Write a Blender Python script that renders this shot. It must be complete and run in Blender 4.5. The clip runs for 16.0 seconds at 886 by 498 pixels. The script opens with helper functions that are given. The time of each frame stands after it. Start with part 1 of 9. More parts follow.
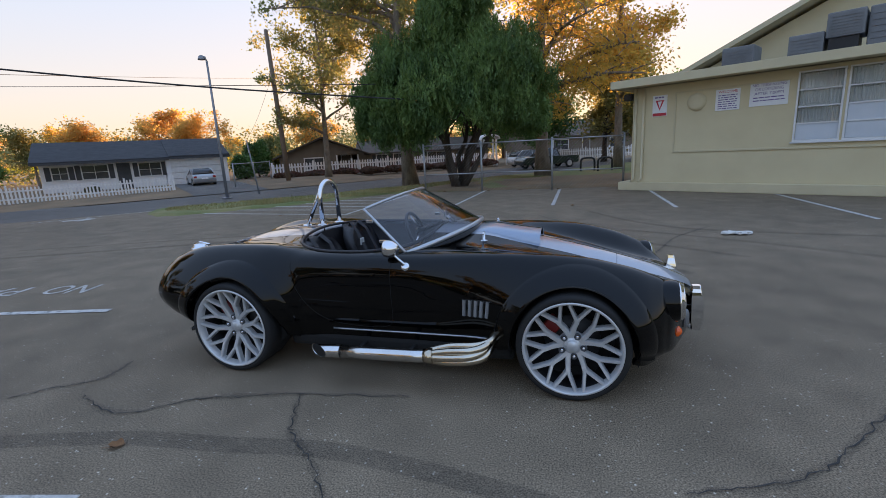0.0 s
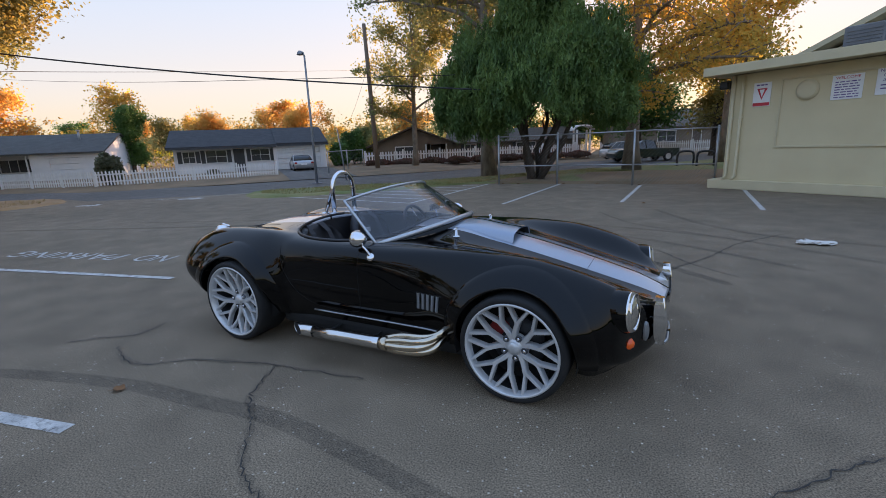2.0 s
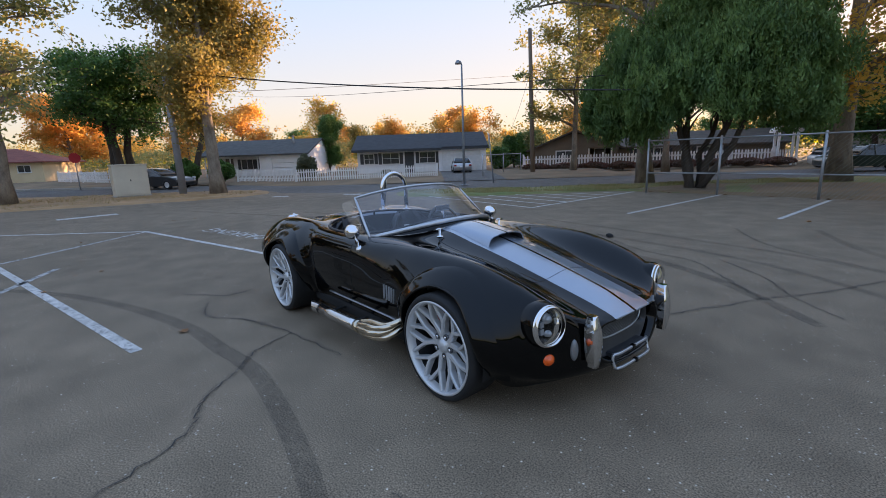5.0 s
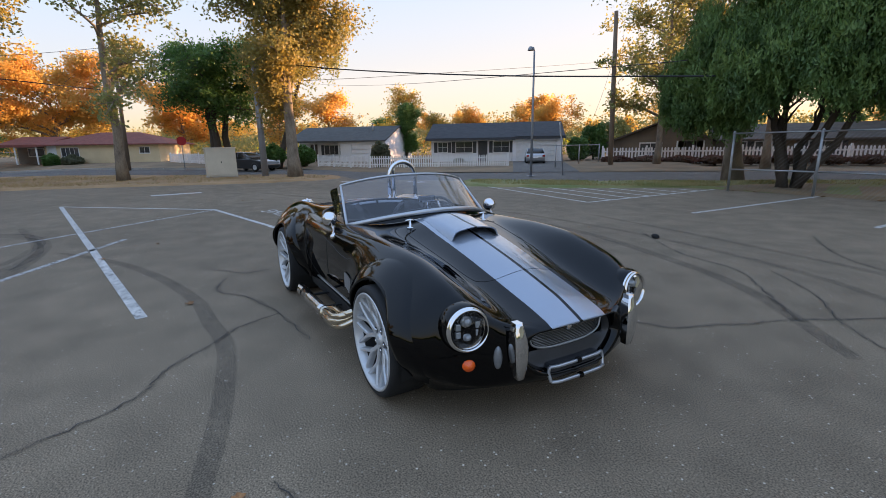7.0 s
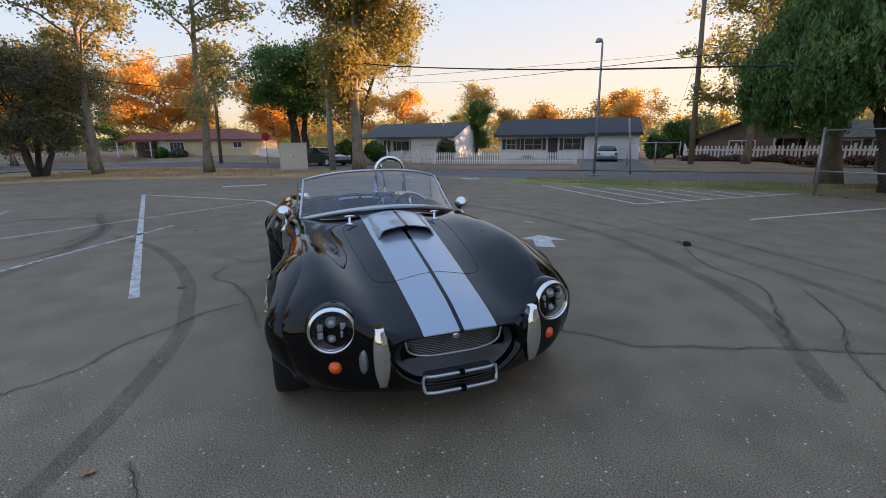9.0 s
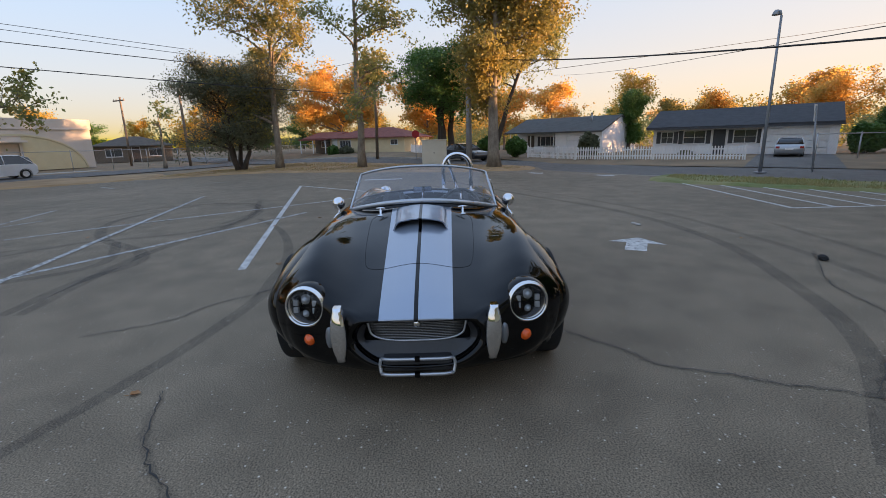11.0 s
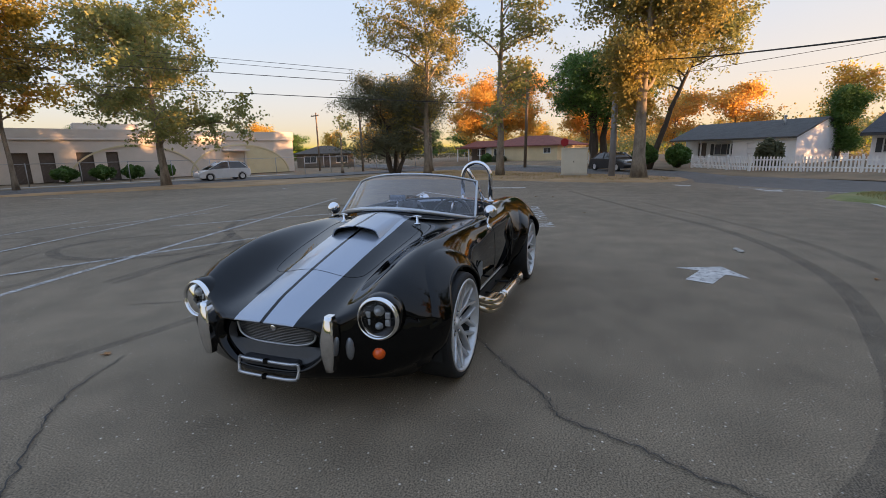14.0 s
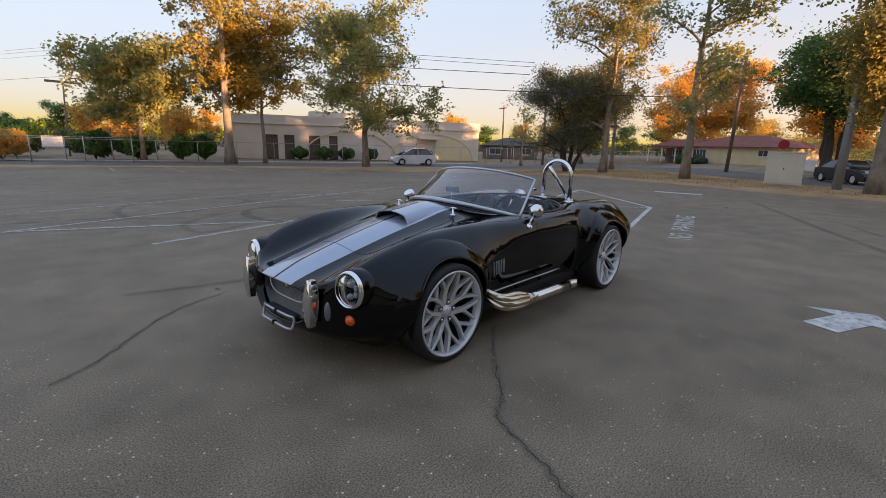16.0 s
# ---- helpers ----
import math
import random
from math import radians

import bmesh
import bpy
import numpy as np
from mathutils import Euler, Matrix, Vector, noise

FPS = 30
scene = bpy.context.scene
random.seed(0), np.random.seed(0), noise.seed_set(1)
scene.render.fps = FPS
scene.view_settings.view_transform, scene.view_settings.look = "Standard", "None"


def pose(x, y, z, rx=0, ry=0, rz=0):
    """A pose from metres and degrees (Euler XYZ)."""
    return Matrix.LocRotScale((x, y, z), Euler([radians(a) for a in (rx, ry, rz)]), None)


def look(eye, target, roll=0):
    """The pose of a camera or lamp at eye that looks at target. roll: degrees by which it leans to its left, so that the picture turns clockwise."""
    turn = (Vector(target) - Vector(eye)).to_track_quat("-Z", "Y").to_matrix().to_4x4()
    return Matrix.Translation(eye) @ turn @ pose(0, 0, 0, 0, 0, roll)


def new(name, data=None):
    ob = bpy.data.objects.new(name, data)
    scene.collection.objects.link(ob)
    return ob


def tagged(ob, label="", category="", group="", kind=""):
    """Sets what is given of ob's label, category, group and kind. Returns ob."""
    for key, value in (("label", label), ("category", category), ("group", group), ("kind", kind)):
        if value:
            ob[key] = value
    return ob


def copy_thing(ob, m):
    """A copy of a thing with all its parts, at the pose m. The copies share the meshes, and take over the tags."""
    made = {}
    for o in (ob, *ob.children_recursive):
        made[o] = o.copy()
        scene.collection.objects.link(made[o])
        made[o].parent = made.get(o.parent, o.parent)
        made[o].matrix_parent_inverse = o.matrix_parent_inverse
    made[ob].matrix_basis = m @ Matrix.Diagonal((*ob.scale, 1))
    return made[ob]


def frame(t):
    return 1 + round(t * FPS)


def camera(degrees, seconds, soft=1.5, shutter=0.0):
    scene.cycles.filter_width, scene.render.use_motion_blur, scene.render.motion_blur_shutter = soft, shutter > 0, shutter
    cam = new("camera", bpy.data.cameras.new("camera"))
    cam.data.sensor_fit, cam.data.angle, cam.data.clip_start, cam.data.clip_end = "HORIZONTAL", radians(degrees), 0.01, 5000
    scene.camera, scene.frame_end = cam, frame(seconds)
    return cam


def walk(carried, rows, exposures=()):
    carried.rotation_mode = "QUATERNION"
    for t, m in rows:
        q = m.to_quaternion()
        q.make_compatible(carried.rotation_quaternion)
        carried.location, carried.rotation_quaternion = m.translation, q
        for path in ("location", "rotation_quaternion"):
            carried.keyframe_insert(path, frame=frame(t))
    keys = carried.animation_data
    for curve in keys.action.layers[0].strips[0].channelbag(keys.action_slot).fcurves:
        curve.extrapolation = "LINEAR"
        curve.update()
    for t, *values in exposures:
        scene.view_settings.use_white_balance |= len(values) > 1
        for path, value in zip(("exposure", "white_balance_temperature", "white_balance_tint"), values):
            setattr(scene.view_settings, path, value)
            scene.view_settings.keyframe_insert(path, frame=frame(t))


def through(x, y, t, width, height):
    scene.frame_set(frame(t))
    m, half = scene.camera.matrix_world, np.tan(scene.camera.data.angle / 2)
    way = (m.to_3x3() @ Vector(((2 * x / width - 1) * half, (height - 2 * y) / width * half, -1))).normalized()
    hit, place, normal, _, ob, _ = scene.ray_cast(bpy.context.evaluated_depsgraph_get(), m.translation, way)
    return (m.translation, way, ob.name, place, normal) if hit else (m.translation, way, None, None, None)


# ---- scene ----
cam = camera(88.8, 16.0, soft=0.8)
# time, eye, target, roll
PATH = [
    (0, (1.148, -3.325, 1.459), (0.591, -1.453, 1.032), -3.0),
    (0.5, (1.392, -3.352, 1.455), (0.747, -1.509, 1.022), -2.9),
    (1, (1.544, -3.246, 1.432), (0.803, -1.442, 0.988), -3.0),
    (1.5, (1.697, -3.093, 1.444), (0.909, -1.313, 0.987), -2.3),
    (2, (1.951, -3.081, 1.468), (1.017, -1.372, 1.016), -2.3),
    (2.5, (2.173, -3.044, 1.46), (1.117, -1.407, 1.004), -2.4),
    (3, (2.317, -2.816, 1.452), (1.204, -1.218, 0.995), -2.4),
    (3.5, (2.513, -2.692, 1.473), (1.281, -1.181, 1.024), -3.3),
    (4, (2.76, -2.614, 1.457), (1.372, -1.24, 1.026), -3.5),
    (4.2, (2.815, -2.573, 1.439), (1.4, -1.224, 1.016), -3.2),
    (6.3, (3.361, -1.956, 1.406), (1.722, -0.89, 0.985), -0.5),
    (6.5, (3.359, -1.873, 1.396), (1.705, -0.832, 0.972), -0.4),
    (7, (3.431, -1.681, 1.405), (1.735, -0.72, 0.958), -0.8),
    (7.5, (3.674, -1.481, 1.426), (1.883, -0.713, 0.974), -2.2),
    (8, (3.745, -1.301, 1.415), (1.935, -0.583, 0.96), -2.1),
    (8.2, (3.722, -1.187, 1.403), (1.909, -0.475, 0.949), -1.8),
    (10.3, (3.851, -0.187, 1.38), (1.941, 0.168, 0.905), 0.1),
    (10.5, (3.877, -0.104, 1.377), (1.951, 0.152, 0.902), -0.7),
    (11, (3.998, 0.123, 1.383), (2.053, 0.142, 0.917), -1.3),
    (11.5, (3.969, 0.287, 1.355), (2.021, 0.186, 0.916), -1.1),
    (12, (3.851, 0.51, 1.353), (1.909, 0.311, 0.92), -1.1),
    (12.5, (3.874, 0.81, 1.353), (1.955, 0.432, 0.938), -1.7),
    (13, (3.882, 1.082, 1.36), (1.979, 0.62, 0.95), -1.5),
    (13.5, (3.701, 1.355, 1.337), (1.804, 0.873, 0.925), -0.8),
    (14, (3.632, 1.629, 1.349), (1.793, 0.964, 0.933), -1.3),
    (14.5, (3.584, 1.919, 1.356), (1.819, 1.074, 0.946), -1.2),
    (15, (3.377, 2.116, 1.324), (1.64, 1.219, 0.904), 0.4),
    (15.5, (3.233, 2.341, 1.323), (1.582, 1.297, 0.892), 0.7),
    (16, (3.192, 2.647, 1.363), (1.757, 1.328, 0.918), 1.4),
]
walk(cam, [(t, look(eye, target, roll)) for t, eye, target, roll in PATH], [(0.0, 1.90, 6800, 17), (4.0, 1.88, 6550, 16), (7.0, 2.01, 6950, 16), (8.5, 1.93, 7050, 16), (12.0, 1.84, 7200, 16), (16.0, 1.88, 7750, 20)])

# ---- daylight just after the sun has left the ground ----
SUN_AZ = radians(96)            # from +x towards +y
SUN_EL = radians(1.1)
world = bpy.data.worlds.new("evening_sky")
scene.world = world
world.use_nodes = True
wn, wl = world.node_tree.nodes, world.node_tree.links
sky = wn.new("ShaderNodeTexSky")
sky.sky_type, sky.sun_disc = "NISHITA", False
sky.sun_elevation = SUN_EL
sky.sun_rotation = radians(90) - SUN_AZ
sky.air_density, sky.dust_density, sky.ozone_density = 1.0, 0.6, 1.5
wn["Background"].inputs["Strength"].default_value = 0.38
soft_sky = wn.new("ShaderNodeGamma")
soft_sky.inputs["Gamma"].default_value = 0.13
wl.new(sky.outputs["Color"], soft_sky.inputs["Color"])
tone_sky = wn.new("ShaderNodeHueSaturation")
tone_sky.inputs["Saturation"].default_value = 1.6
wl.new(soft_sky.outputs["Color"], tone_sky.inputs["Color"])
# bluer with height and away from the sun, as clear evening air is
sky_at, sky_xyz, sky_ramp, sky_mul = wn.new("ShaderNodeTexCoord"), wn.new("ShaderNodeSeparateXYZ"), wn.new("ShaderNodeValToRGB"), wn.new("ShaderNodeMix")
wl.new(sky_at.outputs["Generated"], sky_xyz.inputs[0])
sky_dot, sky_add = wn.new("ShaderNodeVectorMath"), wn.new("ShaderNodeMath")
sky_dot.operation, sky_add.operation = "DOT_PRODUCT", "MULTIPLY_ADD"
sky_dot.inputs[1].default_value = (math.cos(SUN_AZ), math.sin(SUN_AZ), 0)
wl.new(sky_at.outputs["Generated"], sky_dot.inputs[0])
wl.new(sky_dot.outputs["Value"], sky_add.inputs[0])
sky_add.inputs[1].default_value = -0.16
wl.new(sky_xyz.outputs["Z"], sky_add.inputs[2])
wl.new(sky_add.outputs[0], sky_ramp.inputs[0])
sky_ramp.color_ramp.elements[0].position, sky_ramp.color_ramp.elements[1].position = 0.0, 1.0
sky_ramp.color_ramp.elements[0].color, sky_ramp.color_ramp.elements[1].color = (0.65, 0.612, 0.60, 1), (0.47, 0.68, 1.02, 1)
sky_mid = sky_ramp.color_ramp.elements.new(0.30)
sky_mid.color = (0.475, 0.60, 0.785, 1)
sky_mul.data_type, sky_mul.blend_type = "RGBA", "MULTIPLY"
sky_mul.inputs["Factor"].default_value = 1.0
wl.new(tone_sky.outputs["Color"], sky_mul.inputs["A"])
wl.new(sky_ramp.outputs["Color"], sky_mul.inputs["B"])
# the glow round the place where the sun went down
near_sun, glow, sky_glow = wn.new("ShaderNodeMath"), wn.new("ShaderNodeMapRange"), wn.new("ShaderNodeVectorMath")
near_sun.operation, near_sun.inputs[1].default_value = "POWER", 9.0
near_sun.use_clamp = True
toward = wn.new("ShaderNodeMath")
toward.operation, toward.inputs[1].default_value = "MAXIMUM", 0.0
wl.new(sky_dot.outputs["Value"], toward.inputs[0])
wl.new(toward.outputs[0], near_sun.inputs[0])
glow.inputs["To Min"].default_value, glow.inputs["To Max"].default_value = 1.0, 1.10
wl.new(near_sun.outputs[0], glow.inputs["Value"])
sky_glow.operation = "SCALE"
wl.new(sky_mul.outputs["Result"], sky_glow.inputs[0])
wl.new(glow.outputs[0], sky_glow.inputs["Scale"])
wl.new(sky_glow.outputs[0], wn["Background"].inputs["Color"])
sun = new("sun", bpy.data.lights.new("sun", "SUN"))
sun.data.energy, sun.data.angle, sun.data.color = 5.0, radians(0.5), (1.0, 0.60, 0.32)
sd = Vector((math.cos(SUN_AZ) * math.cos(SUN_EL), math.sin(SUN_AZ) * math.cos(SUN_EL), math.sin(SUN_EL)))
sun.matrix_world = look(sd * 100, (0, 0, 0))

# ---- small building kit ----
TAU = 2 * math.pi


def principled(name):
    m = bpy.data.materials.new(name)
    m.use_nodes = True
    return m, m.node_tree.nodes, m.node_tree.links, m.node_tree.nodes["Principled BSDF"]


def mat(name, c1, c2=None, rough=0.6, metal=0.0, scale=3.0, fine=60.0, bump=0.15, coat=0.0, vary=0.0, stretch=(1, 1, 1), spec=0.5):
    """A surface with colour that varies at two scales, grain and fine relief. vary: a shift from object to object."""
    m, n, l, p = principled(name)
    c2 = c2 or tuple(v * 0.75 for v in c1)
    tc, mp = n.new("ShaderNodeTexCoord"), n.new("ShaderNodeMapping")
    mp.inputs["Scale"].default_value = stretch
    l.new(tc.outputs["Object"], mp.inputs["Vector"])
    big, small = n.new("ShaderNodeTexNoise"), n.new("ShaderNodeTexNoise")
    big.inputs["Scale"].default_value, small.inputs["Scale"].default_value = scale, fine
    big.inputs["Detail"].default_value, small.inputs["Detail"].default_value = 5, 3
    for t in (big, small):
        l.new(mp.outputs[0], t.inputs["Vector"])
    add = n.new("ShaderNodeMath")
    add.operation = "MULTIPLY_ADD"
    add.inputs[1].default_value = 0.45
    l.new(small.outputs[0], add.inputs[0])
    l.new(big.outputs[0], add.inputs[2])
    ramp = n.new("ShaderNodeValToRGB")
    ramp.color_ramp.elements[0].position, ramp.color_ramp.elements[1].position = 0.5, 0.92
    ramp.color_ramp.elements[0].color, ramp.color_ramp.elements[1].color = (*c1, 1), (*c2, 1)
    l.new(add.outputs[0], ramp.inputs[0])
    col = ramp.outputs[0]
    if vary:
        info, hsv, mr = n.new("ShaderNodeObjectInfo"), n.new("ShaderNodeHueSaturation"), n.new("ShaderNodeMapRange")
        mr.inputs["To Min"].default_value, mr.inputs["To Max"].default_value = 1 - vary, 1 + vary
        l.new(info.outputs["Random"], mr.inputs["Value"])
        l.new(mr.outputs[0], hsv.inputs["Value"])
        l.new(col, hsv.inputs["Color"])
        col = hsv.outputs[0]
    l.new(col, p.inputs["Base Color"])
    p.inputs["Roughness"].default_value, p.inputs["Metallic"].default_value = rough, metal
    p.inputs["Coat Weight"].default_value, p.inputs["Coat Roughness"].default_value = coat, 0.04
    p.inputs["Specular IOR Level"].default_value = spec
    if bump:
        b = n.new("ShaderNodeBump")
        b.inputs["Strength"].default_value, b.inputs["Distance"].default_value = bump, 0.01
        l.new(small.outputs[0], b.inputs["Height"])
        l.new(b.outputs[0], p.inputs["Normal"])
    return m


def leaf_mat(name, cols, rough=0.6, through=0.35, patch=0.7, patch_scale=0.55):
    """Leaves: a colour for each leaf out of a ramp, drifting in patches through the crown, some light through them."""
    m, n, l, p = principled(name)
    geo, ramp = n.new("ShaderNodeNewGeometry"), n.new("ShaderNodeValToRGB")
    e = ramp.color_ramp.elements
    while len(e) < len(cols):
        e.new(0.5)
    for k, c in enumerate(cols):
        e[k].position, e[k].color = k / (len(cols) - 1), (*c, 1)
    tc, drift, spread, add, own = n.new("ShaderNodeTexCoord"), n.new("ShaderNodeTexNoise"), n.new("ShaderNodeMapRange"), n.new("ShaderNodeMath"), n.new("ShaderNodeMath")
    drift.inputs["Scale"].default_value, drift.inputs["Detail"].default_value = patch_scale, 3
    l.new(tc.outputs["Object"], drift.inputs["Vector"])
    spread.inputs["From Min"].default_value, spread.inputs["From Max"].default_value = 0.32, 0.68
    spread.inputs["To Max"].default_value = patch
    l.new(drift.outputs[0], spread.inputs["Value"])
    own.operation, add.operation = "MULTIPLY", "ADD"
    own.inputs[1].default_value = 1 - patch
    l.new(geo.outputs["Random Per Island"], own.inputs[0])
    l.new(own.outputs[0], add.inputs[0])
    l.new(spread.outputs[0], add.inputs[1])
    l.new(add.outputs[0], ramp.inputs[0])
    l.new(ramp.outputs[0], p.inputs["Base Color"])
    p.inputs["Roughness"].default_value = rough
    tr, mix, out = n.new("ShaderNodeBsdfTranslucent"), n.new("ShaderNodeMixShader"), n["Material Output"]
    l.new(ramp.outputs[0], tr.inputs["Color"])
    mix.inputs[0].default_value = through
    l.new(p.outputs[0], mix.inputs[1])
    l.new(tr.outputs[0], mix.inputs[2])
    l.new(mix.outputs[0], out.inputs["Surface"])
    return m


def glass_mat(name, tint, gloss_rough=0.0, ior=1.5):
    """A thin pane: what lies behind it shows through a tint, and it mirrors at grazing angles."""
    m, n, l, p = principled(name)
    n.remove(p)
    t, g, f, mix = n.new("ShaderNodeBsdfTransparent"), n.new("ShaderNodeBsdfGlossy"), n.new("ShaderNodeFresnel"), n.new("ShaderNodeMixShader")
    t.inputs["Color"].default_value = (*tint, 1)
    g.inputs["Roughness"].default_value = gloss_rough
    f.inputs["IOR"].default_value = ior
    l.new(f.outputs[0], mix.inputs[0])
    l.new(t.outputs[0], mix.inputs[1])
    l.new(g.outputs[0], mix.inputs[2])
    l.new(mix.outputs[0], n["Material Output"].inputs["Surface"])
    return m


def mesh_of(name, bm, mats, smooth=False):
    me = bpy.data.meshes.new(name)
    bm.to_mesh(me)
    bm.free()
    for m in mats if isinstance(mats, (list, tuple)) else [mats]:
        me.materials.append(m)
    if smooth:
        for poly in me.polygons:
            poly.use_smooth = True
    return me


def part(name, bm, material, parent=None, label="", smooth=False, at=None):
    ob = new(name, mesh_of(name, bm, material, smooth))
    if parent is not None:
        ob.parent = parent
    if at is not None:
        ob.matrix_basis = at
    if label:
        tagged(ob, label)
    return ob


def thing(name, label, category, group="", kind="", at=None):
    ob = tagged(new(name), label, category, group, kind)
    if at is not None:
        ob.matrix_basis = at
    return ob


def box(bm, x0, x1, y0, y1, z0, z1, m=None, bevel=0.0, mi=0):
    r = bmesh.ops.create_cube(bm, size=1.0, matrix=Matrix.Translation(((x0 + x1) / 2, (y0 + y1) / 2, (z0 + z1) / 2)) @ Matrix.Diagonal((x1 - x0, y1 - y0, z1 - z0, 1)))
    vs = r["verts"]
    if bevel:
        es = {e for v in vs for e in v.link_edges}
        rb = bmesh.ops.bevel(bm, geom=list(es), offset=bevel, segments=2, affect="EDGES", profile=0.6)
        vs = list({v for f in rb["faces"] for v in f.verts} | {v for v in vs if v.is_valid})
    if m is not None:
        bmesh.ops.transform(bm, matrix=m, verts=vs)
    if mi:
        for f in {f for v in vs for f in v.link_faces}:
            f.material_index = mi
    return vs


def ring_axes(d):
    d = d.normalized()
    a = d.cross(Vector((0, 0, 1)) if abs(d.z) < 0.9 else Vector((1, 0, 0))).normalized()
    return a, d.cross(a).normalized()


def tube(bm, pts, radii, seg=8, caps=True, mi=0, squash=1.0):
    """A round bar through the points, with a radius each (or one for all)."""
    pts = [Vector(p) for p in pts]
    radii = radii if isinstance(radii, (list, tuple)) else [radii] * len(pts)
    rings, a = [], None
    for i, p in enumerate(pts):
        d = (pts[min(i + 1, len(pts) - 1)] - pts[max(i - 1, 0)]).normalized()
        if a is None:
            a, b = ring_axes(d)
        else:
            a = (a - d * a.dot(d)).normalized()
            b = d.cross(a)
        rings.append([bm.verts.new(p + (a * math.cos(TAU * k / seg) + b * math.sin(TAU * k / seg) * squash) * radii[i]) for k in range(seg)])
    fs = []
    for r0, r1 in zip(rings, rings[1:]):
        for k in range(seg):
            fs.append(bm.faces.new((r0[k], r0[(k + 1) % seg], r1[(k + 1) % seg], r1[k])))
    if caps:
        fs += [bm.faces.new(rings[0][::-1]), bm.faces.new(rings[-1])]
    for f in fs:
        f.material_index = mi
        f.smooth = True
    return rings


def lathe(bm, prof, m, seg=32, closed=False, mi=0, arc=TAU):
    """A profile of (radius, along) turned round the local x axis of m."""
    rings = []
    steps = seg if arc == TAU else seg + 1
    for k in range(steps):
        c, s = math.cos(arc * k / seg), math.sin(arc * k / seg)
        rings.append([bm.verts.new(m @ Vector((h, r * c, r * s))) for r, h in prof])
    for k in range(seg):
        r0, r1 = rings[k], rings[(k + 1) % len(rings)]
        for i in range(len(prof) if closed else len(prof) - 1):
            j = (i + 1) % len(prof)
            try:
                f = bm.faces.new((r0[i], r1[i], r1[j], r0[j]))
                f.smooth, f.material_index = True, mi
            except ValueError:
                pass
    return rings


def smooth_path(pts, n=8):
    """Points along a Catmull-Rom curve through pts."""
    pts = [Vector(p) for p in pts]
    out = []
    for i in range(len(pts) - 1):
        p0, p1, p2, p3 = pts[max(i - 1, 0)], pts[i], pts[i + 1], pts[min(i + 2, len(pts) - 1)]
        for k in range(n):
            t = k / n
            out.append(0.5 * (2 * p1 + (p2 - p0) * t + (2 * p0 - 5 * p1 + 4 * p2 - p3) * t * t + (3 * p1 - p0 - 3 * p2 + p3) * t ** 3))
    return out + [pts[-1]]


def gz(x, y):
    """Height of the ground: level round the car, falling by half a metre towards the far end of the lot."""
    u = min(max((-y - 5) / 17, 0), 1)
    return -0.55 * u * u * (3 - 2 * u)


def sheet(bm, outline, z, step=2.0):
    """A flat polygon that follows the ground, z above it."""
    vs = [bm.verts.new((x, y, 0)) for x, y in outline]
    f = bm.faces.new(vs)
    if f.normal.z < 0 or (f.normal_update() or f.normal.z < 0):
        f.normal_flip()
    fs = bmesh.ops.triangulate(bm, faces=[f])["faces"]
    geom = list({e for q in fs for e in q.edges} | set(fs) | {v for q in fs for v in q.verts})
    ys = [p[1] for p in outline]
    y = max(min(ys), -22.5)
    while y < min(max(ys), -4):
        g = bmesh.ops.bisect_plane(bm, geom=geom, plane_co=(0, y, 0), plane_no=(0, 1, 0))
        geom = g["geom"]
        y += step
    for v in {v for v in geom if isinstance(v, bmesh.types.BMVert)}:
        v.co.z = gz(v.co.x, v.co.y) + z


def strip(bm, pts, widths, z, mi=0):
    """A flat band along pts, lying z above the ground."""
    pts = [Vector((p[0], p[1], 0)) for p in pts]
    widths = widths if isinstance(widths, (list, tuple)) else [widths] * len(pts)
    prev = None
    for i, p in enumerate(pts):
        d = (pts[min(i + 1, len(pts) - 1)] - pts[max(i - 1, 0)]).normalized()
        nrm = Vector((-d.y, d.x, 0)) * widths[i] / 2
        pair = []
        for q in (p + nrm, p - nrm):
            pair.append(bm.verts.new((q.x, q.y, gz(q.x, q.y) + z)))
        if prev:
            f = bm.faces.new((prev[0], prev[1], pair[1], pair[0]))
            f.material_index = mi
            f.normal_update()
            if f.normal.z < 0:
                f.normal_flip()
        prev = pair


def rot_plan(x, y, ox, oy, ang):
    c, s = math.cos(ang), math.sin(ang)
    return ox + c * x - s * y, oy + s * x + c * y


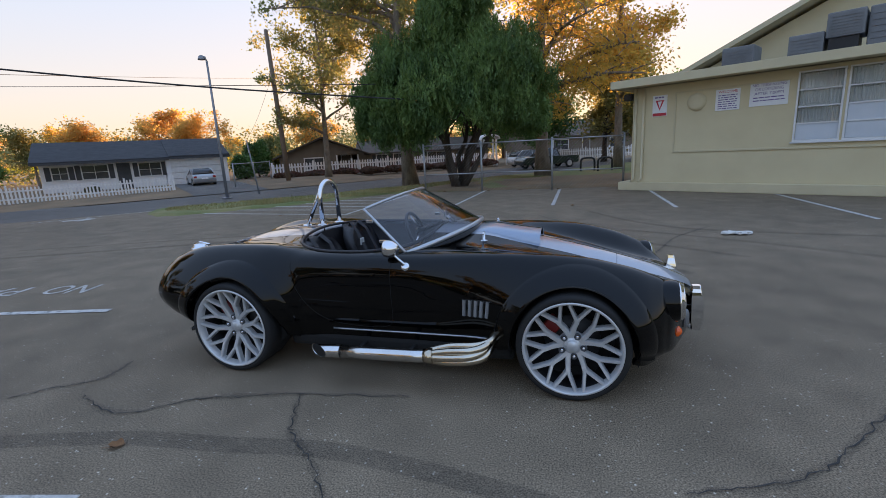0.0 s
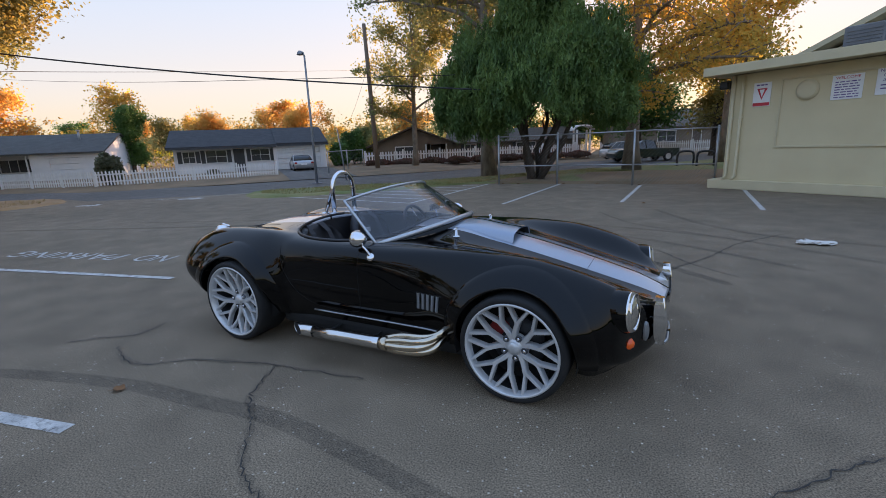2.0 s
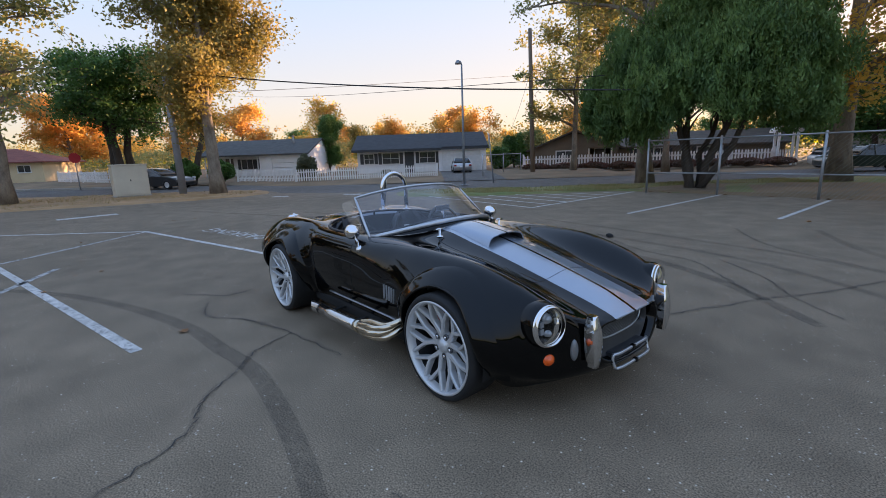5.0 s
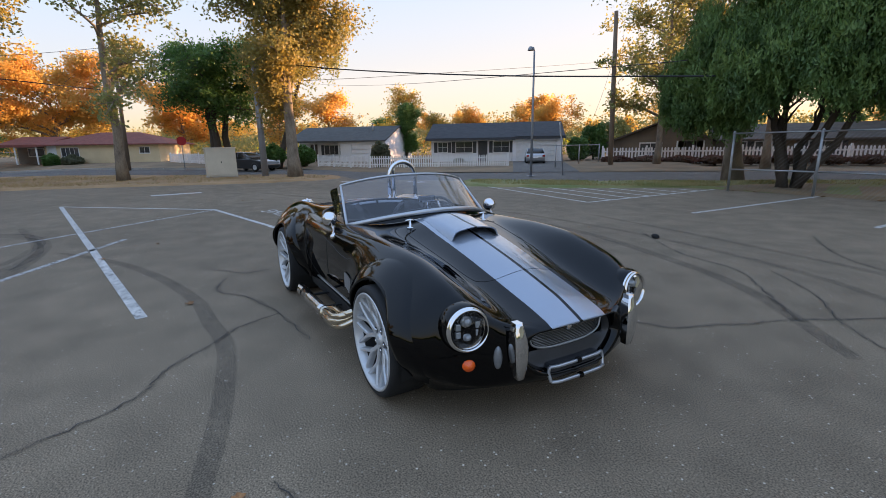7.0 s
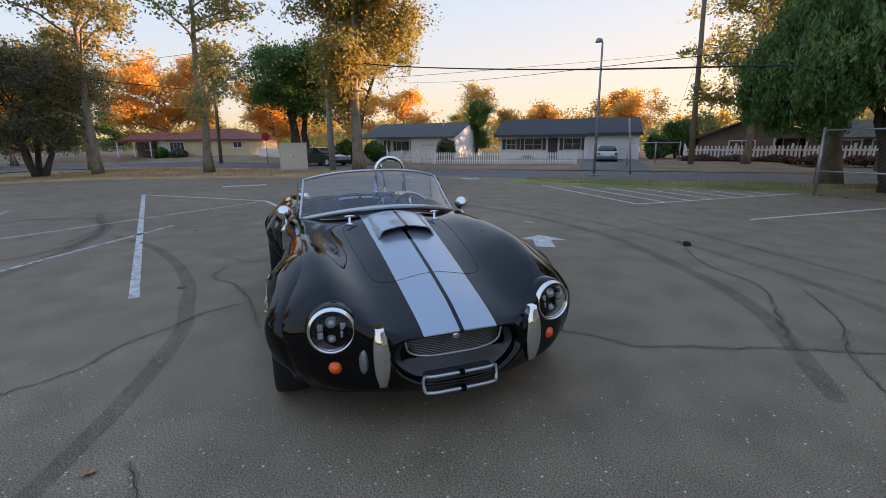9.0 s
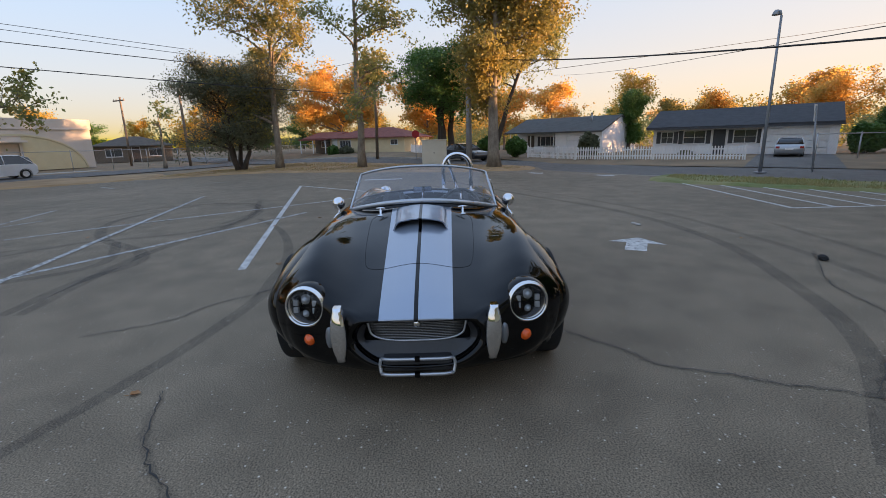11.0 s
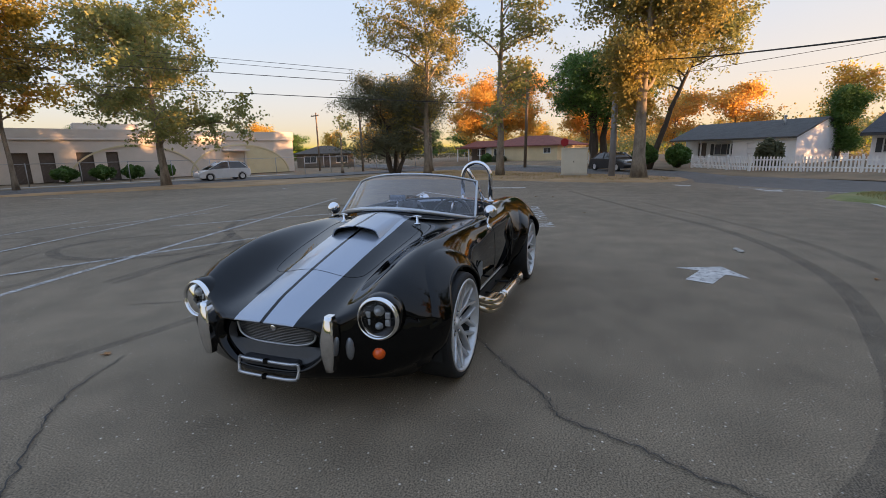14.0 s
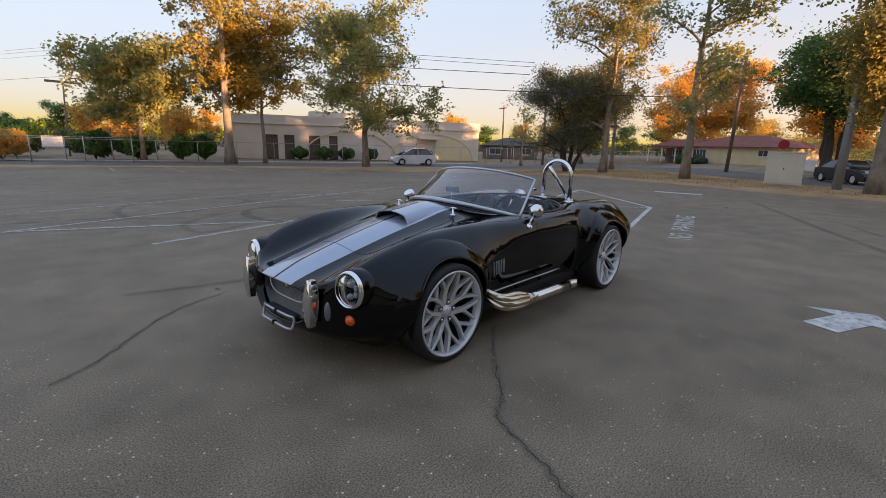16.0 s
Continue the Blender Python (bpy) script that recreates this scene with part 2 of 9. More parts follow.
# ---- materials of the setting ----
def asphalt_mat(name, tone):
    """Old asphalt: dark binder, pale stone chips, patches and oil at metre scale."""
    m, n, l, p = principled(name)
    tc = n.new("ShaderNodeTexCoord")
    vor, chips, big, mid = n.new("ShaderNodeTexVoronoi"), n.new("ShaderNodeTexNoise"), n.new("ShaderNodeTexNoise"), n.new("ShaderNodeTexNoise")
    vor.inputs["Scale"].default_value = 58
    chips.inputs["Scale"].default_value, chips.inputs["Detail"].default_value = 120, 6
    big.inputs["Scale"].default_value, big.inputs["Detail"].default_value = 0.22, 6
    mid.inputs["Scale"].default_value, mid.inputs["Detail"].default_value = 2.3, 8
    for t in (vor, chips, big, mid):
        l.new(tc.outputs["Object"], t.inputs["Vector"])
    base = n.new("ShaderNodeValToRGB")
    e = base.color_ramp.elements
    e[0].position, e[1].position = 0.33, 0.7
    e[0].color = (*[c * 0.66 for c in tone], 1)
    e[1].color = (*[c * 1.25 for c in tone], 1)
    mixn = n.new("ShaderNodeMath")
    mixn.operation = "MULTIPLY_ADD"
    mixn.inputs[1].default_value, mixn.inputs[2].default_value = 0.55, 0.0
    l.new(mid.outputs[0], mixn.inputs[0])
    addn = n.new("ShaderNodeMath")
    addn.operation = "MULTIPLY_ADD"
    addn.inputs[1].default_value = 0.5
    l.new(big.outputs[0], addn.inputs[0])
    l.new(mixn.outputs[0], addn.inputs[2])
    l.new(addn.outputs[0], base.inputs[0])
    # pale chips: some cells of the stone pattern
    sep = n.new("ShaderNodeSeparateColor")
    l.new(vor.outputs["Color"], sep.inputs[0])
    gt = n.new("ShaderNodeMapRange")
    gt.inputs["From Min"].default_value, gt.inputs["From Max"].default_value = 0.91, 0.95
    l.new(sep.outputs[0], gt.inputs["Value"])
    near = n.new("ShaderNodeMapRange")
    near.inputs["From Min"].default_value, near.inputs["From Max"].default_value = 0.42, 0.12
    l.new(vor.outputs["Distance"], near.inputs["Value"])
    mul = n.new("ShaderNodeMath")
    mul.operation = "MULTIPLY"
    l.new(gt.outputs[0], mul.inputs[0])
    dim, both = n.new("ShaderNodeMath"), n.new("ShaderNodeMath")
    dim.operation, dim.inputs[1].default_value, both.operation = "POWER", 1.4, "MULTIPLY"
    l.new(sep.outputs[1], dim.inputs[0])
    l.new(dim.outputs[0], both.inputs[0])
    l.new(near.outputs[0], both.inputs[1])
    l.new(both.outputs[0], mul.inputs[1])
    mx = n.new("ShaderNodeMix")
    mx.data_type = "RGBA"
    mx.inputs["B"].default_value = (0.80, 0.72, 0.60, 1)
    l.new(mul.outputs[0], mx.inputs["Factor"])
    fine = n.new("ShaderNodeMix")
    fine.data_type, fine.blend_type = "RGBA", "OVERLAY"
    fine.inputs["Factor"].default_value = 0.52
    l.new(base.outputs[0], fine.inputs["A"])
    grit = n.new("ShaderNodeValToRGB")
    grit.color_ramp.elements[0].position, grit.color_ramp.elements[1].position = 0.36, 0.66
    l.new(chips.outputs[0], grit.inputs[0])
    l.new(grit.outputs[0], fine.inputs["B"])
    l.new(fine.outputs["Result"], mx.inputs["A"])
    l.new(mx.outputs["Result"], p.inputs["Base Color"])
    p.inputs["Roughness"].default_value = 0.82
    p.inputs["Specular IOR Level"].default_value = 0.3
    b = n.new("ShaderNodeBump")
    b.inputs["Strength"].default_value, b.inputs["Distance"].default_value = 0.1, 0.003
    l.new(chips.outputs[0], b.inputs["Height"])
    l.new(b.outputs[0], p.inputs["Normal"])
    return m


def worn_paint(name, c, keep=0.5):
    """Road paint, rubbed through to the asphalt in spots."""
    m = mat(name, c, tuple(v * 0.6 for v in c), rough=0.75, scale=8, fine=150, bump=0.3)
    n, l = m.node_tree.nodes, m.node_tree.links
    t, mix, tc, ramp = n.new("ShaderNodeBsdfTransparent"), n.new("ShaderNodeMixShader"), n.new("ShaderNodeTexNoise"), n.new("ShaderNodeValToRGB")
    co = n.new("ShaderNodeTexCoord")
    tc.inputs["Scale"].default_value, tc.inputs["Detail"].default_value, tc.inputs["Roughness"].default_value = 14, 9, 0.75
    l.new(co.outputs["Object"], tc.inputs["Vector"])
    ramp.color_ramp.elements[0].position, ramp.color_ramp.elements[1].position = keep - 0.12, keep + 0.1
    l.new(tc.outputs[0], ramp.inputs[0])
    l.new(ramp.outputs[0], mix.inputs[0])
    l.new(n["Principled BSDF"].outputs[0], mix.inputs[1])
    l.new(t.outputs[0], mix.inputs[2])
    l.new(mix.outputs[0], n["Material Output"].inputs["Surface"])
    return m


def rubber_mark(name, keep):
    """Tyre rubber on asphalt, thin and streaky."""
    m = worn_paint(name, (0.05, 0.048, 0.046), 0.5)
    e = [q for q in m.node_tree.nodes if q.type == "VALTORGB"][-1].color_ramp.elements
    e[0].position, e[1].position = 0.25, 0.8
    e[0].color, e[1].color = (1 - keep - 0.22,) * 3 + (1,), (1, 1, 1, 1)
    m.node_tree.nodes["Principled BSDF"].inputs["Roughness"].default_value = 0.7
    return m


M_ASPHALT = asphalt_mat("old_asphalt", (0.203, 0.156, 0.107))
M_ROAD = asphalt_mat("road_asphalt", (0.125, 0.116, 0.106))
M_DIRT = mat("dry_ground", (0.28, 0.185, 0.105), (0.15, 0.11, 0.065), rough=0.95, scale=0.6, fine=25, bump=0.6)
M_DRY = mat("dry_grass", (0.43, 0.27, 0.14), (0.29, 0.18, 0.09), rough=0.95, scale=0.9, fine=30, bump=0.7)
M_GREEN = mat("patchy_lawn", (0.27, 0.23, 0.10), (0.12, 0.16, 0.045), rough=0.95, scale=0.7, fine=24, bump=0.7)
M_PAINT = worn_paint("road_paint", (0.66, 0.64, 0.61), 0.62)
M_PAINT_OLD = worn_paint("old_road_paint", (0.56, 0.55, 0.53), 0.56)
M_RUBBER = rubber_mark("tyre_rubber", 0.15)
M_RUBBER_OLD = rubber_mark("faded_tyre_rubber", 0.08)
M_STAIN = rubber_mark("old_crack_stain", 0.04)
M_CRACK = mat("crack_filler", (0.028, 0.026, 0.024), (0.06, 0.055, 0.05), rough=0.9, scale=9, fine=60, bump=0.2)
M_CONC = mat("concrete", (0.42, 0.39, 0.35), (0.32, 0.3, 0.27), rough=0.9, scale=1.5, fine=50, bump=0.3)

# ---- ground, lot, streets ----
D1 = Vector((0.617, 0.787, 0))          # the street past the white fences
N1 = Vector((-0.787, 0.617, 0))
D0 = Vector((0.821, 0.571, 0))          # how it runs on beyond the bend
N0 = Vector((-0.571, 0.821, 0))


def street(u, v):
    """Plan of the street: u along it, v across it (towards the houses)."""
    p = D1 * u + N1 * v
    return p.x, p.y


def bend(u, v):
    """Plan of the street beyond its bend."""
    p = D0 * u + N0 * v
    return p.x, p.y


D2 = Vector((-0.903, 0.430, 0))         # the street before the pale hall
N2 = Vector((-0.430, -0.903, 0))


def street2(u, v):
    p = D2 * u + N2 * v
    return p.x, p.y


bm = bmesh.new()
sheet(bm, [(-900, -900), (900, -900), (900, 900), (-900, 900)], -0.05)
tagged(part("ground", bm, M_DIRT), "wide sheet of dry brown earth round the lot", "ground", kind="structure")
bm = bmesh.new()
sheet(bm, [(60, -36), (0.9, -35.6), (-10.7, -31.6), (-17.6, -24.6), (-22.5, -17), (-20.5, -10), (-18.5, -5.8), (-17.3, -1.9), (-16.2, 1.5), (-19.5, 4.9), (-19.0, 6.6), street(-2, 15.5), street(4, 15.5), (-6, 13), (60, 13)], 0.0)
tagged(part("parking_lot", bm, M_ASPHALT), "old cracked grey asphalt parking lot with faded lines", "parking lot", kind="structure")
bm = bmesh.new()
sheet(bm, [(-75, -49), (-34, -11), (-27.4, -5), (-23.6, -0.2), (-20.4, 4.0), (-18.6, 5.1), (-16.4, 4.9), (-14.4, 6.2), street(0, 14.3), street(160, 14.3), street(160, 19.8), street(3, 19.8), street(-2.5, 19.9), (-20.4, 8.3), (-25.5, 5.9), (-27.5, 4.0), (-31, 0.3), (-38, -6.2), (-46, -14), (-75, -41)], 0.004)
tagged(part("road", bm, M_ROAD), "plain grey asphalt street before the houses", "road", kind="structure")
bm = bmesh.new()
sheet(bm, [street2(-90, 34.8), street2(60, 34.8), street2(60, 40.8), street2(-90, 40.8)], 0.008)
tagged(part("side_road", bm, M_ROAD), "asphalt side street before the pale hall", "road", kind="structure")
bm = bmesh.new()
for u0, u1 in ((-90, 60),):
    for k in range(22):
        a = u0 + k * 5
        sheet(bm, [street2(a, 41.0), street2(a + 4.97, 41.0), street2(a + 4.97, 42.4), street2(a, 42.4)], 0.09)
tagged(part("pavement", bm, M_CONC), "pale concrete pavement slabs along the side street", "pavement", kind="structure")


def verge(name, outline, material, label, rise=0.06):
    """A low bank of grass with an uneven rim, its skirt running into the asphalt."""
    pts = smooth_path([(*p, 0) for p in outline + [outline[0]]], 6)[:-1]
    rng = random.Random(len(outline))
    bm = bmesh.new()
    c = sum((p for p in pts), Vector()) / len(pts)
    top = [bm.verts.new((p.x, p.y, gz(p.x, p.y) + rise * rng.uniform(0.7, 1.2))) for p in pts]
    low = []
    for i, p in enumerate(pts):
        d = (pts[(i + 1) % len(pts)] - pts[i - 1]).normalized()
        o = Vector((d.y, -d.x, 0)) * rng.uniform(0.12, 0.42)
        low.append(bm.verts.new((p.x + o.x, p.y + o.y, gz(p.x, p.y) - 0.03)))
    f = bm.faces.new(top)
    f.normal_update()
    if f.normal.z < 0:
        f.normal_flip()
        for v, p in zip(low, pts):
            q = Vector((v.co.x, v.co.y, 0)) - p
            v.co.x, v.co.y = p.x - q.x, p.y - q.y
    for i in range(len(pts)):
        j = (i + 1) % len(pts)
        bm.faces.new((top[i], low[i], low[j], top[j]))
    bmesh.ops.triangulate(bm, faces=[f])
    bmesh.ops.recalc_face_normals(bm, faces=bm.faces)
    return tagged(part(name, bm, material), label, "grass", kind="structure")


verge("grass_verge_1", [(-11.9, 8.2), (-11.0, 7.3), (-9.6, 7.35), (-7, 9.7), (-4.6, 12.3), (2.4, 12.7), (30, 12.8), street(42, 13.8), street(22, 13.8), street(10, 13.8), street(4, 13.8), (-11.6, 8.9)], M_GREEN, "patchy half-dry lawn strip beside the street")
verge("grass_verge_2", [(-16.5, 2.0), (-16.8, 4.0), (-18.4, 4.8), (-20.4, 3.6), (-23.6, -0.6), (-27.4, -5.4), (-31, -8.7), (-34, -11.6), (-33, -14), (-28, -17), (-22.7, -17.2), (-20.8, -10), (-18.8, -5.8), (-17.6, -2)], M_DRY, "dry yellow grass strip along the lot")
verge("grass_verge_3", [(-22.9, -17.6), (-29, -19.8), street2(12, 33.9), street2(0, 33.9), street2(-20, 33.9), street2(-60, 33.9), (30, -36.5), (0.9, -35.8), (-10.7, -31.8), (-17.8, -24.8)], M_DRY, "dry yellow grass strip under the plane trees")

bm = bmesh.new()                         # the yard beyond the street rises a little
E0, ED, EN = Vector((-75, -41, 0)), Vector((0.729, 0.684, 0)), Vector((-0.684, 0.729, 0))
grid = []
for i in range(31):
    u = i * 2.0
    ease = min(1.0, (60 - u) / 9)
    grid.append([bm.verts.new(E0 + ED * u + EN * d + Vector((0, 0, 0.012 + (1 - h * ease) * gz(0, (E0 + ED * u).y) + 0.35 * h * ease))) for d, h in ((0, 0), (0.9, 0.3), (2.5, 0.7), (5, 0.9), (12, 1.0), (40, 1.0))])
for a, b in zip(grid, grid[1:]):
    for i in range(5):
        bm.faces.new((a[i], b[i], b[i + 1], a[i + 1])).smooth = True
bmesh.ops.recalc_face_normals(bm, faces=bm.faces)
tagged(part("yard", bm, M_DIRT), "bare brown yard rising from the street", "ground", kind="structure")
bm = bmesh.new()
for i in range(30):
    u = i * 2.0
    p, q = E0 + ED * (u + 0.02) - EN * 0.1, E0 + ED * (u + 1.98) - EN * 0.1
    slab_ = [p, q, q + EN * 0.22, p + EN * 0.22]
    lo = [bm.verts.new((c.x, c.y, gz(c.x, c.y) - 0.02)) for c in slab_]
    hi = [bm.verts.new((c.x, c.y, gz(c.x, c.y) + 0.12)) for c in slab_]
    bm.faces.new(hi)
    for k in range(4):
        bm.faces.new((lo[k], lo[(k + 1) % 4], hi[(k + 1) % 4], hi[k]))
bmesh.ops.recalc_face_normals(bm, faces=bm.faces)
tagged(part("kerb", bm, M_CONC), "pale concrete kerb along the street", "kerb", kind="structure")

verge("dry_verge", [(-4.5, 12.45), (2.4, 12.75), (12, 12.9), (14, 17.2), (6, 18), (0, 17.4), (-3.4, 15.4)], M_DIRT, "bare dry earth behind the chain link fence", 0.085)

# ---- painted lines, words and marks ----
W = 0.1
LINES = [((3.24, 11.3), (3.25, 7.35)), ((5.83, 9.8), (5.9, 5.6)), ((0.67, 12.0), (0.63, 8.0)), ((-1.85, 12.3), (-1.95, 7.15)),
         ((-4.38, 12.1), (-4.37, 6.8)), ((-9.3, 7.35), (-4.37, 6.8)),
         ((-1.0, -2.13), (-11.4, -4.47)), ((-11.4, -4.47), (-8.4, -1.1)), ((-8.4, -1.12), (-3.5, 0.0)), ((-8.4, -1.12), (-3.2, -6.85)),
         ((1.55, -4.1), (-8.9, -6.5)), ((2.8, -6.33), (-7.2, -9.3)), ((2.7, -6.34), (-5.3, -2.6)), ((6, -8.0), (-4, -10.6)),
         ((-5.3, -8.0), (-2.7, -9.2)), ((-4.0, -34), (-3.4, -29.7)), ((-6.9, -32.5), (-6.4, -27)), ((-9.9, -30.9), (-8.9, -24.7)), ((-11.9, -26.7), (-12.0, -21.7)),
         ((-5.8, -21.3), (-6.8, -20.7)), ((-14.6, -9.3), (-14.5, -8.2)), ((-17.0, -15.2), (-15.2, -13.4))]
for k, (a, b) in enumerate(LINES):
    bm = bmesh.new()
    a, b = Vector((*a, 0)), Vector((*b, 0))
    n = max(2, int((b - a).length / 0.5))
    strip(bm, [a + (b - a) * i / n for i in range(n + 1)], 0.088, 0.004 + 0.0012 * (k % 3))
    tagged(part("parking_line", bm, M_PAINT if k < 9 else M_PAINT_OLD), "worn white painted line on asphalt", "painted line", "parking lines", "structure")
for k in range(6):                       # hatching
    f = (k + 1) / 7
    bm = bmesh.new()
    b = Vector((-4.40, 12.1 - 5.2 * f, 0))
    c = Vector((-9.3, 7.35, 0)).lerp(Vector((-4.38, 12.1, 0)), 1 - f)
    strip(bm, [c.lerp(b, i / 8) for i in range(9)], 0.09, 0.006)
    tagged(part("hatch_line", bm, M_PAINT), "white hatching line on asphalt", "painted line", "hatching", "structure")
bm = bmesh.new()
strip(bm, [street(-4 + i, 14.45) for i in range(6)], 0.11, 0.006)
tagged(part("edge_line", bm, M_PAINT_OLD), "worn white edge line where lot meets street", "painted line", kind="structure")


def ground_arrow(x, y, ang, s, material):
    """A painted arrow: broad head and short shaft."""
    bm = bmesh.new()
    shape = [(0.42, 0.0), (0.0, 0.42), (0.02, 0.15), (-0.52, 0.15), (-0.52, -0.15), (0.02, -0.15), (0.0, -0.42)]
    vs = []
    for px, py in shape:
        q = rot_plan(px * s, py * s, x, y, ang)
        vs.append(bm.verts.new((*q, gz(*q) + 0.005)))
    f = bm.faces.new(vs)
    f.normal_update()
    if f.normal.z < 0:
        f.normal_flip()
    bmesh.ops.triangulate(bm, faces=[f])
    tagged(part("painted_arrow", bm, material), "worn white direction arrow painted on asphalt", "painted arrow", "painted arrows", "structure")


ground_arrow(-1.83, 2.76, math.atan2(0.43, -0.9), 0.86, M_PAINT)
ground_arrow(-12.7, 6.35, math.atan2(0.57, 0.82), 0.9, M_PAINT)
ground_arrow(-14.68, 4.23, math.atan2(0.57, 0.82), 0.8, M_PAINT)
bm = bmesh.new()
strip(bm, [(-13.2, -2.6), (-13.4, -1.2)], 0.35, 0.005)
tagged(part("painted_bar", bm, M_PAINT), "worn white bar painted on asphalt", "painted line", kind="structure")


def words(text, x, y, ang, width, height, material, name="painted_words"):
    """Flat lettering as a mesh, width x height metres, reading along ang."""
    cu = bpy.data.curves.new("letters", "FONT")
    cu.body, cu.align_x, cu.align_y, cu.resolution_u = text, "CENTER", "CENTER", 3
    tmp = bpy.data.objects.new("letters", cu)
    scene.collection.objects.link(tmp)
    me = bpy.data.meshes.new_from_object(tmp.evaluated_get(bpy.context.evaluated_depsgraph_get()))
    bpy.data.objects.remove(tmp)
    xs, ys = [v.co.x for v in me.vertices], [v.co.y for v in me.vertices]
    sx, sy = width / (max(xs) - min(xs)), height / (max(ys) - min(ys))
    cx, cy = (max(xs) + min(xs)) / 2, (max(ys) + min(ys)) / 2
    for v in me.vertices:
        v.co = ((v.co.x - cx) * sx, (v.co.y - cy) * sy, 0)
    me.materials.append(material)
    ob = new(name, me)
    ob.matrix_basis = pose(x, y, gz(x, y) + 0.006, 0, 0, math.degrees(ang))
    return ob


tagged(words("NO", -4.86, 0.565, radians(193.5), 0.58, 0.36, M_PAINT), "faded white word painted on asphalt", "painted words", kind="structure")
tagged(words("PARKING", -6.5, 0.16, radians(193.5), 2.15, 0.36, M_PAINT), "faded white word painted on asphalt", "painted words", kind="structure")


def marks(name, label, pts, width, material, z, group, jitter=0.0, seed=0, sub=8):
    rng = random.Random(seed)
    path = smooth_path([(*p, 0) for p in pts], sub)
    if jitter:
        path = [p + Vector((rng.gauss(0, jitter), rng.gauss(0, jitter), 0)) for p in path]
    n = len(path)
    ws = [width * (0.35 + 0.65 * math.sin(math.pi * (i + 0.5) / n) ** 0.3) * (rng.uniform(0.4, 1.5) if jitter else 1) for i in range(n)]
    bm = bmesh.new()
    strip(bm, path, ws, z)
    tagged(part(name, bm, material), label, "tyre mark" if "tyre" in name else "crack", group, "structure")


SKIDS = [([(-12, 0.5), (-7.7, 2.24), (-4.6, 3.55), (-1.98, 3.85), (0.1, 3.4), (1.3, 2.9), (2.4, 2.0)], 0.2, 0),
         ([(-9, 2.5), (-4.7, 4.1), (-2.1, 4.45), (-0.2, 4.35), (1.6, 3.9), (3.2, 2.8)], 0.16, 1),
         ([(0.3, -3.65), (-0.7, -3.74), (-1.4, -3.6), (-2.1, -4.0), (-3.2, -5.3), (-5, -6.2), (-7, -5.6)], 0.2, 0),
         ([(0.3, -3.5), (-1.8, -3.78), (-4.0, -3.55), (-5.7, -3.7), (-7.0, -4.5), (-6.8, -6.2), (-5.2, -7)], 0.2, 0),
         ([(2.3, -2.0), (1.5, -1.78), (0.8, -1.64), (0.0, -1.56), (-0.6, -1.63), (-1.3, -1.72), (-2.4, -2.05), (-3.5, -2.55), (-4.6, -3.3)], 0.15, 0),
         ([(-4.1, -3.8), (-4.9, -3.72), (-5.8, -3.77), (-6.7, -4.4), (-7.2, -5.6)], 0.16, 1),
         ([(1.4, 7.0), (2.2, 5.5), (3.3, 4.6), (6, 4.0)], 0.15, 1), ([(-3, 5.4), (0, 5.0), (2.4, 4.4), (5, 2.6)], 0.15, 1),
         ([(3.2, -7.4), (0.5, -7.0), (-1.6, -8.2), (-1.0, -10), (1.5, -10.6), (3.6, -9.4)], 0.2, 1),
         ([(-2.72, -4.72), (-1.47, -4.04), (-0.74, -4.53), (-0.46, -5.5), (-0.82, -6.43), (-1.57, -6.6), (-2.35, -5.89)], 0.2, 0),
         ([(-0.17, -10.3), (0.93, -8.5), (1.14, -6.75), (0.41, -6.2)], 0.17, 1),
         ([(-0.65, -6.5), (0.62, -5.56), (0.72, -4.54), (-0.22, -4.9)], 0.17, 1),
         ([(-7.6, -4.4), (-4.85, -3.6), (-3.38, -3.93), (-2.76, -5.2), (-1.96, -5.75)], 0.18, 1)]
for k, (pts, w, old) in enumerate(SKIDS):
    marks("tyre_mark", "dark curved tyre mark on asphalt", pts, w * 0.85, M_RUBBER_OLD if old else M_RUBBER, 0.0022 + 0.0002 * k, "tyre marks")
CRACKS = [[(0.5, 0.72), (0.92, 1.04), (1.26, 1.35), (1.46, 1.47), (1.59, 1.8), (1.72, 2.05), (1.85, 2.4), (2.23, 3.11), (2.6, 4.0), (3.3, 5.0)],
          [(1.89, 2.44), (1.39, 2.98), (0.81, 3.57), (-0.01, 3.8), (-1.2, 4.6)], [(3.0, -0.5), (2.72, -0.68), (2.43, -1.0), (2.1, -1.3), (1.6, -1.5)],
          [(-1.95, -1.4), (-1.48, -1.51), (-1.11, -1.28), (-0.5, -1.1), (0.2, -1.0)], [(-0.5, -1.1), (-0.34, -1.43), (-0.1, -1.64), (0.19, -1.93), (0.51, -2.09), (0.8, -2.6)],
          [(2.3, 4.5), (1.2, 5.2), (0.4, 6.4)], [(-2.43, -1.53), (-2.31, -1.39), (-2.17, -1.3), (-2.04, -1.16), (-2.09, -0.92)],
          [(1.03, 3.85), (1.66, 3.29), (2.06, 2.7), (2.49, 2.31)]]
for k, pts in enumerate(CRACKS):
    marks("asphalt_crack", "dark jagged crack in the asphalt", pts, 0.007, M_CRACK, 0.006, "asphalt cracks", 0.009, 40 + k, 12)
    marks("asphalt_crack", "dark stain along a crack in the asphalt", pts, 0.055, M_STAIN, 0.0042 + 0.0001 * k, "asphalt cracks", 0.006, 140 + k, 10)
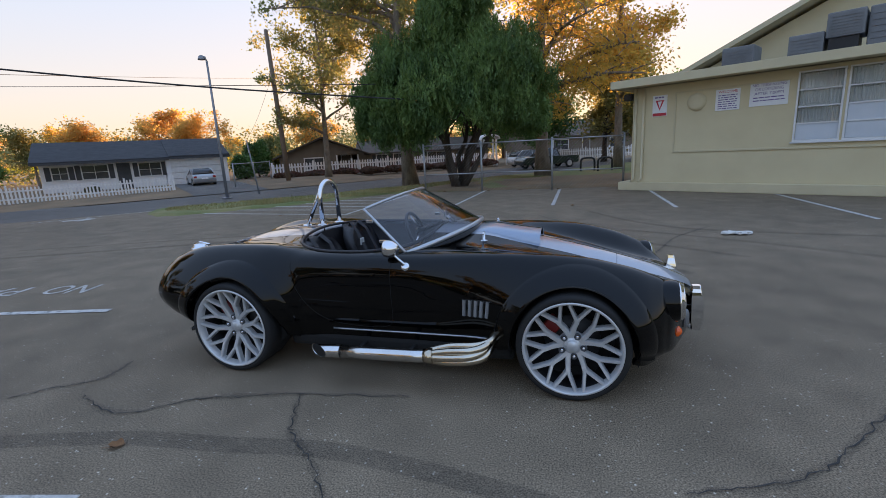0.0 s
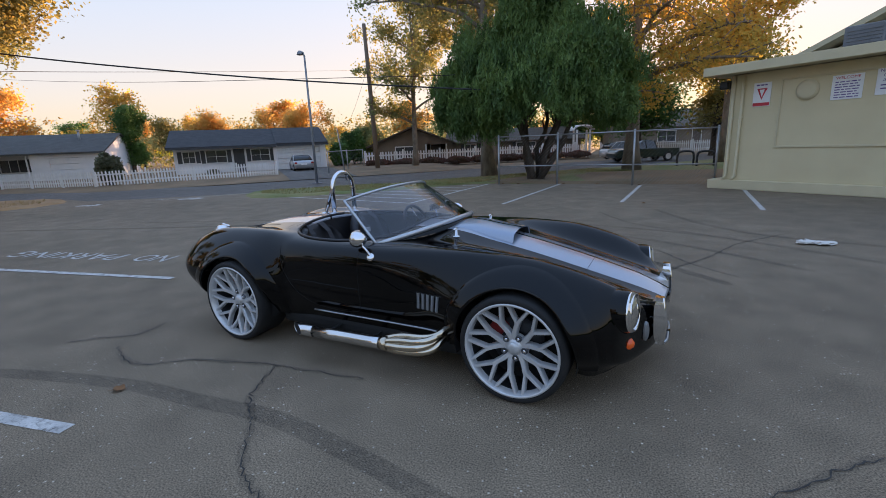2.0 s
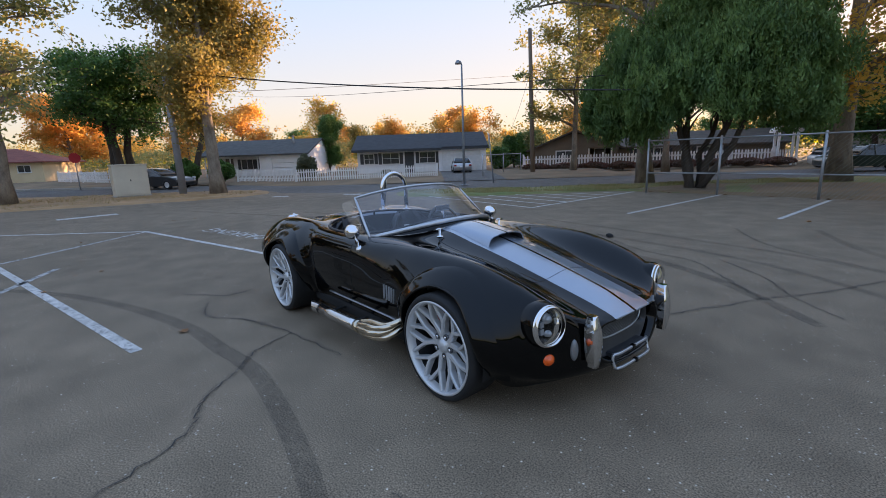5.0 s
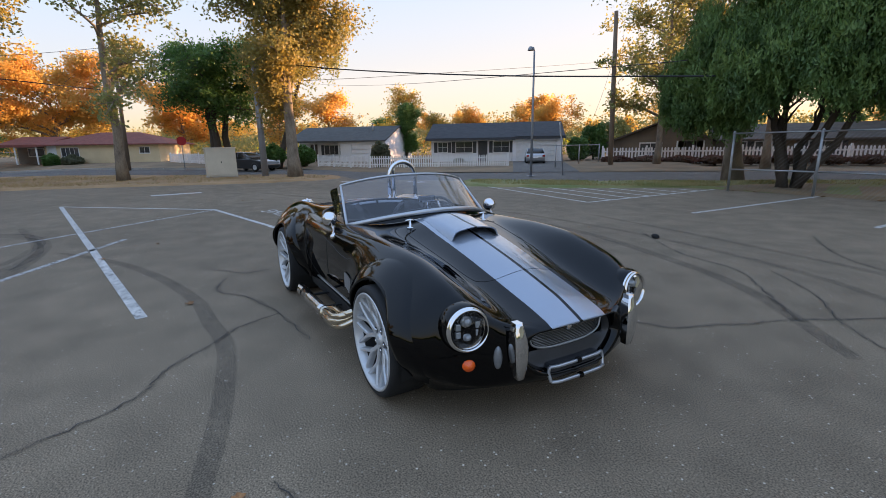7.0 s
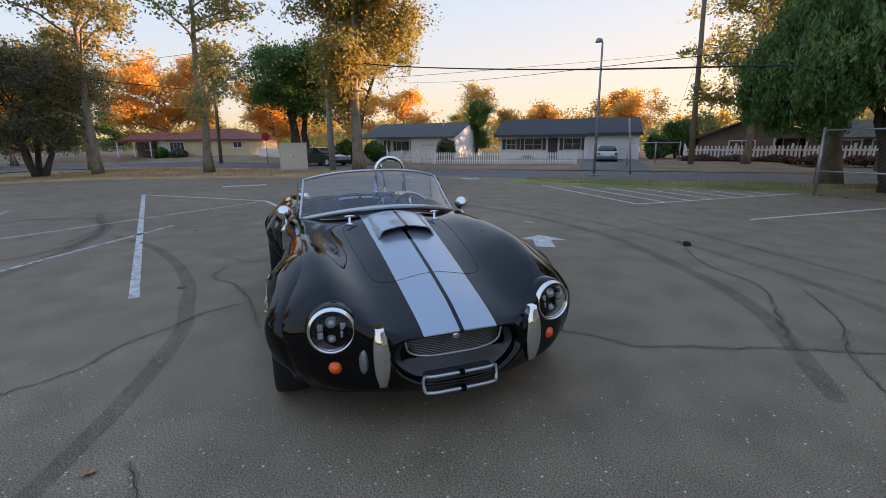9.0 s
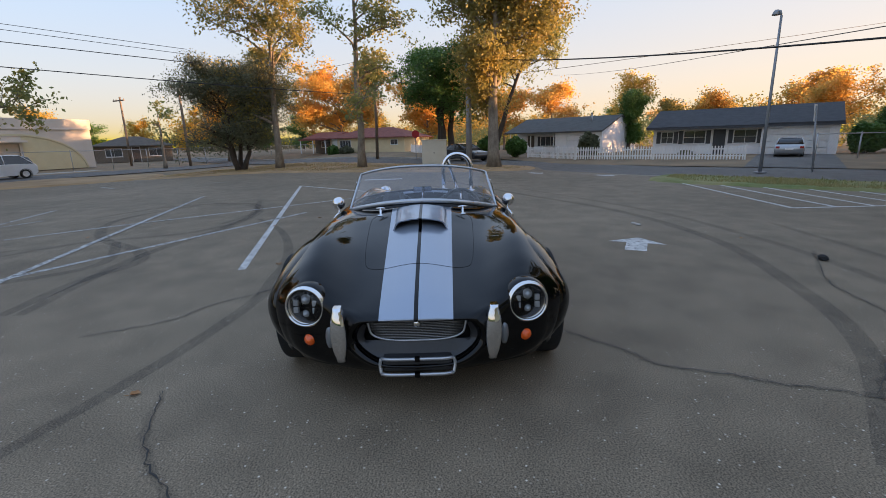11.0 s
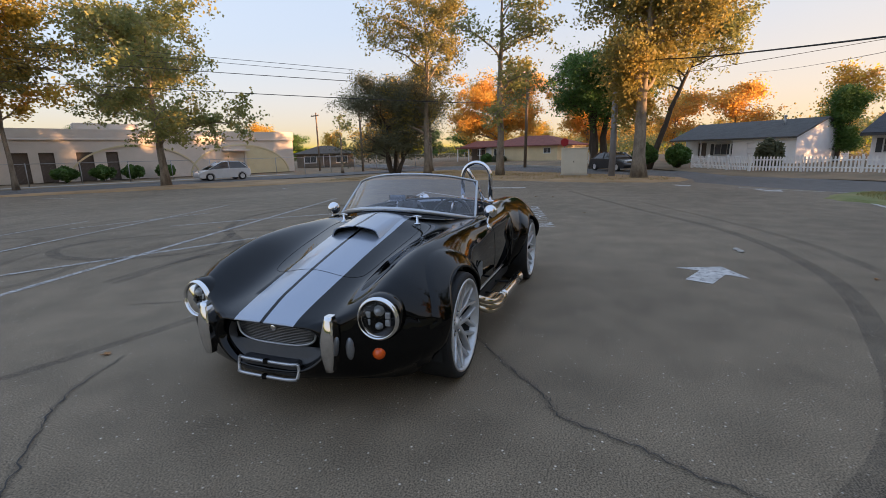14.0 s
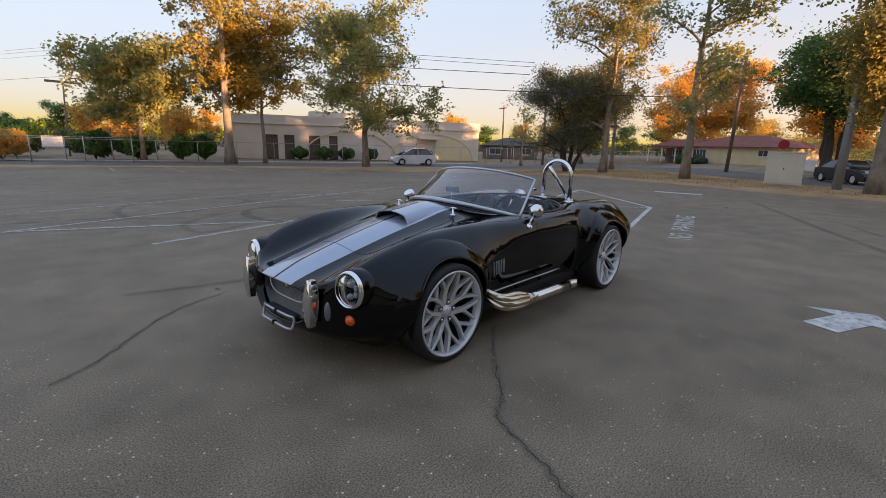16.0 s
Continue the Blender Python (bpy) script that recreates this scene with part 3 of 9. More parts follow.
# ---- buildings ----
M_STUCCO = mat("beige_stucco", (0.66, 0.57, 0.36), (0.60, 0.51, 0.32), rough=0.85, scale=1.2, fine=80, bump=0.12)
M_STUCCO_TRIM = mat("beige_trim_paint", (0.62, 0.54, 0.35), (0.56, 0.48, 0.31), rough=0.7, scale=2, fine=60, bump=0.08)
M_WHITEWALL = mat("white_siding", (0.82, 0.82, 0.83), (0.74, 0.74, 0.76), rough=0.7, scale=1.5, fine=40, bump=0.08)
M_PALEWALL = mat("pale_hall_stucco", (0.66, 0.58, 0.51), (0.58, 0.51, 0.44), rough=0.9, scale=0.8, fine=50, bump=0.15)
M_YELLOWWALL = mat("yellow_siding", (0.74, 0.60, 0.38), (0.66, 0.53, 0.33), rough=0.8, scale=1, fine=40, bump=0.1)
M_BROWNWALL = mat("brown_siding", (0.2, 0.16, 0.12), (0.14, 0.115, 0.09), rough=0.8, scale=1, fine=40, bump=0.1)
M_ROOF = mat("dark_shingles", (0.055, 0.058, 0.064), (0.035, 0.037, 0.042), rough=0.9, scale=2, fine=30, bump=0.5, stretch=(1, 1, 3))
M_ROOF_GREY = mat("grey_shingles", (0.10, 0.10, 0.098), (0.07, 0.07, 0.068), rough=0.9, scale=2, fine=30, bump=0.5)
M_ROOF_RED = mat("red_shingles", (0.24, 0.08, 0.06), (0.17, 0.055, 0.045), rough=0.9, scale=2, fine=30, bump=0.5)
M_ROOF_BROWN = mat("brown_shingles", (0.11, 0.09, 0.07), (0.075, 0.06, 0.05), rough=0.9, scale=2, fine=30, bump=0.5)
M_TRIM = mat("white_trim", (0.75, 0.75, 0.74), (0.66, 0.66, 0.65), rough=0.6, scale=4, fine=60, bump=0.05)
M_DARKTRIM = mat("dark_shutter_paint", (0.06, 0.065, 0.075), (0.045, 0.05, 0.055), rough=0.6, scale=4, fine=60, bump=0.05)
M_BROWNDOOR = mat("brown_door_paint", (0.12, 0.09, 0.075), (0.09, 0.07, 0.055), rough=0.6, scale=4, fine=60, bump=0.05)
M_PANE = mat("window_pane", (0.09, 0.095, 0.10), (0.05, 0.052, 0.058), rough=0.06, scale=1, fine=10, bump=0.0, spec=0.8)
M_GLASS_WIN = glass_mat("clear_window_glass", (0.96, 0.97, 0.97))
M_METAL = mat("galvanised_metal", (0.42, 0.43, 0.44), (0.33, 0.34, 0.35), rough=0.5, metal=0.7, scale=6, fine=60, bump=0.1)
M_GREYPAINT = mat("grey_metal_paint", (0.2, 0.205, 0.21), (0.15, 0.155, 0.16), rough=0.6, scale=3, fine=40, bump=0.08)
M_BLINDBOARD = mat("pale_blue_board", (0.60, 0.64, 0.68), (0.54, 0.58, 0.62), rough=0.5, scale=2, fine=40, bump=0.03)
M_CURTAIN = mat("pale_curtain", (0.84, 0.85, 0.83), (0.72, 0.74, 0.72), rough=0.9, scale=3, fine=40, bump=0.1)
M_SIGN = mat("white_sign_board", (0.8, 0.79, 0.78), (0.74, 0.73, 0.72), rough=0.5, scale=4, fine=40, bump=0.03)
M_RED = mat("red_sign_paint", (0.55, 0.03, 0.05), (0.48, 0.03, 0.04), rough=0.5, scale=4, fine=40, bump=0.03)
M_VIOLET = mat("violet_sign_paint", (0.16, 0.1, 0.28), (0.14, 0.09, 0.24), rough=0.5, scale=4, fine=40, bump=0.03)
M_BLACK = mat("black_plastic", (0.012, 0.012, 0.013), (0.02, 0.02, 0.021), rough=0.5, scale=6, fine=80, bump=0.1)


def wall_with_holes(bm, x0, x1, z0, z1, y0, y1, holes):
    """A wall along x between y0 and y1, with rectangular openings (xa, xb, za, zb) right through it."""
    xs = sorted({x0, x1, *[h[0] for h in holes], *[h[1] for h in holes]})
    zs = sorted({z0, z1, *[h[2] for h in holes], *[h[3] for h in holes]})
    grid = {}
    for i in range(len(xs) - 1):
        for k in range(len(zs) - 1):
            cx, cz = (xs[i] + xs[i + 1]) / 2, (zs[k] + zs[k + 1]) / 2
            grid[i, k] = not any(h[0] < cx < h[1] and h[2] < cz < h[3] for h in holes)
    for (i, k), solid in grid.items():
        if not solid:
            continue
        a, b, c, d = xs[i], xs[i + 1], zs[k], zs[k + 1]
        for y, flip in ((y0, False), (y1, True)):
            q = [(a, y, c), (b, y, c), (b, y, d), (a, y, d)]
            bm.faces.new([bm.verts.new(p) for p in (q[::-1] if flip else q)])
        for di, dk, q in ((-1, 0, [(a, y0, c), (a, y0, d), (a, y1, d), (a, y1, c)]), (1, 0, [(b, y0, c), (b, y1, c), (b, y1, d), (b, y0, d)]),
                          (0, -1, [(a, y0, c), (a, y1, c), (b, y1, c), (b, y0, c)]), (0, 1, [(a, y0, d), (b, y0, d), (b, y1, d), (a, y1, d)])):
            if not grid.get((i + di, k + dk), False):
                bm.faces.new([bm.verts.new(p) for p in q])
    bmesh.ops.remove_doubles(bm, verts=bm.verts, dist=0.0005)
    bmesh.ops.recalc_face_normals(bm, faces=bm.faces)


def window_parts(parent, x0, x1, z0, z1, y, frame=0.05, cols=1, rows=1, trim=None, pane=None, depth=0.08, shutters=None, curtain=False, glass_from=None):
    """A window in a wall whose outside is at y (the outside looks towards -y)."""
    trim, pane = trim or M_TRIM, pane or M_PANE
    win = part("window", bmesh.new(), trim, parent)
    bm = bmesh.new()
    for a, b, c, d in ((x0 - frame, x1 + frame, z0 - frame, z0), (x0 - frame, x1 + frame, z1, z1 + frame), (x0 - frame, x0, z0, z1), (x1, x1 + frame, z0, z1)):
        box(bm, a, b, y - 0.025, y + depth, c, d, bevel=0.006)
    for i in range(1, cols):
        xm = x0 + (x1 - x0) * i / cols
        box(bm, xm - 0.018, xm + 0.018, y + 0.005, y + depth, z0, z1)
    for i in range(1, rows):
        zm = z0 + (z1 - z0) * i / rows
        box(bm, x0, x1, y + 0.008, y + depth - 0.004, zm - 0.016, zm + 0.016)
    part("window_frame", bm, trim, win)
    bm = bmesh.new()
    box(bm, x0, x1, y + depth * 0.55, y + depth * 0.55 + 0.006, z0, z1)
    part("pane", bm, pane, win)
    bm = bmesh.new()
    box(bm, x0 - frame - 0.03, x1 + frame + 0.03, y - 0.07, y + 0.01, z0 - frame - 0.04, z0 - frame, bevel=0.006)
    part("sill", bm, trim, win)
    if shutters:
        for sx in (x0 - frame - 0.36, x1 + frame + 0.02):
            bm = bmesh.new()
            box(bm, sx, sx + 0.34, y - 0.03, y - 0.003, z0 - 0.05, z1 + 0.05, bevel=0.008)
            for k in range(9):
                zz = z0 + (z1 - z0) * (k + 0.5) / 9
                box(bm, sx + 0.05, sx + 0.29, y - 0.04, y - 0.029, zz - 0.03, zz + 0.02)
            part("shutter", bm, shutters, win)
    if curtain:
        bm = bmesh.new()
        n = 60
        prev = None
        for i in range(n + 1):
            x = x0 + (x1 - x0) * i / n
            yy = y + depth + 0.035 + 0.02 * math.sin(i * 1.9) + 0.012 * math.sin(i * 0.7)
            cur = (bm.verts.new((x, yy, z0 + 0.05)), bm.verts.new((x, yy, z1)))
            if prev:
                bm.faces.new((prev[0], cur[0], cur[1], prev[1])).smooth = True
            prev = cur
        part("curtain", bm, M_CURTAIN, win, "pale pleated curtain")
    return win


# -- the beige school building: a low flat-roofed wing before a taller gabled hall --
A1 = math.atan2(-0.496, 0.868)
bld = thing("school_building", "beige stuccoed school building with flat-roofed low wing", "building", at=pose(2.75, 11.35, 0, 0, 0, math.degrees(A1)) @ Matrix.Scale(0.965, 4))
bm = bmesh.new()
WINS = [(3.97, 4.76, 1.31, 2.85), (4.89, 5.67, 1.31, 2.85), (5.80, 6.58, 1.31, 2.85), (6.71, 7.49, 1.31, 2.85)]
wall_with_holes(bm, 0, 16, 0.0, 2.98, 0, 0.22, WINS)
part("wall", bm, M_STUCCO, bld)
for a, b, c, d in ((0.0, 0.22, 0.222, 11), (0.222, 16, 10.8, 11), (15.8, 16, 0.222, 10.79)):
    bm = bmesh.new()
    box(bm, a, b, c, d, 0, 2.98)
    part("wall", bm, M_STUCCO, bld)
bm = bmesh.new()
box(bm, -0.36, 16.2, -0.1, -0.002, 0, 0.25, bevel=0.02)
box(bm, -0.36, -0.002, -0.002, 11, 0, 0.25, bevel=0.02)
part("plinth", bm, M_STUCCO_TRIM, bld, "painted concrete plinth")
bm = bmesh.new()
box(bm, -0.40, 16.8, -0.55, 11.5, 3.0, 3.07)
box(bm, -0.43, 16.8, -0.60, -0.552, 2.985, 3.20, bevel=0.01)
box(bm, -0.45, -0.402, -0.60, 11.5, 2.985, 3.20, bevel=0.01)
part("roof", bm, M_STUCCO_TRIM, bld, "flat roof with a beige fascia board")
bm = bmesh.new()
box(bm, -0.39, 16.8, -0.54, 11.5, 3.071, 3.12)
part("roof_felt", bm, M_GREYPAINT, bld, "grey roofing felt")
for a, b, c, d in WINS:
    w = window_parts(bld, a, b, c, d, 0.0, 0.04, 1, 4, M_TRIM, M_GLASS_WIN, 0.09, curtain=True)
for k, (a, b, c, d) in enumerate(WINS):
    bm = bmesh.new()
    box(bm, a + 0.002, b - 0.002, 0.03, 0.045, c + 0.002, c + (0.37 if k == 0 else 0.79))
    part("blind_panel", bm, M_BLINDBOARD, bld, "white board in the lower pane")
bm = bmesh.new()                         # framed flush panel
for a, b, c, d in ((1.18, 3.8, 1.10, 1.15), (1.18, 3.8, 2.72, 2.76), (1.18, 1.22, 1.15, 2.72), (3.8, 16, 1.10, 1.15)):
    box(bm, a, b, -0.03, -0.002, c, d, bevel=0.006)
part("wall_moulding", bm, M_STUCCO_TRIM, bld)
bm = bmesh.new()
for x in (0.10, 0.33):
    tube(bm, [(x, -0.05, 2.96), (x, -0.05, 0.36), (x - 0.04, -0.13, 0.28)], 0.035, 10)
    for z in (0.8, 1.9, 2.7):
        box(bm, x - 0.05, x + 0.05, -0.05, -0.002, z - 0.02, z + 0.02)
part("downpipe", bm, M_STUCCO_TRIM, bld)
bm = bmesh.new()
box(bm, -0.26, -0.02, -0.06, 0.1, 2.66, 2.86, bevel=0.015)
box(bm, -0.24, -0.04, -0.13, -0.06, 2.68, 2.82, bevel=0.012)
part("flood_lamp", bm, M_BLACK, bld, "dark wall flood lamp, unlit")
bm = bmesh.new()
lathe(bm, [(0.0, -0.09), (0.16, -0.085), (0.215, -0.06), (0.225, -0.03), (0.235, -0.03), (0.235, -0.003)], pose(1.74, 0, 2.44, 0, 0, 90), 36)
part("round_vent_cover", bm, M_STUCCO_TRIM, bld, "painted round vent cover")


def board(parent, name, x0, x1, z0, z1, label):
    bm = bmesh.new()
    box(bm, x0, x1, -0.016, -0.003, z0, z1, bevel=0.003)
    return part(name, bm, M_SIGN, parent, label)


def flat_text(parent, text, x, z, w, h, material, y=-0.019):
    ob = words(text, 0, 0, 0, w, h, material, "lettering")
    ob.parent = parent
    ob.matrix_basis = pose(x, y, z, 90, 0, 0)


def bars(parent, x0, x1, zs, h, material, seed):
    rng = random.Random(seed)
    for z in zs:
        bm = bmesh.new()
        x = x0
        while x < x1 - 0.04:
            w = min(rng.uniform(0.04, 0.13), x1 - x)
            box(bm, x, x + w, -0.0185, -0.0165, z - h / 2, z + h / 2)
            x += w + 0.02
        part("text_bar", bm, material, parent)


s1 = board(bld, "welcome_sign", 2.2, 2.76, 2.15, 2.68, "white notice headed in red")
flat_text(s1, "WELCOME", 2.48, 2.62, 0.44, 0.06, M_RED)
bars(s1, 2.26, 2.70, [2.53 - 0.055 * k for k in range(7)], 0.022, M_VIOLET, 3)
s2 = board(bld, "trespass_sign", 2.97, 3.77, 2.18, 2.76, "white notice with large violet capitals")
for txt, z, w in (("NO TRESPASSING", 2.68, 0.70), ("OR LOITERING", 2.58, 0.58), ("AFTER 7:00PM", 2.48, 0.60)):
    flat_text(s2, txt, 3.37, z, w, 0.068, M_VIOLET)
bars(s2, 3.05, 3.70, [2.38, 2.31], 0.025, M_VIOLET, 5)
s3 = board(bld, "warning_sign", 0.57, 0.97, 2.14, 2.72, "white warning sign with a red triangle and band")
bm = bmesh.new()
box(bm, 0.58, 0.96, -0.0185, -0.0165, 2.15, 2.23)
for q in ([(0.65, 2.58), (0.89, 2.58), (0.77, 2.30)],):
    lo = [bm.verts.new((x, -0.0165, z)) for x, z in q]
    hi = [bm.verts.new((x, -0.0185, z)) for x, z in q]
    bm.faces.new(hi[::-1]), bm.faces.new(lo)
part("sign_print", bm, M_RED, s3)
bm = bmesh.new()
lo = [bm.verts.new((x, -0.0195, z)) for x, z in ((0.71, 2.55), (0.77, 2.37), (0.83, 2.55))]
bm.faces.new(lo)
part("sign_print", bm, M_SIGN, s3)
bars(s3, 0.63, 0.92, [2.66], 0.035, M_VIOLET, 9)
for k, (x0, x1, z0, z1, y0) in enumerate(((2.21, 2.93, 3.13, 3.72, 0.2), (3.62, 4.29, 3.13, 3.74, 0.2), (4.31, 4.98, 3.56, 4.10, 0.2), (5.02, 6.1, 3.13, 4.12, 0.35))):
    ac = thing("air_conditioner", "grey box-shaped roof air conditioner", "air conditioner", "roof units", at=bld.matrix_basis.copy())
    bm = bmesh.new()
    box(bm, x0, x1, y0, y0 + 0.8, z0, z1, bevel=0.03)
    part("housing", bm, M_GREYPAINT, ac)
    bm = bmesh.new()
    for i in range(7):
        zz = z0 + 0.05 + (z1 - z0 - 0.1) * i / 7
        box(bm, x0 + 0.06, x1 - 0.06, y0 - 0.012, y0 - 0.002, zz, zz + 0.018)
    part("grille", bm, M_GREYPAINT, ac)
    if z0 > 3.2:
        bm = bmesh.new()
        box(bm, x0 + 0.06, x1 - 0.08, y0 + 0.05, y0 + 0.75, 3.13, z0 - 0.002, bevel=0.01)
        part("duct_base", bm, M_BLACK, ac, "dark duct under the unit")
# the taller hall behind, its gable looking the same way
bm = bmesh.new()
sec = [(0.2, 2.9), (0.2, 3.5), (11.2, 8.55), (22.2, 3.5), (22.2, 2.9)]
fr = [bm.verts.new((x, 4.0, z)) for x, z in sec]
bk = [bm.verts.new((x, 22.0, z)) for x, z in sec]
bm.faces.new(fr), bm.faces.new(bk[::-1])
for i in range(len(sec)):
    j = (i + 1) % len(sec)
    bm.faces.new((fr[j], fr[i], bk[i], bk[j]))
bmesh.ops.recalc_face_normals(bm, faces=bm.faces)
part("gable_wall", bm, M_STUCCO, bld)
bm = bmesh.new()
for (xa, za), (xb, zb) in (((-0.4, 3.34), (11.2, 8.68)), ((22.8, 3.34), (11.2, 8.68))):
    vs = [bm.verts.new(p) for p in ((xa, 3.4, za), (xb, 3.4, zb), (xb, 22.4, zb), (xa, 22.4, za))]
    vt = [bm.verts.new((v.co.x, v.co.y, v.co.z + 0.16)) for v in vs]
    bm.faces.new(vs), bm.faces.new(vt[::-1])
    for i in range(4):
        bm.faces.new((vs[i], vt[i], vt[(i + 1) % 4], vs[(i + 1) % 4]))
bmesh.ops.recalc_face_normals(bm, faces=bm.faces)
part("gable_roof", bm, M_STUCCO_TRIM, bld, "pitched roof with a beige bargeboard")


def gable_roof(parent, x0, x1, y0, y1, eave, ridge, material, over=0.4, thick=0.14, along="x", name="roof"):
    bm = bmesh.new()
    if along == "x":
        ym = (y0 + y1) / 2
        for ya, yb in ((y0 - over, ym), (y1 + over, ym)):
            drop = (ridge - eave) / (ym - y0) * over
            vs = [bm.verts.new(p) for p in ((x0 - over, ya, eave - drop), (x1 + over, ya, eave - drop), (x1 + over, yb, ridge), (x0 - over, yb, ridge))]
            vt = [bm.verts.new((v.co.x, v.co.y, v.co.z + thick)) for v in vs]
            bm.faces.new(vs), bm.faces.new(vt[::-1])
            for i in range(4):
                bm.faces.new((vs[i], vt[i], vt[(i + 1) % 4], vs[(i + 1) % 4]))
    else:
        xm = (x0 + x1) / 2
        for xa, xb in ((x0 - over, xm), (x1 + over, xm)):
            drop = (ridge - eave) / (xm - x0) * over
            vs = [bm.verts.new(p) for p in ((xa, y0 - over, eave - drop), (xa, y1 + over, eave - drop), (xb, y1 + over, ridge), (xb, y0 - over, ridge))]
            vt = [bm.verts.new((v.co.x, v.co.y, v.co.z + thick)) for v in vs]
            bm.faces.new(vs), bm.faces.new(vt[::-1])
            for i in range(4):
                bm.faces.new((vs[i], vt[i], vt[(i + 1) % 4], vs[(i + 1) % 4]))
    bmesh.ops.recalc_face_normals(bm, faces=bm.faces)
    return part(name, bm, material, parent)


def gable_ends(parent, x0, x1, y0, y1, eave, ridge, material, along="x"):
    for k in (0, 1):
        bm = bmesh.new()
        if along == "x":
            a = x0 if k == 0 else x1 - 0.15
            for x in (a, a + 0.15):
                bm.faces.new([bm.verts.new(p) for p in ((x, y0, eave), (x, y1, eave), (x, (y0 + y1) / 2, ridge))])
        else:
            a = y0 if k == 0 else y1 - 0.15
            for y in (a, a + 0.15):
                bm.faces.new([bm.verts.new(p) for p in ((x0, y, eave), (x1, y, eave), ((x0 + x1) / 2, y, ridge))])
        bmesh.ops.recalc_face_normals(bm, faces=bm.faces)
        part("gable", bm, material, parent)


def house_box(parent, x0, x1, y0, y1, h, material, holes):
    bm = bmesh.new()
    wall_with_holes(bm, x0, x1, 0, h, y0, y0 + 0.15, holes)
    part("wall", bm, material, parent)
    for a, b, c, d in ((x0, x0 + 0.15, y0 + 0.151, y1), (x1 - 0.15, x1, y0 + 0.151, y1), (x0 + 0.151, x1 - 0.151, y1 - 0.15, y1)):
        bm = bmesh.new()
        box(bm, a, b, c, d, 0, h)
        part("wall", bm, material, parent)


def plain_door(parent, x0, x1, h, y, material, name="door"):
    d = part(name, bmesh.new(), material, parent)
    bm = bmesh.new()
    box(bm, x0, x1, y + 0.03, y + 0.08, 0.02, h)
    for k in range(3):
        z = 0.15 + k * (h - 0.25) / 3
        box(bm, x0 + 0.12, x1 - 0.12, y + 0.02, y + 0.032, z, z + (h - 0.4) / 3.4, bevel=0.005)
    part("leaf_panel", bm, material, d)
    bm = bmesh.new()
    for a, b, c, e in ((x0 - 0.08, x0, 0, h + 0.08), (x1, x1 + 0.08, 0, h + 0.08), (x0, x1, h, h + 0.08)):
        box(bm, a, b, y - 0.02, y + 0.1, c, e, bevel=0.005)
    part("frame", bm, M_TRIM, d)


YAW1 = math.degrees(math.atan2(D1.y, D1.x))


YAW0 = math.degrees(math.atan2(D0.y, D0.x))


def bend_pose(u, v):
    x, y = bend(u, v)
    return pose(x, y, gz(x, y), 0, 0, YAW0)


HOME = pose(-26.55, 14.36, 0.2, 0, 0, 51.9)      # front corner of the first bungalow


def home(u, v):
    p = HOME @ Vector((u, v, 0))
    return p.x, p.y


def yard_height(u, v):
    """Front yards rise gently from the street to the houses."""
    rim = float(np.interp(u, (-22, -17, -6, -2, 16), (5.5, 1.3, -6.0, -9.2, -9.6)))
    d = v - rim
    return rim, 0.1 * min(d / 2, 1) + 0.1 * min(max((d - 3) / 3, 0), 1) + 0.003


bm = bmesh.new()
grid = []
for i in range(40):
    u = -22 + i * 0.98
    rim = yard_height(u, 0)[0]
    grid.append([bm.verts.new(HOME @ Vector((u, rim + d, yard_height(u, rim + d)[1] - 0.2))) for d in (0, 0.7, 1.4, 2.2, 3.2, 4.2, 5.2, 6.4, 9, 14, 22)])
for a, b in zip(grid, grid[1:]):
    for i in range(10):
        bm.faces.new((a[i], b[i], b[i + 1], a[i + 1])).smooth = True
tagged(part("front_yard", bm, M_DIRT), "bare brown front yard rising from the street", "ground", kind="structure")
bm = bmesh.new()
grid = []
for d in (0, 0.7, 1.4, 2.2, 3.2, 4.2, 5.2, 6.4, 8, 9.9):
    grid.append([bm.verts.new(HOME @ Vector((u, yard_height(u, 0)[0] + d - 0.2, yard_height(u, yard_height(u, 0)[0] + d)[1] - 0.2 + 0.012))) for u in (6.0, 7.0, 8.2, 9.3)])
for a, b in zip(grid, grid[1:]):
    for i in range(3):
        bm.faces.new((a[i], a[i + 1], b[i + 1], b[i])).smooth = True
tagged(part("driveway", bm, M_ROAD), "grey asphalt driveway up to the garage", "driveway", kind="structure")

# white bungalow with attached garage; u runs along the street, house front at v = 33
U0 = -6.95                              # where the first fence ends
h1 = thing("house", "white bungalow with dark shingle roof and attached garage", "house", at=HOME @ Matrix.Scale(0.74, 4))
hw = [(0.7, 1.6, 0.95, 1.85), (2.5, 4.1, 0.9, 1.9), (4.7, 5.6, 0.0, 2.0), (6.2, 7.7, 0.9, 1.9)]
house_box(h1, 0, 8.0, 0.6, 8.5, 2.3, M_WHITEWALL, [h for h in hw])
for a, b, c, d in (hw[0], hw[1], hw[3]):
    window_parts(h1, a, b, c, d, 0.6, 0.06, 2, 2, shutters=M_DARKTRIM)
plain_door(h1, 4.7, 5.6, 2.0, 0.6, M_DARKTRIM)
gable_roof(h1, 0, 8.0, 0.0, 8.5, 2.28, 3.72, M_ROOF)
gable_ends(h1, 0, 8.0, 0.6, 8.5, 2.3, 3.67, M_WHITEWALL)
house_box(h1, 8.05, 12.75, 0.0, 8.5, 2.26, M_WHITEWALL, [(8.4, 12.2, 0, 1.95)])
gable_roof(h1, 8.5, 12.75, -0.1, 8.5, 2.3, 3.76, M_ROOF, over=0.2)
gable_ends(h1, 8.05, 12.75, 0.0, 8.5, 2.26, 3.68, M_WHITEWALL)
bm = bmesh.new()
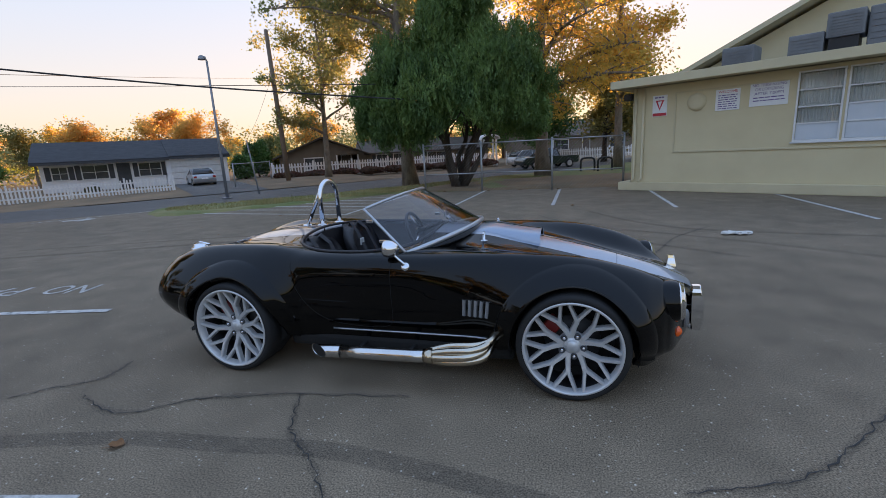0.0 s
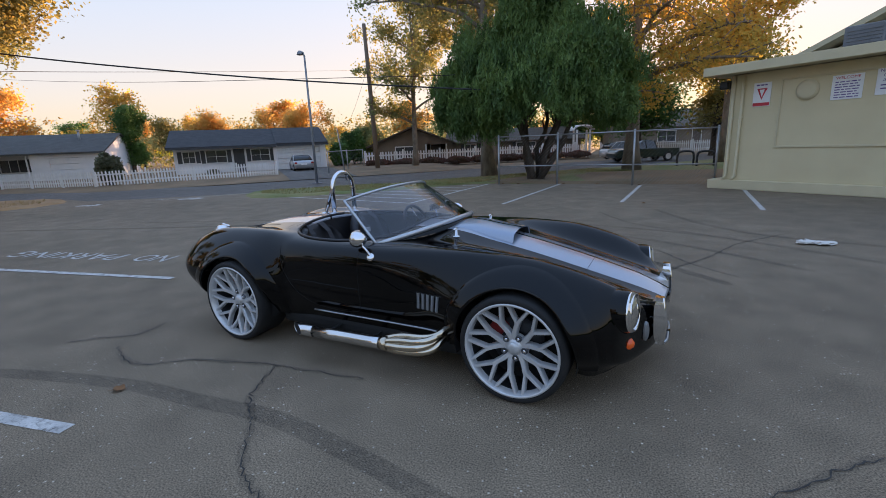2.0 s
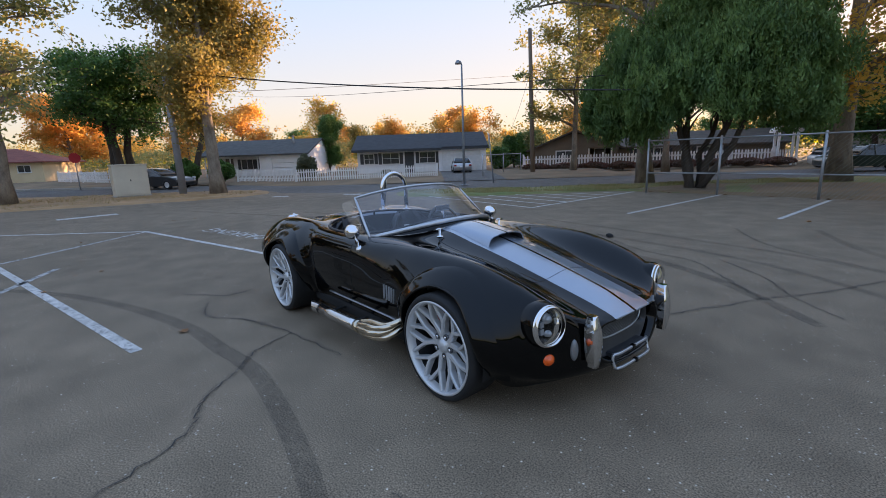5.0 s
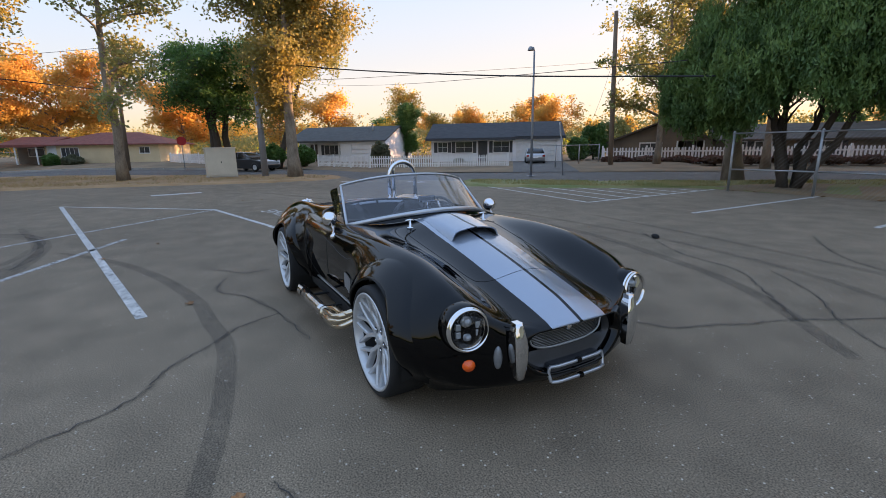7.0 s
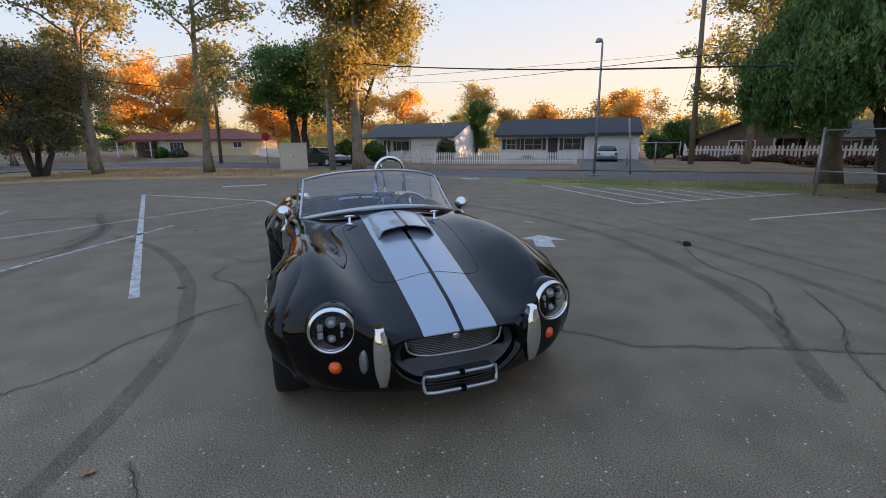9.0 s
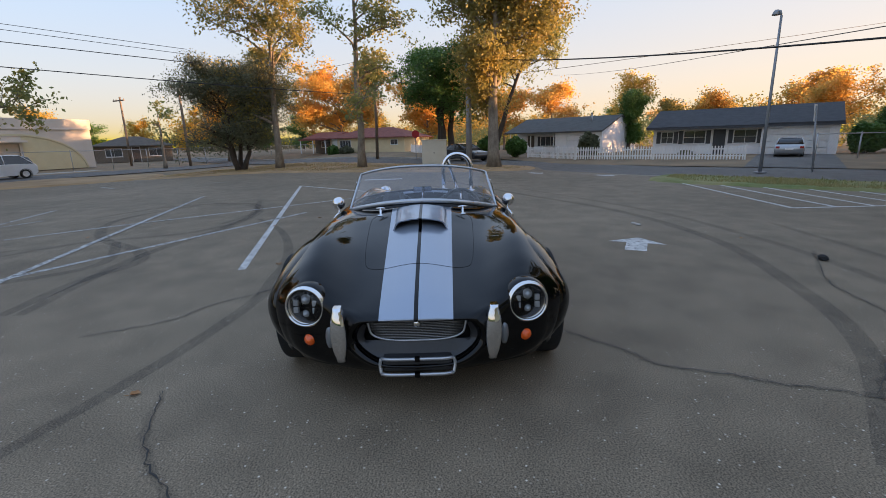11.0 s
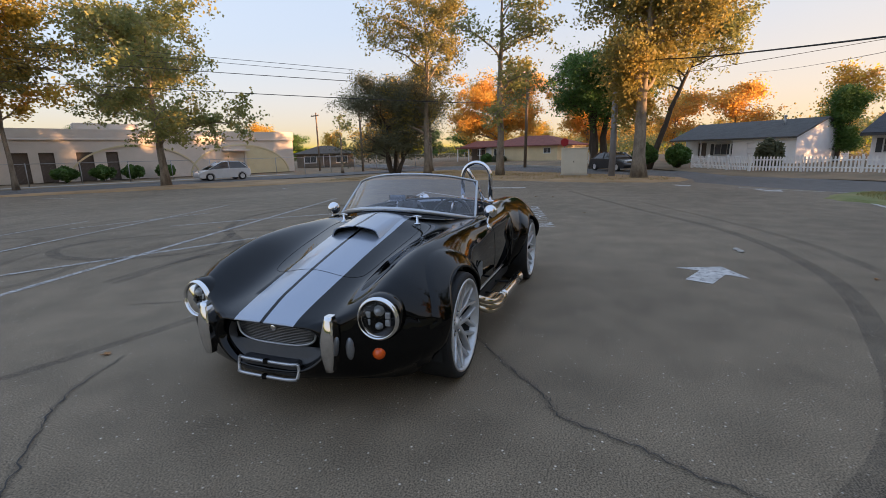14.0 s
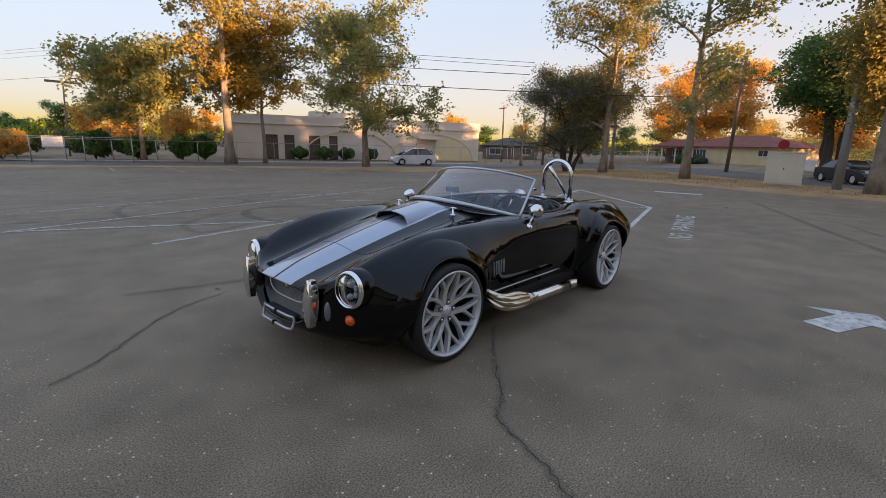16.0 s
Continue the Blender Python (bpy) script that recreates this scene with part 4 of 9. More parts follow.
for k in range(4):
    box(bm, 8.41, 12.19, 0.05, 0.09, 0.02 + k * 0.485, 0.48 + k * 0.485, bevel=0.01)
part("garage_door", bm, M_TRIM, h1, "white sectional garage door, shut")
bm = bmesh.new()
box(bm, -0.4, 8.3, -0.43, -0.40, 2.06, 2.2)
box(bm, 8.4, 13.0, -0.38, -0.35, 2.1, 2.24)
part("gutter", bm, M_DARKTRIM, h1)
# second bungalow: a gable to one side and a small porch
h2 = thing("house", "white bungalow with grey roof, porch and garage", "house", at=pose(-37.2, 6.84, 0.1, 0, 0, 45) @ Matrix.Scale(0.74, 4))
house_box(h2, 0, 6.2, 1.2, 8, 2.4, M_WHITEWALL, [(1.5, 2.4, 0, 2.05), (3.3, 5.2, 0.9, 1.9)])
window_parts(h2, 3.3, 5.2, 0.9, 1.9, 1.2, 0.06, 3, 1, shutters=M_DARKTRIM)
plain_door(h2, 1.5, 2.4, 2.05, 1.2, M_BROWNDOOR)
house_box(h2, 6.25, 11.6, -0.6, 8, 2.4, M_WHITEWALL, [(7.6, 10.2, 0, 1.95)])
bm = bmesh.new()
for k in range(4):
    box(bm, 7.61, 10.19, -0.55, -0.51, 0.02 + k * 0.485, 0.48 + k * 0.485, bevel=0.01)
part("garage_door", bm, M_WHITEWALL, h2, "white sectional garage door, shut")
gable_roof(h2, 0, 11.4, -0.6, 8, 2.38, 3.9, M_ROOF_GREY, over=0.35)
gable_ends(h2, 0, 11.6, -0.6, 8, 2.4, 3.85, M_WHITEWALL)
for x in (0.2, 3.0, 6.0):
    bm = bmesh.new()
    box(bm, x - 0.05, x + 0.05, -0.55, -0.45, 0, 2.3, bevel=0.008)
    part("porch_post", bm, M_TRIM, h2)
bm = bmesh.new()
tube(bm, [(9, 2.2, 3.2), (9, 2.2, 4.2)], 0.09, 10)
tube(bm, [(9, 2.2, 4.2), (9, 2.2, 4.32)], 0.14, 10)
part("roof_flue", bm, M_METAL, h2, "metal roof flue")
def hip_roof(parent, x0, x1, y0, y1, eave, ridge, material, over=0.45, thick=0.12):
    """Four slopes that meet in a short ridge along x."""
    bm = bmesh.new()
    ym, run = (y0 + y1) / 2, (y1 - y0) / 2
    for lift in (0, thick):
        a = [bm.verts.new((x, y, eave - 0.1 + lift)) for x, y in ((x0 - over, y0 - over), (x1 + over, y0 - over), (x1 + over, y1 + over), (x0 - over, y1 + over))]
        r = [bm.verts.new((x, ym, ridge + lift)) for x in (x0 + run, x1 - run)]
        for f in ((a[0], a[1], r[1], r[0]), (a[1], a[2], r[1]), (a[2], a[3], r[0], r[1]), (a[3], a[0], r[0])):
            bm.faces.new(f)
        if lift == 0:
            low = a
        else:
            for i in range(4):
                bm.faces.new((low[i], low[(i + 1) % 4], a[(i + 1) % 4], a[i]))
    bmesh.ops.recalc_face_normals(bm, faces=bm.faces)
    part("roof", bm, material, parent)


# yellow house under a red hipped roof, across the street
M_BRICK = mat("dark_red_brick", (0.22, 0.09, 0.06), (0.15, 0.06, 0.045), rough=0.9, scale=6, fine=30, bump=0.4)
h3 = thing("house", "yellow low house with red hipped roof and porch", "house", at=pose(-49.3, -13.5, 0.27, 0, 0, 64.8) @ Matrix.Scale(0.74, 4))
house_box(h3, 2.6, 15.4, 0, 8, 2.2, M_YELLOWWALL, [(2.9, 3.8, 0, 2.0), (4.4, 6.3, 0.85, 1.8), (13.2, 14.3, 1.15, 1.8)])
window_parts(h3, 4.4, 6.3, 0.85, 1.8, 0, 0.08, 4, 1)
window_parts(h3, 13.2, 14.3, 1.15, 1.8, 0, 0.06, 2, 1)
plain_door(h3, 2.9, 3.8, 2.0, 0, M_TRIM)
hip_roof(h3, 2.6, 15.4, 0, 8, 2.2, 3.55, M_ROOF_RED, 0.5)
for k in range(11):
    bm = bmesh.new()
    box(bm, 6.6, 13.0, -0.02, -0.001, 0.12 + k * 0.19, 0.27 + k * 0.19)
    part("siding_board", bm, M_YELLOWWALL, h3)
bm = bmesh.new()
box(bm, 4.1, 6.55, -0.22, -0.002, 0, 0.62, bevel=0.02)
part("brick_planter", bm, M_BRICK, h3, "low brick wall under the window")
bm = bmesh.new()
box(bm, -2.4, 2.9, -1.3, 0.4, 2.02, 2.14)
box(bm, -2.4, 2.9, -1.34, -1.301, 1.94, 2.16)
part("porch_roof", bm, M_ROOF_RED, h3, "flat red porch roof")
for x in (-2.2, 0.2, 2.5):
    bm = bmesh.new()
    box(bm, x - 0.06, x + 0.06, -1.2, -1.08, 0, 2.02, bevel=0.01)
    part("porch_post", bm, M_TRIM, h3)
house_box(h3, -2.5, 2.55, 2.6, 8, 2.2, M_BROWNWALL, [(-1.2, 0.6, 0.9, 1.8)])
window_parts(h3, -1.2, 0.6, 0.9, 1.8, 2.6, 0.06, 2, 1)
gable_roof(h3, -2.6, 2.4, 0.5, 8, 2.2, 3.1, M_ROOF_RED, over=0.3)
# brown house behind the second white fence: its gable looks at the street, a wing runs on
h4 = thing("house", "dark brown low house with a wide gable roof", "house", at=pose(-19.2, 25.2, 0.0, 0, 0, 34) @ Matrix.Scale(0.76, 4))
house_box(h4, 0, 8, 0, 9, 2.05, M_BROWNWALL, [(2.3, 4.0, 0.75, 1.75), (5.3, 7.4, 0.0, 1.95)])
window_parts(h4, 2.3, 4.0, 0.75, 1.75, 0, 0.1, 2, 1, shutters=None)
plain_door(h4, 5.9, 6.8, 1.9, 1.2, M_BROWNDOOR)
for x in (5.3, 7.35):
    bm = bmesh.new()
    box(bm, x - 0.07, x + 0.07, -0.12, -0.002, 0, 1.95, bevel=0.01)
    part("porch_post", bm, M_TRIM, h4)
gable_roof(h4, 0, 8, 0, 9, 2.03, 3.6, M_ROOF_BROWN, over=0.6, along="y")
gable_ends(h4, 0, 8, 0, 9, 2.05, 3.5, M_BROWNWALL, along="y")
house_box(h4, 8.05, 22, 1.5, 8.5, 2.05, M_BROWNWALL, [(9.5, 10.6, 0.6, 1.75), (11.3, 12.4, 0.6, 1.75), (15, 17, 0.7, 1.75)])
for a, b, c in ((9.5, 10.6, 0.6), (11.3, 12.4, 0.6), (15, 17, 0.7)):
    window_parts(h4, a, b, c, 1.75, 1.5, 0.1, 2, 2, shutters=M_DARKTRIM)
gable_roof(h4, 8.6, 22, 1.5, 8.5, 2.03, 3.2, M_ROOF_BROWN, over=0.5)
gable_ends(h4, 8.05, 22, 1.5, 8.5, 2.05, 3.1, M_BROWNWALL)
h5 = thing("house", "dull brown low house among trees", "house", at=bend_pose(27, 44))
house_box(h5, 0, 16, 0, 9, 2.5, M_BROWNWALL, [(2, 4, 0.8, 1.9), (6, 7, 0, 2.05), (10, 12, 0.8, 1.9)])
window_parts(h5, 2, 4, 0.8, 1.9, 0, 0.08, 2, 2)
window_parts(h5, 10, 12, 0.8, 1.9, 0, 0.08, 2, 2)
plain_door(h5, 6, 7, 2.05, 0, M_BROWNDOOR)
gable_roof(h5, 0, 16, 0, 9, 2.48, 4.3, M_ROOF_BROWN, over=0.6)
gable_ends(h5, 0, 16, 0, 9, 2.5, 4.2, M_BROWNWALL)

h6 = thing("house", "dark low house beyond the crossing", "house", at=pose(-58.6, -45.6, -0.56, 0, 0, 123.7))
house_box(h6, 0, 9, 0, 7, 2.2, M_BROWNWALL, [(1.2, 3.0, 0.8, 1.8), (4.2, 5.1, 0, 2.0), (6.2, 8.0, 0.8, 1.8)])
window_parts(h6, 1.2, 3.0, 0.8, 1.8, 0, 0.07, 2, 1)
window_parts(h6, 6.2, 8.0, 0.8, 1.8, 0, 0.07, 2, 1)
plain_door(h6, 4.2, 5.1, 2.0, 0, M_BROWNDOOR)
hip_roof(h6, 0, 9, 0, 7, 2.2, 3.4, M_ROOF_BROWN, 0.5)

# pale hall with tall parapet, arches in relief, across the side street
ya = math.atan2(-D2.y, -D2.x)
hx, hy = -45.6, -36.2
hall = thing("hall_building", "pale stuccoed hall with parapet and arched recesses", "building", at=pose(hx, hy, -0.55, 0, 0, math.degrees(ya)))
HL = 30.0
# local x runs back along the street, y out towards it
doors = [(6.2, 8.4, 0.0, 2.5)]
bm = bmesh.new()
wall_with_holes(bm, 0, HL, 0, 3.9, -0.3, 0.0, doors + [(18.6, 19.6, 0.0, 2.7), (20.6, 21.9, 0.0, 2.7), (23.5, 24.6, 0, 2.7), (25.3, 26.6, 0, 2.7)])
part("wall", bm, M_PALEWALL, hall)
bm = bmesh.new()
box(bm, -0.15, HL + 0.15, -0.4, 0.05, 3.9, 4.85), box(bm, -0.05, HL + 0.05, 0.05, 0.12, 3.82, 3.95, bevel=0.02)
part("parapet", bm, M_PALEWALL, hall)
for a, b, c, d, e, f in ((0, 0.3, -16, -0.301, 0, 4.6), (HL - 0.3, HL, -16, -0.301, 0, 4.6), (0.301, HL - 0.301, -16, -15.7, 0, 4.6), (0.301, HL - 0.301, -15.69, -0.301, 4.0, 4.2)):
    bm = bmesh.new()
    box(bm, a, b, c, d, e, f)
    part("wall" if e == 0 else "roof", bm, M_PALEWALL, hall)
for a, b, c, d in doors + [(18.6, 19.6, 0, 2.7), (20.6, 21.9, 0, 2.7), (23.5, 24.6, 0, 2.7), (25.3, 26.6, 0, 2.7)]:
    bm = bmesh.new()
    box(bm, a, b, -0.25, -0.2, 0.02, d)
    for k in range(4):
        box(bm, a + 0.1, b - 0.1, -0.205, -0.19, 0.1 + k * d / 4.2, 0.1 + (k + 0.86) * d / 4.2, bevel=0.006)
    part("door", bm, M_BROWNDOOR if a > 10 else M_PALEWALL, hall)
for cx, r in ((6.5, 5.6), (17, 5.6)):   # quarter arches standing proud
    bm = bmesh.new()
    prev = None
    for k in range(25):
        t = math.pi * k / 24
        o = [(cx + (r + w) * math.cos(t) * 1.0, y, (r * 0.58 + w) * math.sin(t)) for w, y in ((0, 0.0), (0.16, 0.0), (0.16, 0.1), (0, 0.1))]
        cur = [bm.verts.new(p) for p in o]
        if prev:
            for i in range(4):
                bm.faces.new((prev[i], cur[i], cur[(i + 1) % 4], prev[(i + 1) % 4]))
        prev = cur
    bmesh.ops.recalc_face_normals(bm, faces=bm.faces)
    part("arch_moulding", bm, M_STUCCO_TRIM, hall)
bm = bmesh.new()                         # recessed field inside the arch beside the door
prev = None
for k in range(15):
    t = math.pi * (0.53 + 0.47 * k / 14)
    x, z = 6.5 + 5.6 * math.cos(t), 5.6 * 0.58 * math.sin(t)
    cur = [bm.verts.new(p) for p in ((x, 0.012, 0.02), (x, 0.012, max(z, 0.03)), (x, 0.03, max(z, 0.03)), (x, 0.03, 0.02))]
    if prev:
        for i in range(4):
            bm.faces.new((prev[i], cur[i], cur[(i + 1) % 4], prev[(i + 1) % 4]))
    prev = cur
bmesh.ops.recalc_face_normals(bm, faces=bm.faces)
part("arch_field", bm, M_STUCCO, hall, "greenish beige field inside the arch")
bm = bmesh.new()
box(bm, 5.9, 8.7, 0.002, 0.95, 2.62, 2.80, bevel=0.015)
part("door_canopy", bm, M_PALEWALL, hall, "flat canopy over the door")
bm = bmesh.new()
box(bm, 16.0, 21.5, -2.45, -2.40, 4.15, 5.56)
screen = part("roof_screen", bm, M_PALEWALL, hall, "slatted screen on the roof")
for k in range(6):
    bm = bmesh.new()
    box(bm, 16.0, 21.5, -4.0, -2.45, 4.78 + 0.13 * k, 4.86 + 0.13 * k)
    part("slat", bm, M_PALEWALL, screen)
for x in (16.1, 18.7, 21.4):
    bm = bmesh.new()
    box(bm, x - 0.05, x + 0.05, -2.397, -2.3, 4.15, 5.5)
    part("post", bm, M_PALEWALL, screen)
# ---- trees ----
M_BARK = mat("plane_bark", (0.30, 0.25, 0.19), (0.14, 0.11, 0.085), rough=0.9, scale=5, fine=30, bump=0.6, stretch=(1, 1, 0.4))
M_BARK_DARK = mat("dark_bark", (0.085, 0.065, 0.05), (0.05, 0.04, 0.03), rough=0.95, scale=5, fine=30, bump=0.7, stretch=(1, 1, 0.3))
L_AUTUMN = leaf_mat("autumn_leaves", [(0.16, 0.17, 0.06), (0.24, 0.22, 0.07), (0.33, 0.26, 0.07), (0.44, 0.28, 0.07)], through=0.5)
L_MIX = leaf_mat("turning_leaves", [(0.16, 0.20, 0.08), (0.24, 0.27, 0.10), (0.33, 0.31, 0.11), (0.50, 0.34, 0.10)], through=0.5)
L_GREEN = leaf_mat("green_leaves", [(0.035, 0.085, 0.02), (0.06, 0.14, 0.03), (0.10, 0.20, 0.045), (0.15, 0.25, 0.08)])
L_JUNIPER = leaf_mat("juniper_sprays", [(0.045, 0.095, 0.025), (0.08, 0.15, 0.035), (0.125, 0.21, 0.05), (0.19, 0.28, 0.075)], through=0.2, patch=0.75, patch_scale=1.1)
L_DUSTY = leaf_mat("dusty_leaves", [(0.12, 0.13, 0.08), (0.17, 0.18, 0.11), (0.10, 0.11, 0.06), (0.22, 0.21, 0.12)], through=0.4)
L_ORANGE = leaf_mat("golden_leaves", [(0.38, 0.33, 0.09), (0.56, 0.41, 0.09), (0.68, 0.42, 0.08), (0.66, 0.33, 0.07)], through=0.68)
L_RUSSET = leaf_mat("russet_hedge_leaves", [(0.10, 0.045, 0.035), (0.15, 0.06, 0.045), (0.12, 0.07, 0.045), (0.08, 0.05, 0.03)], through=0.2)
L_RUST = leaf_mat("orange_leaves", [(0.52, 0.40, 0.13), (0.66, 0.42, 0.11), (0.72, 0.40, 0.10), (0.60, 0.30, 0.09)], through=0.65)


def leaves_mesh(pts, size, rng, long=1.5, droop=0.3):
    """One mesh of many small kite-shaped leaves at the given points (numpy, n x 3)."""
    n = len(pts)
    g = np.random.RandomState(rng.randrange(1 << 30))
    a = g.normal(size=(n, 3))
    a[:, 2] = a[:, 2] * 0.7 - droop
    a /= np.linalg.norm(a, axis=1, keepdims=True) + 1e-9
    b = np.cross(a, g.normal(size=(n, 3)))
    b /= np.linalg.norm(b, axis=1, keepdims=True) + 1e-9
    s = size * g.uniform(0.6, 1.35, (n, 1))
    v = np.stack([pts - a * s * 0.5 * long, pts + b * s * 0.45, pts + a * s * 0.5 * long, pts - b * s * 0.45], 1).reshape(-1, 3)
    me = bpy.data.meshes.new("crown")
    me.from_pydata(v.tolist(), [], np.arange(4 * n).reshape(-1, 4).tolist())
    return me


def bent(a, b, rng, n, wob):
    """A wobbling line from a to b."""
    a, b = Vector(a), Vector(b)
    L = (b - a).length
    out = []
    off = Vector()
    for i in range(n + 1):
        t = i / n
        if 0 < i < n:
            off += Vector((rng.gauss(0, 1), rng.gauss(0, 1), rng.gauss(0, 0.5))) * wob * L / n
        out.append(a.lerp(b, t) + off * (1 - t * 0.3) + Vector((0, 0, 0.08 * L * math.sin(math.pi * t))))
    return out


def tree(name, label, x, y, height, r, crown_low, spread, leaf, n_leaf, leaf_size=0.17, seed=1, limbs=9, twigs=5, bark=None, lean=(0, 0), tight=0.4, top=1.0, stems=1, flat=1.0, group="", centre=(0, 0)):
    """A tapered trunk, limbs that fork into twigs, and leaves gathered round the twigs."""
    rng = random.Random(seed)
    z0 = gz(x, y)
    t = thing(name, label, "tree", group, at=pose(x, y, z0 - 0.05))
    bm = bmesh.new()
    tips = []
    for s in range(stems):
        ang = TAU * s / stems + rng.uniform(-0.3, 0.3)
        foot = Vector((math.cos(ang), math.sin(ang), 0)) * (0.0 if stems == 1 else r * 0.9)
        head = Vector((lean[0], lean[1], height * 0.97 * top)) + (Vector((math.cos(ang), math.sin(ang), 0)) * spread * 0.4 if stems > 1 else Vector())
        trunk = bent(foot, head, rng, 12, 0.045 if stems == 1 else 0.2)
        rad = [r * (1 - 0.92 * (i / 12) ** 0.85) * (1.35 if i == 0 else 1) for i in range(13)]
        tube(bm, trunk, rad, 10)
        for k in range(limbs):
            f = crown_low / height + (0.95 - crown_low / height) * (k + rng.random() * 0.7) / limbs
            i = min(int(f * 12), 11)
            p = trunk[i].lerp(trunk[i + 1], f * 12 - i)
            rr = (rad[i] + (rad[i + 1] - rad[i]) * (f * 12 - i)) * 0.6
            an = rng.uniform(0, TAU)
            u = (f - crown_low / height) / max(0.05, 1 - crown_low / height)
            reach = spread * (0.45 + 0.75 * math.sin(math.pi * (0.18 + 0.72 * u)) ** 0.8) * rng.uniform(0.65, 1.12) * (1 - 0.35 * u)
            end = p + Vector((math.cos(an) * reach + centre[0] * reach, math.sin(an) * reach + centre[1] * reach, reach * rng.uniform(0.15, 0.75) * flat))
            limb = bent(p, end, rng, 6, 0.22)
            tube(bm, limb, [rr * (1 - 0.85 * q / 6) for q in range(7)], 6)
            for w in range(twigs * 2):
                q = rng.uniform(0.22, 1.0)
                j = min(int(q * 6), 5)
                a = limb[j].lerp(limb[j + 1], q * 6 - j)
                d = Vector((rng.gauss(0, 1), rng.gauss(0, 1), rng.gauss(0.25, 0.7))).normalized() * reach * rng.uniform(0.18, 0.52)
                tw = bent(a, a + d, rng, 3, 0.3)
                tube(bm, tw, [max(0.006, rr * 0.26 * (1 - 0.7 * e / 3)) for e in range(4)], 4, caps=False)
                tips += [tw[1].lerp(tw[2], 0.5), tw[2], tw[3], tw[3] + d * 0.12]
            tips += limb[4:]
        tips += trunk[9:]
    part("trunk", bm, bark or M_BARK, t)
    if n_leaf:
        g = np.random.RandomState(seed)
        tp = np.array([tuple(p) for p in tips])
        wts = g.uniform(0.05, 1.0, len(tp)) ** 1.3
        pick = g.choice(len(tp), n_leaf, p=wts / wts.sum())
        pts = tp[pick] + np.clip(g.normal(size=(n_leaf, 3)), -1.6, 1.6) * tight * np.array([1, 1, 0.8]) * g.uniform(0.35, 1.2, (len(tp), 1))[pick]
        pts = pts[pts[:, 2] > crown_low * 0.72]
        me = leaves_mesh(pts, leaf_size, rng)
        me.materials.append(leaf)
        crown = new("crown", me)
        crown.parent = t
        tagged(crown, kind="stuff")
    return t


def juniper(x, y, height, seed=5):
    """Several leaning stems under dense upright sprays."""
    rng = random.Random(seed)
    t = thing("juniper_tree", "dark green juniper with several leaning stems, behind the fence", "tree", at=pose(x, y, 0))
    bm = bmesh.new()
    for k in range(8):
        an = TAU * k / 8 + rng.uniform(-0.3, 0.3)
        a = Vector((math.cos(an), math.sin(an), 0)) * 0.22
        b = Vector((math.cos(an) * rng.uniform(0.8, 1.9), math.sin(an) * rng.uniform(0.6, 1.3), rng.uniform(2.6, 4.2)))
        p = bent(a, b, rng, 7, 0.25)
        tube(bm, p, [0.12 * (1 - 0.75 * i / 7) for i in range(8)], 8)
        for w in range(3):
            c = p[3 + w]
            d = c + Vector((rng.gauss(0, 0.5), rng.gauss(0, 0.5), rng.uniform(0.5, 1.2)))
            tube(bm, bent(c, d, rng, 3, 0.3), [0.04, 0.03, 0.022, 0.012], 5)
    part("trunk", bm, M_BARK_DARK, t)
    # across the view, away from it, height; half width, half height
    lobes = [(0.2, 0, 5.2, 1.5, 2.2), (-0.8, -0.3, 4.4, 1.2, 1.8), (-2.2, 0, 3.6, 1.4, 1.6), (-3.0, 0.2, 2.9, 0.8, 1.0), (2.2, 0.1, 4.0, 1.1, 1.6), (2.9, 0.2, 3.4, 0.75, 1.1), (1.2, -0.7, 4.0, 1.2, 1.5),
             (0.1, -1.2, 3.2, 1.2, 1.2), (-1.4, -1.0, 2.9, 1.2, 1.1), (-2.6, -0.3, 2.6, 1.0, 0.8), (1.6, -0.5, 3.1, 1.1, 1.0), (2.5, 0.2, 2.9, 0.9, 0.8), (0.2, 1.2, 4.5, 1.5, 2.0), (-1.6, 1.2, 3.9, 1.4, 1.5), (1.8, 1.1, 4.0, 1.3, 1.6), (0.5, 0, 6.7, 0.8, 1.0), (-0.5, 0.1, 6.2, 0.8, 1.1)]
    g = np.random.RandomState(seed)
    sprays = []
    for lu, lv, lz, w, h in lobes:
        base = np.array([0.97 * lu - 0.243 * lv, 0.243 * lu + 0.97 * lv, lz])
        n = int(13 * w * h) + 5                  # rounded clumps over each bough
        d = g.normal(size=(n, 3))
        d /= np.linalg.norm(d, axis=1, keepdims=True)
        clump = base + d * g.uniform(0.55, 1.0, (n, 1)) * np.array([w, w * 0.85, h])
        size = g.uniform(0.26, 0.5, (n, 1))
        per = 34
        d = g.normal(size=(n * per, 3))
        d /= np.linalg.norm(d, axis=1, keepdims=True)
        sprays.append(np.repeat(clump, per, 0) + d * g.uniform(0.5, 1.05, (n * per, 1)) * np.repeat(size, per, 0) * np.array([1, 1, 1.5]))
    c = np.concatenate(sprays)
    m = 22
    q = np.repeat(c, m, 0) + g.normal(size=(len(c) * m, 3)) * np.array([0.045, 0.045, 0.13])
    n = len(q)
    up = g.normal(size=(n, 3)) * 0.45 + np.array([0, 0, 1.0])
    up /= np.linalg.norm(up, axis=1, keepdims=True)
    b = np.cross(up, g.normal(size=(n, 3)))
    b /= np.linalg.norm(b, axis=1, keepdims=True)
    s = g.uniform(0.07, 0.16, (n, 1))
    v = np.stack([q - b * s * 0.2, q + b * s * 0.2, q + up * s], 1).reshape(-1, 3)
    me = bpy.data.meshes.new("crown")
    me.from_pydata(v.tolist(), [], np.arange(3 * n).reshape(-1, 3).tolist())
    me.materials.append(L_JUNIPER)
    crown = new("crown", me)
    crown.parent = t
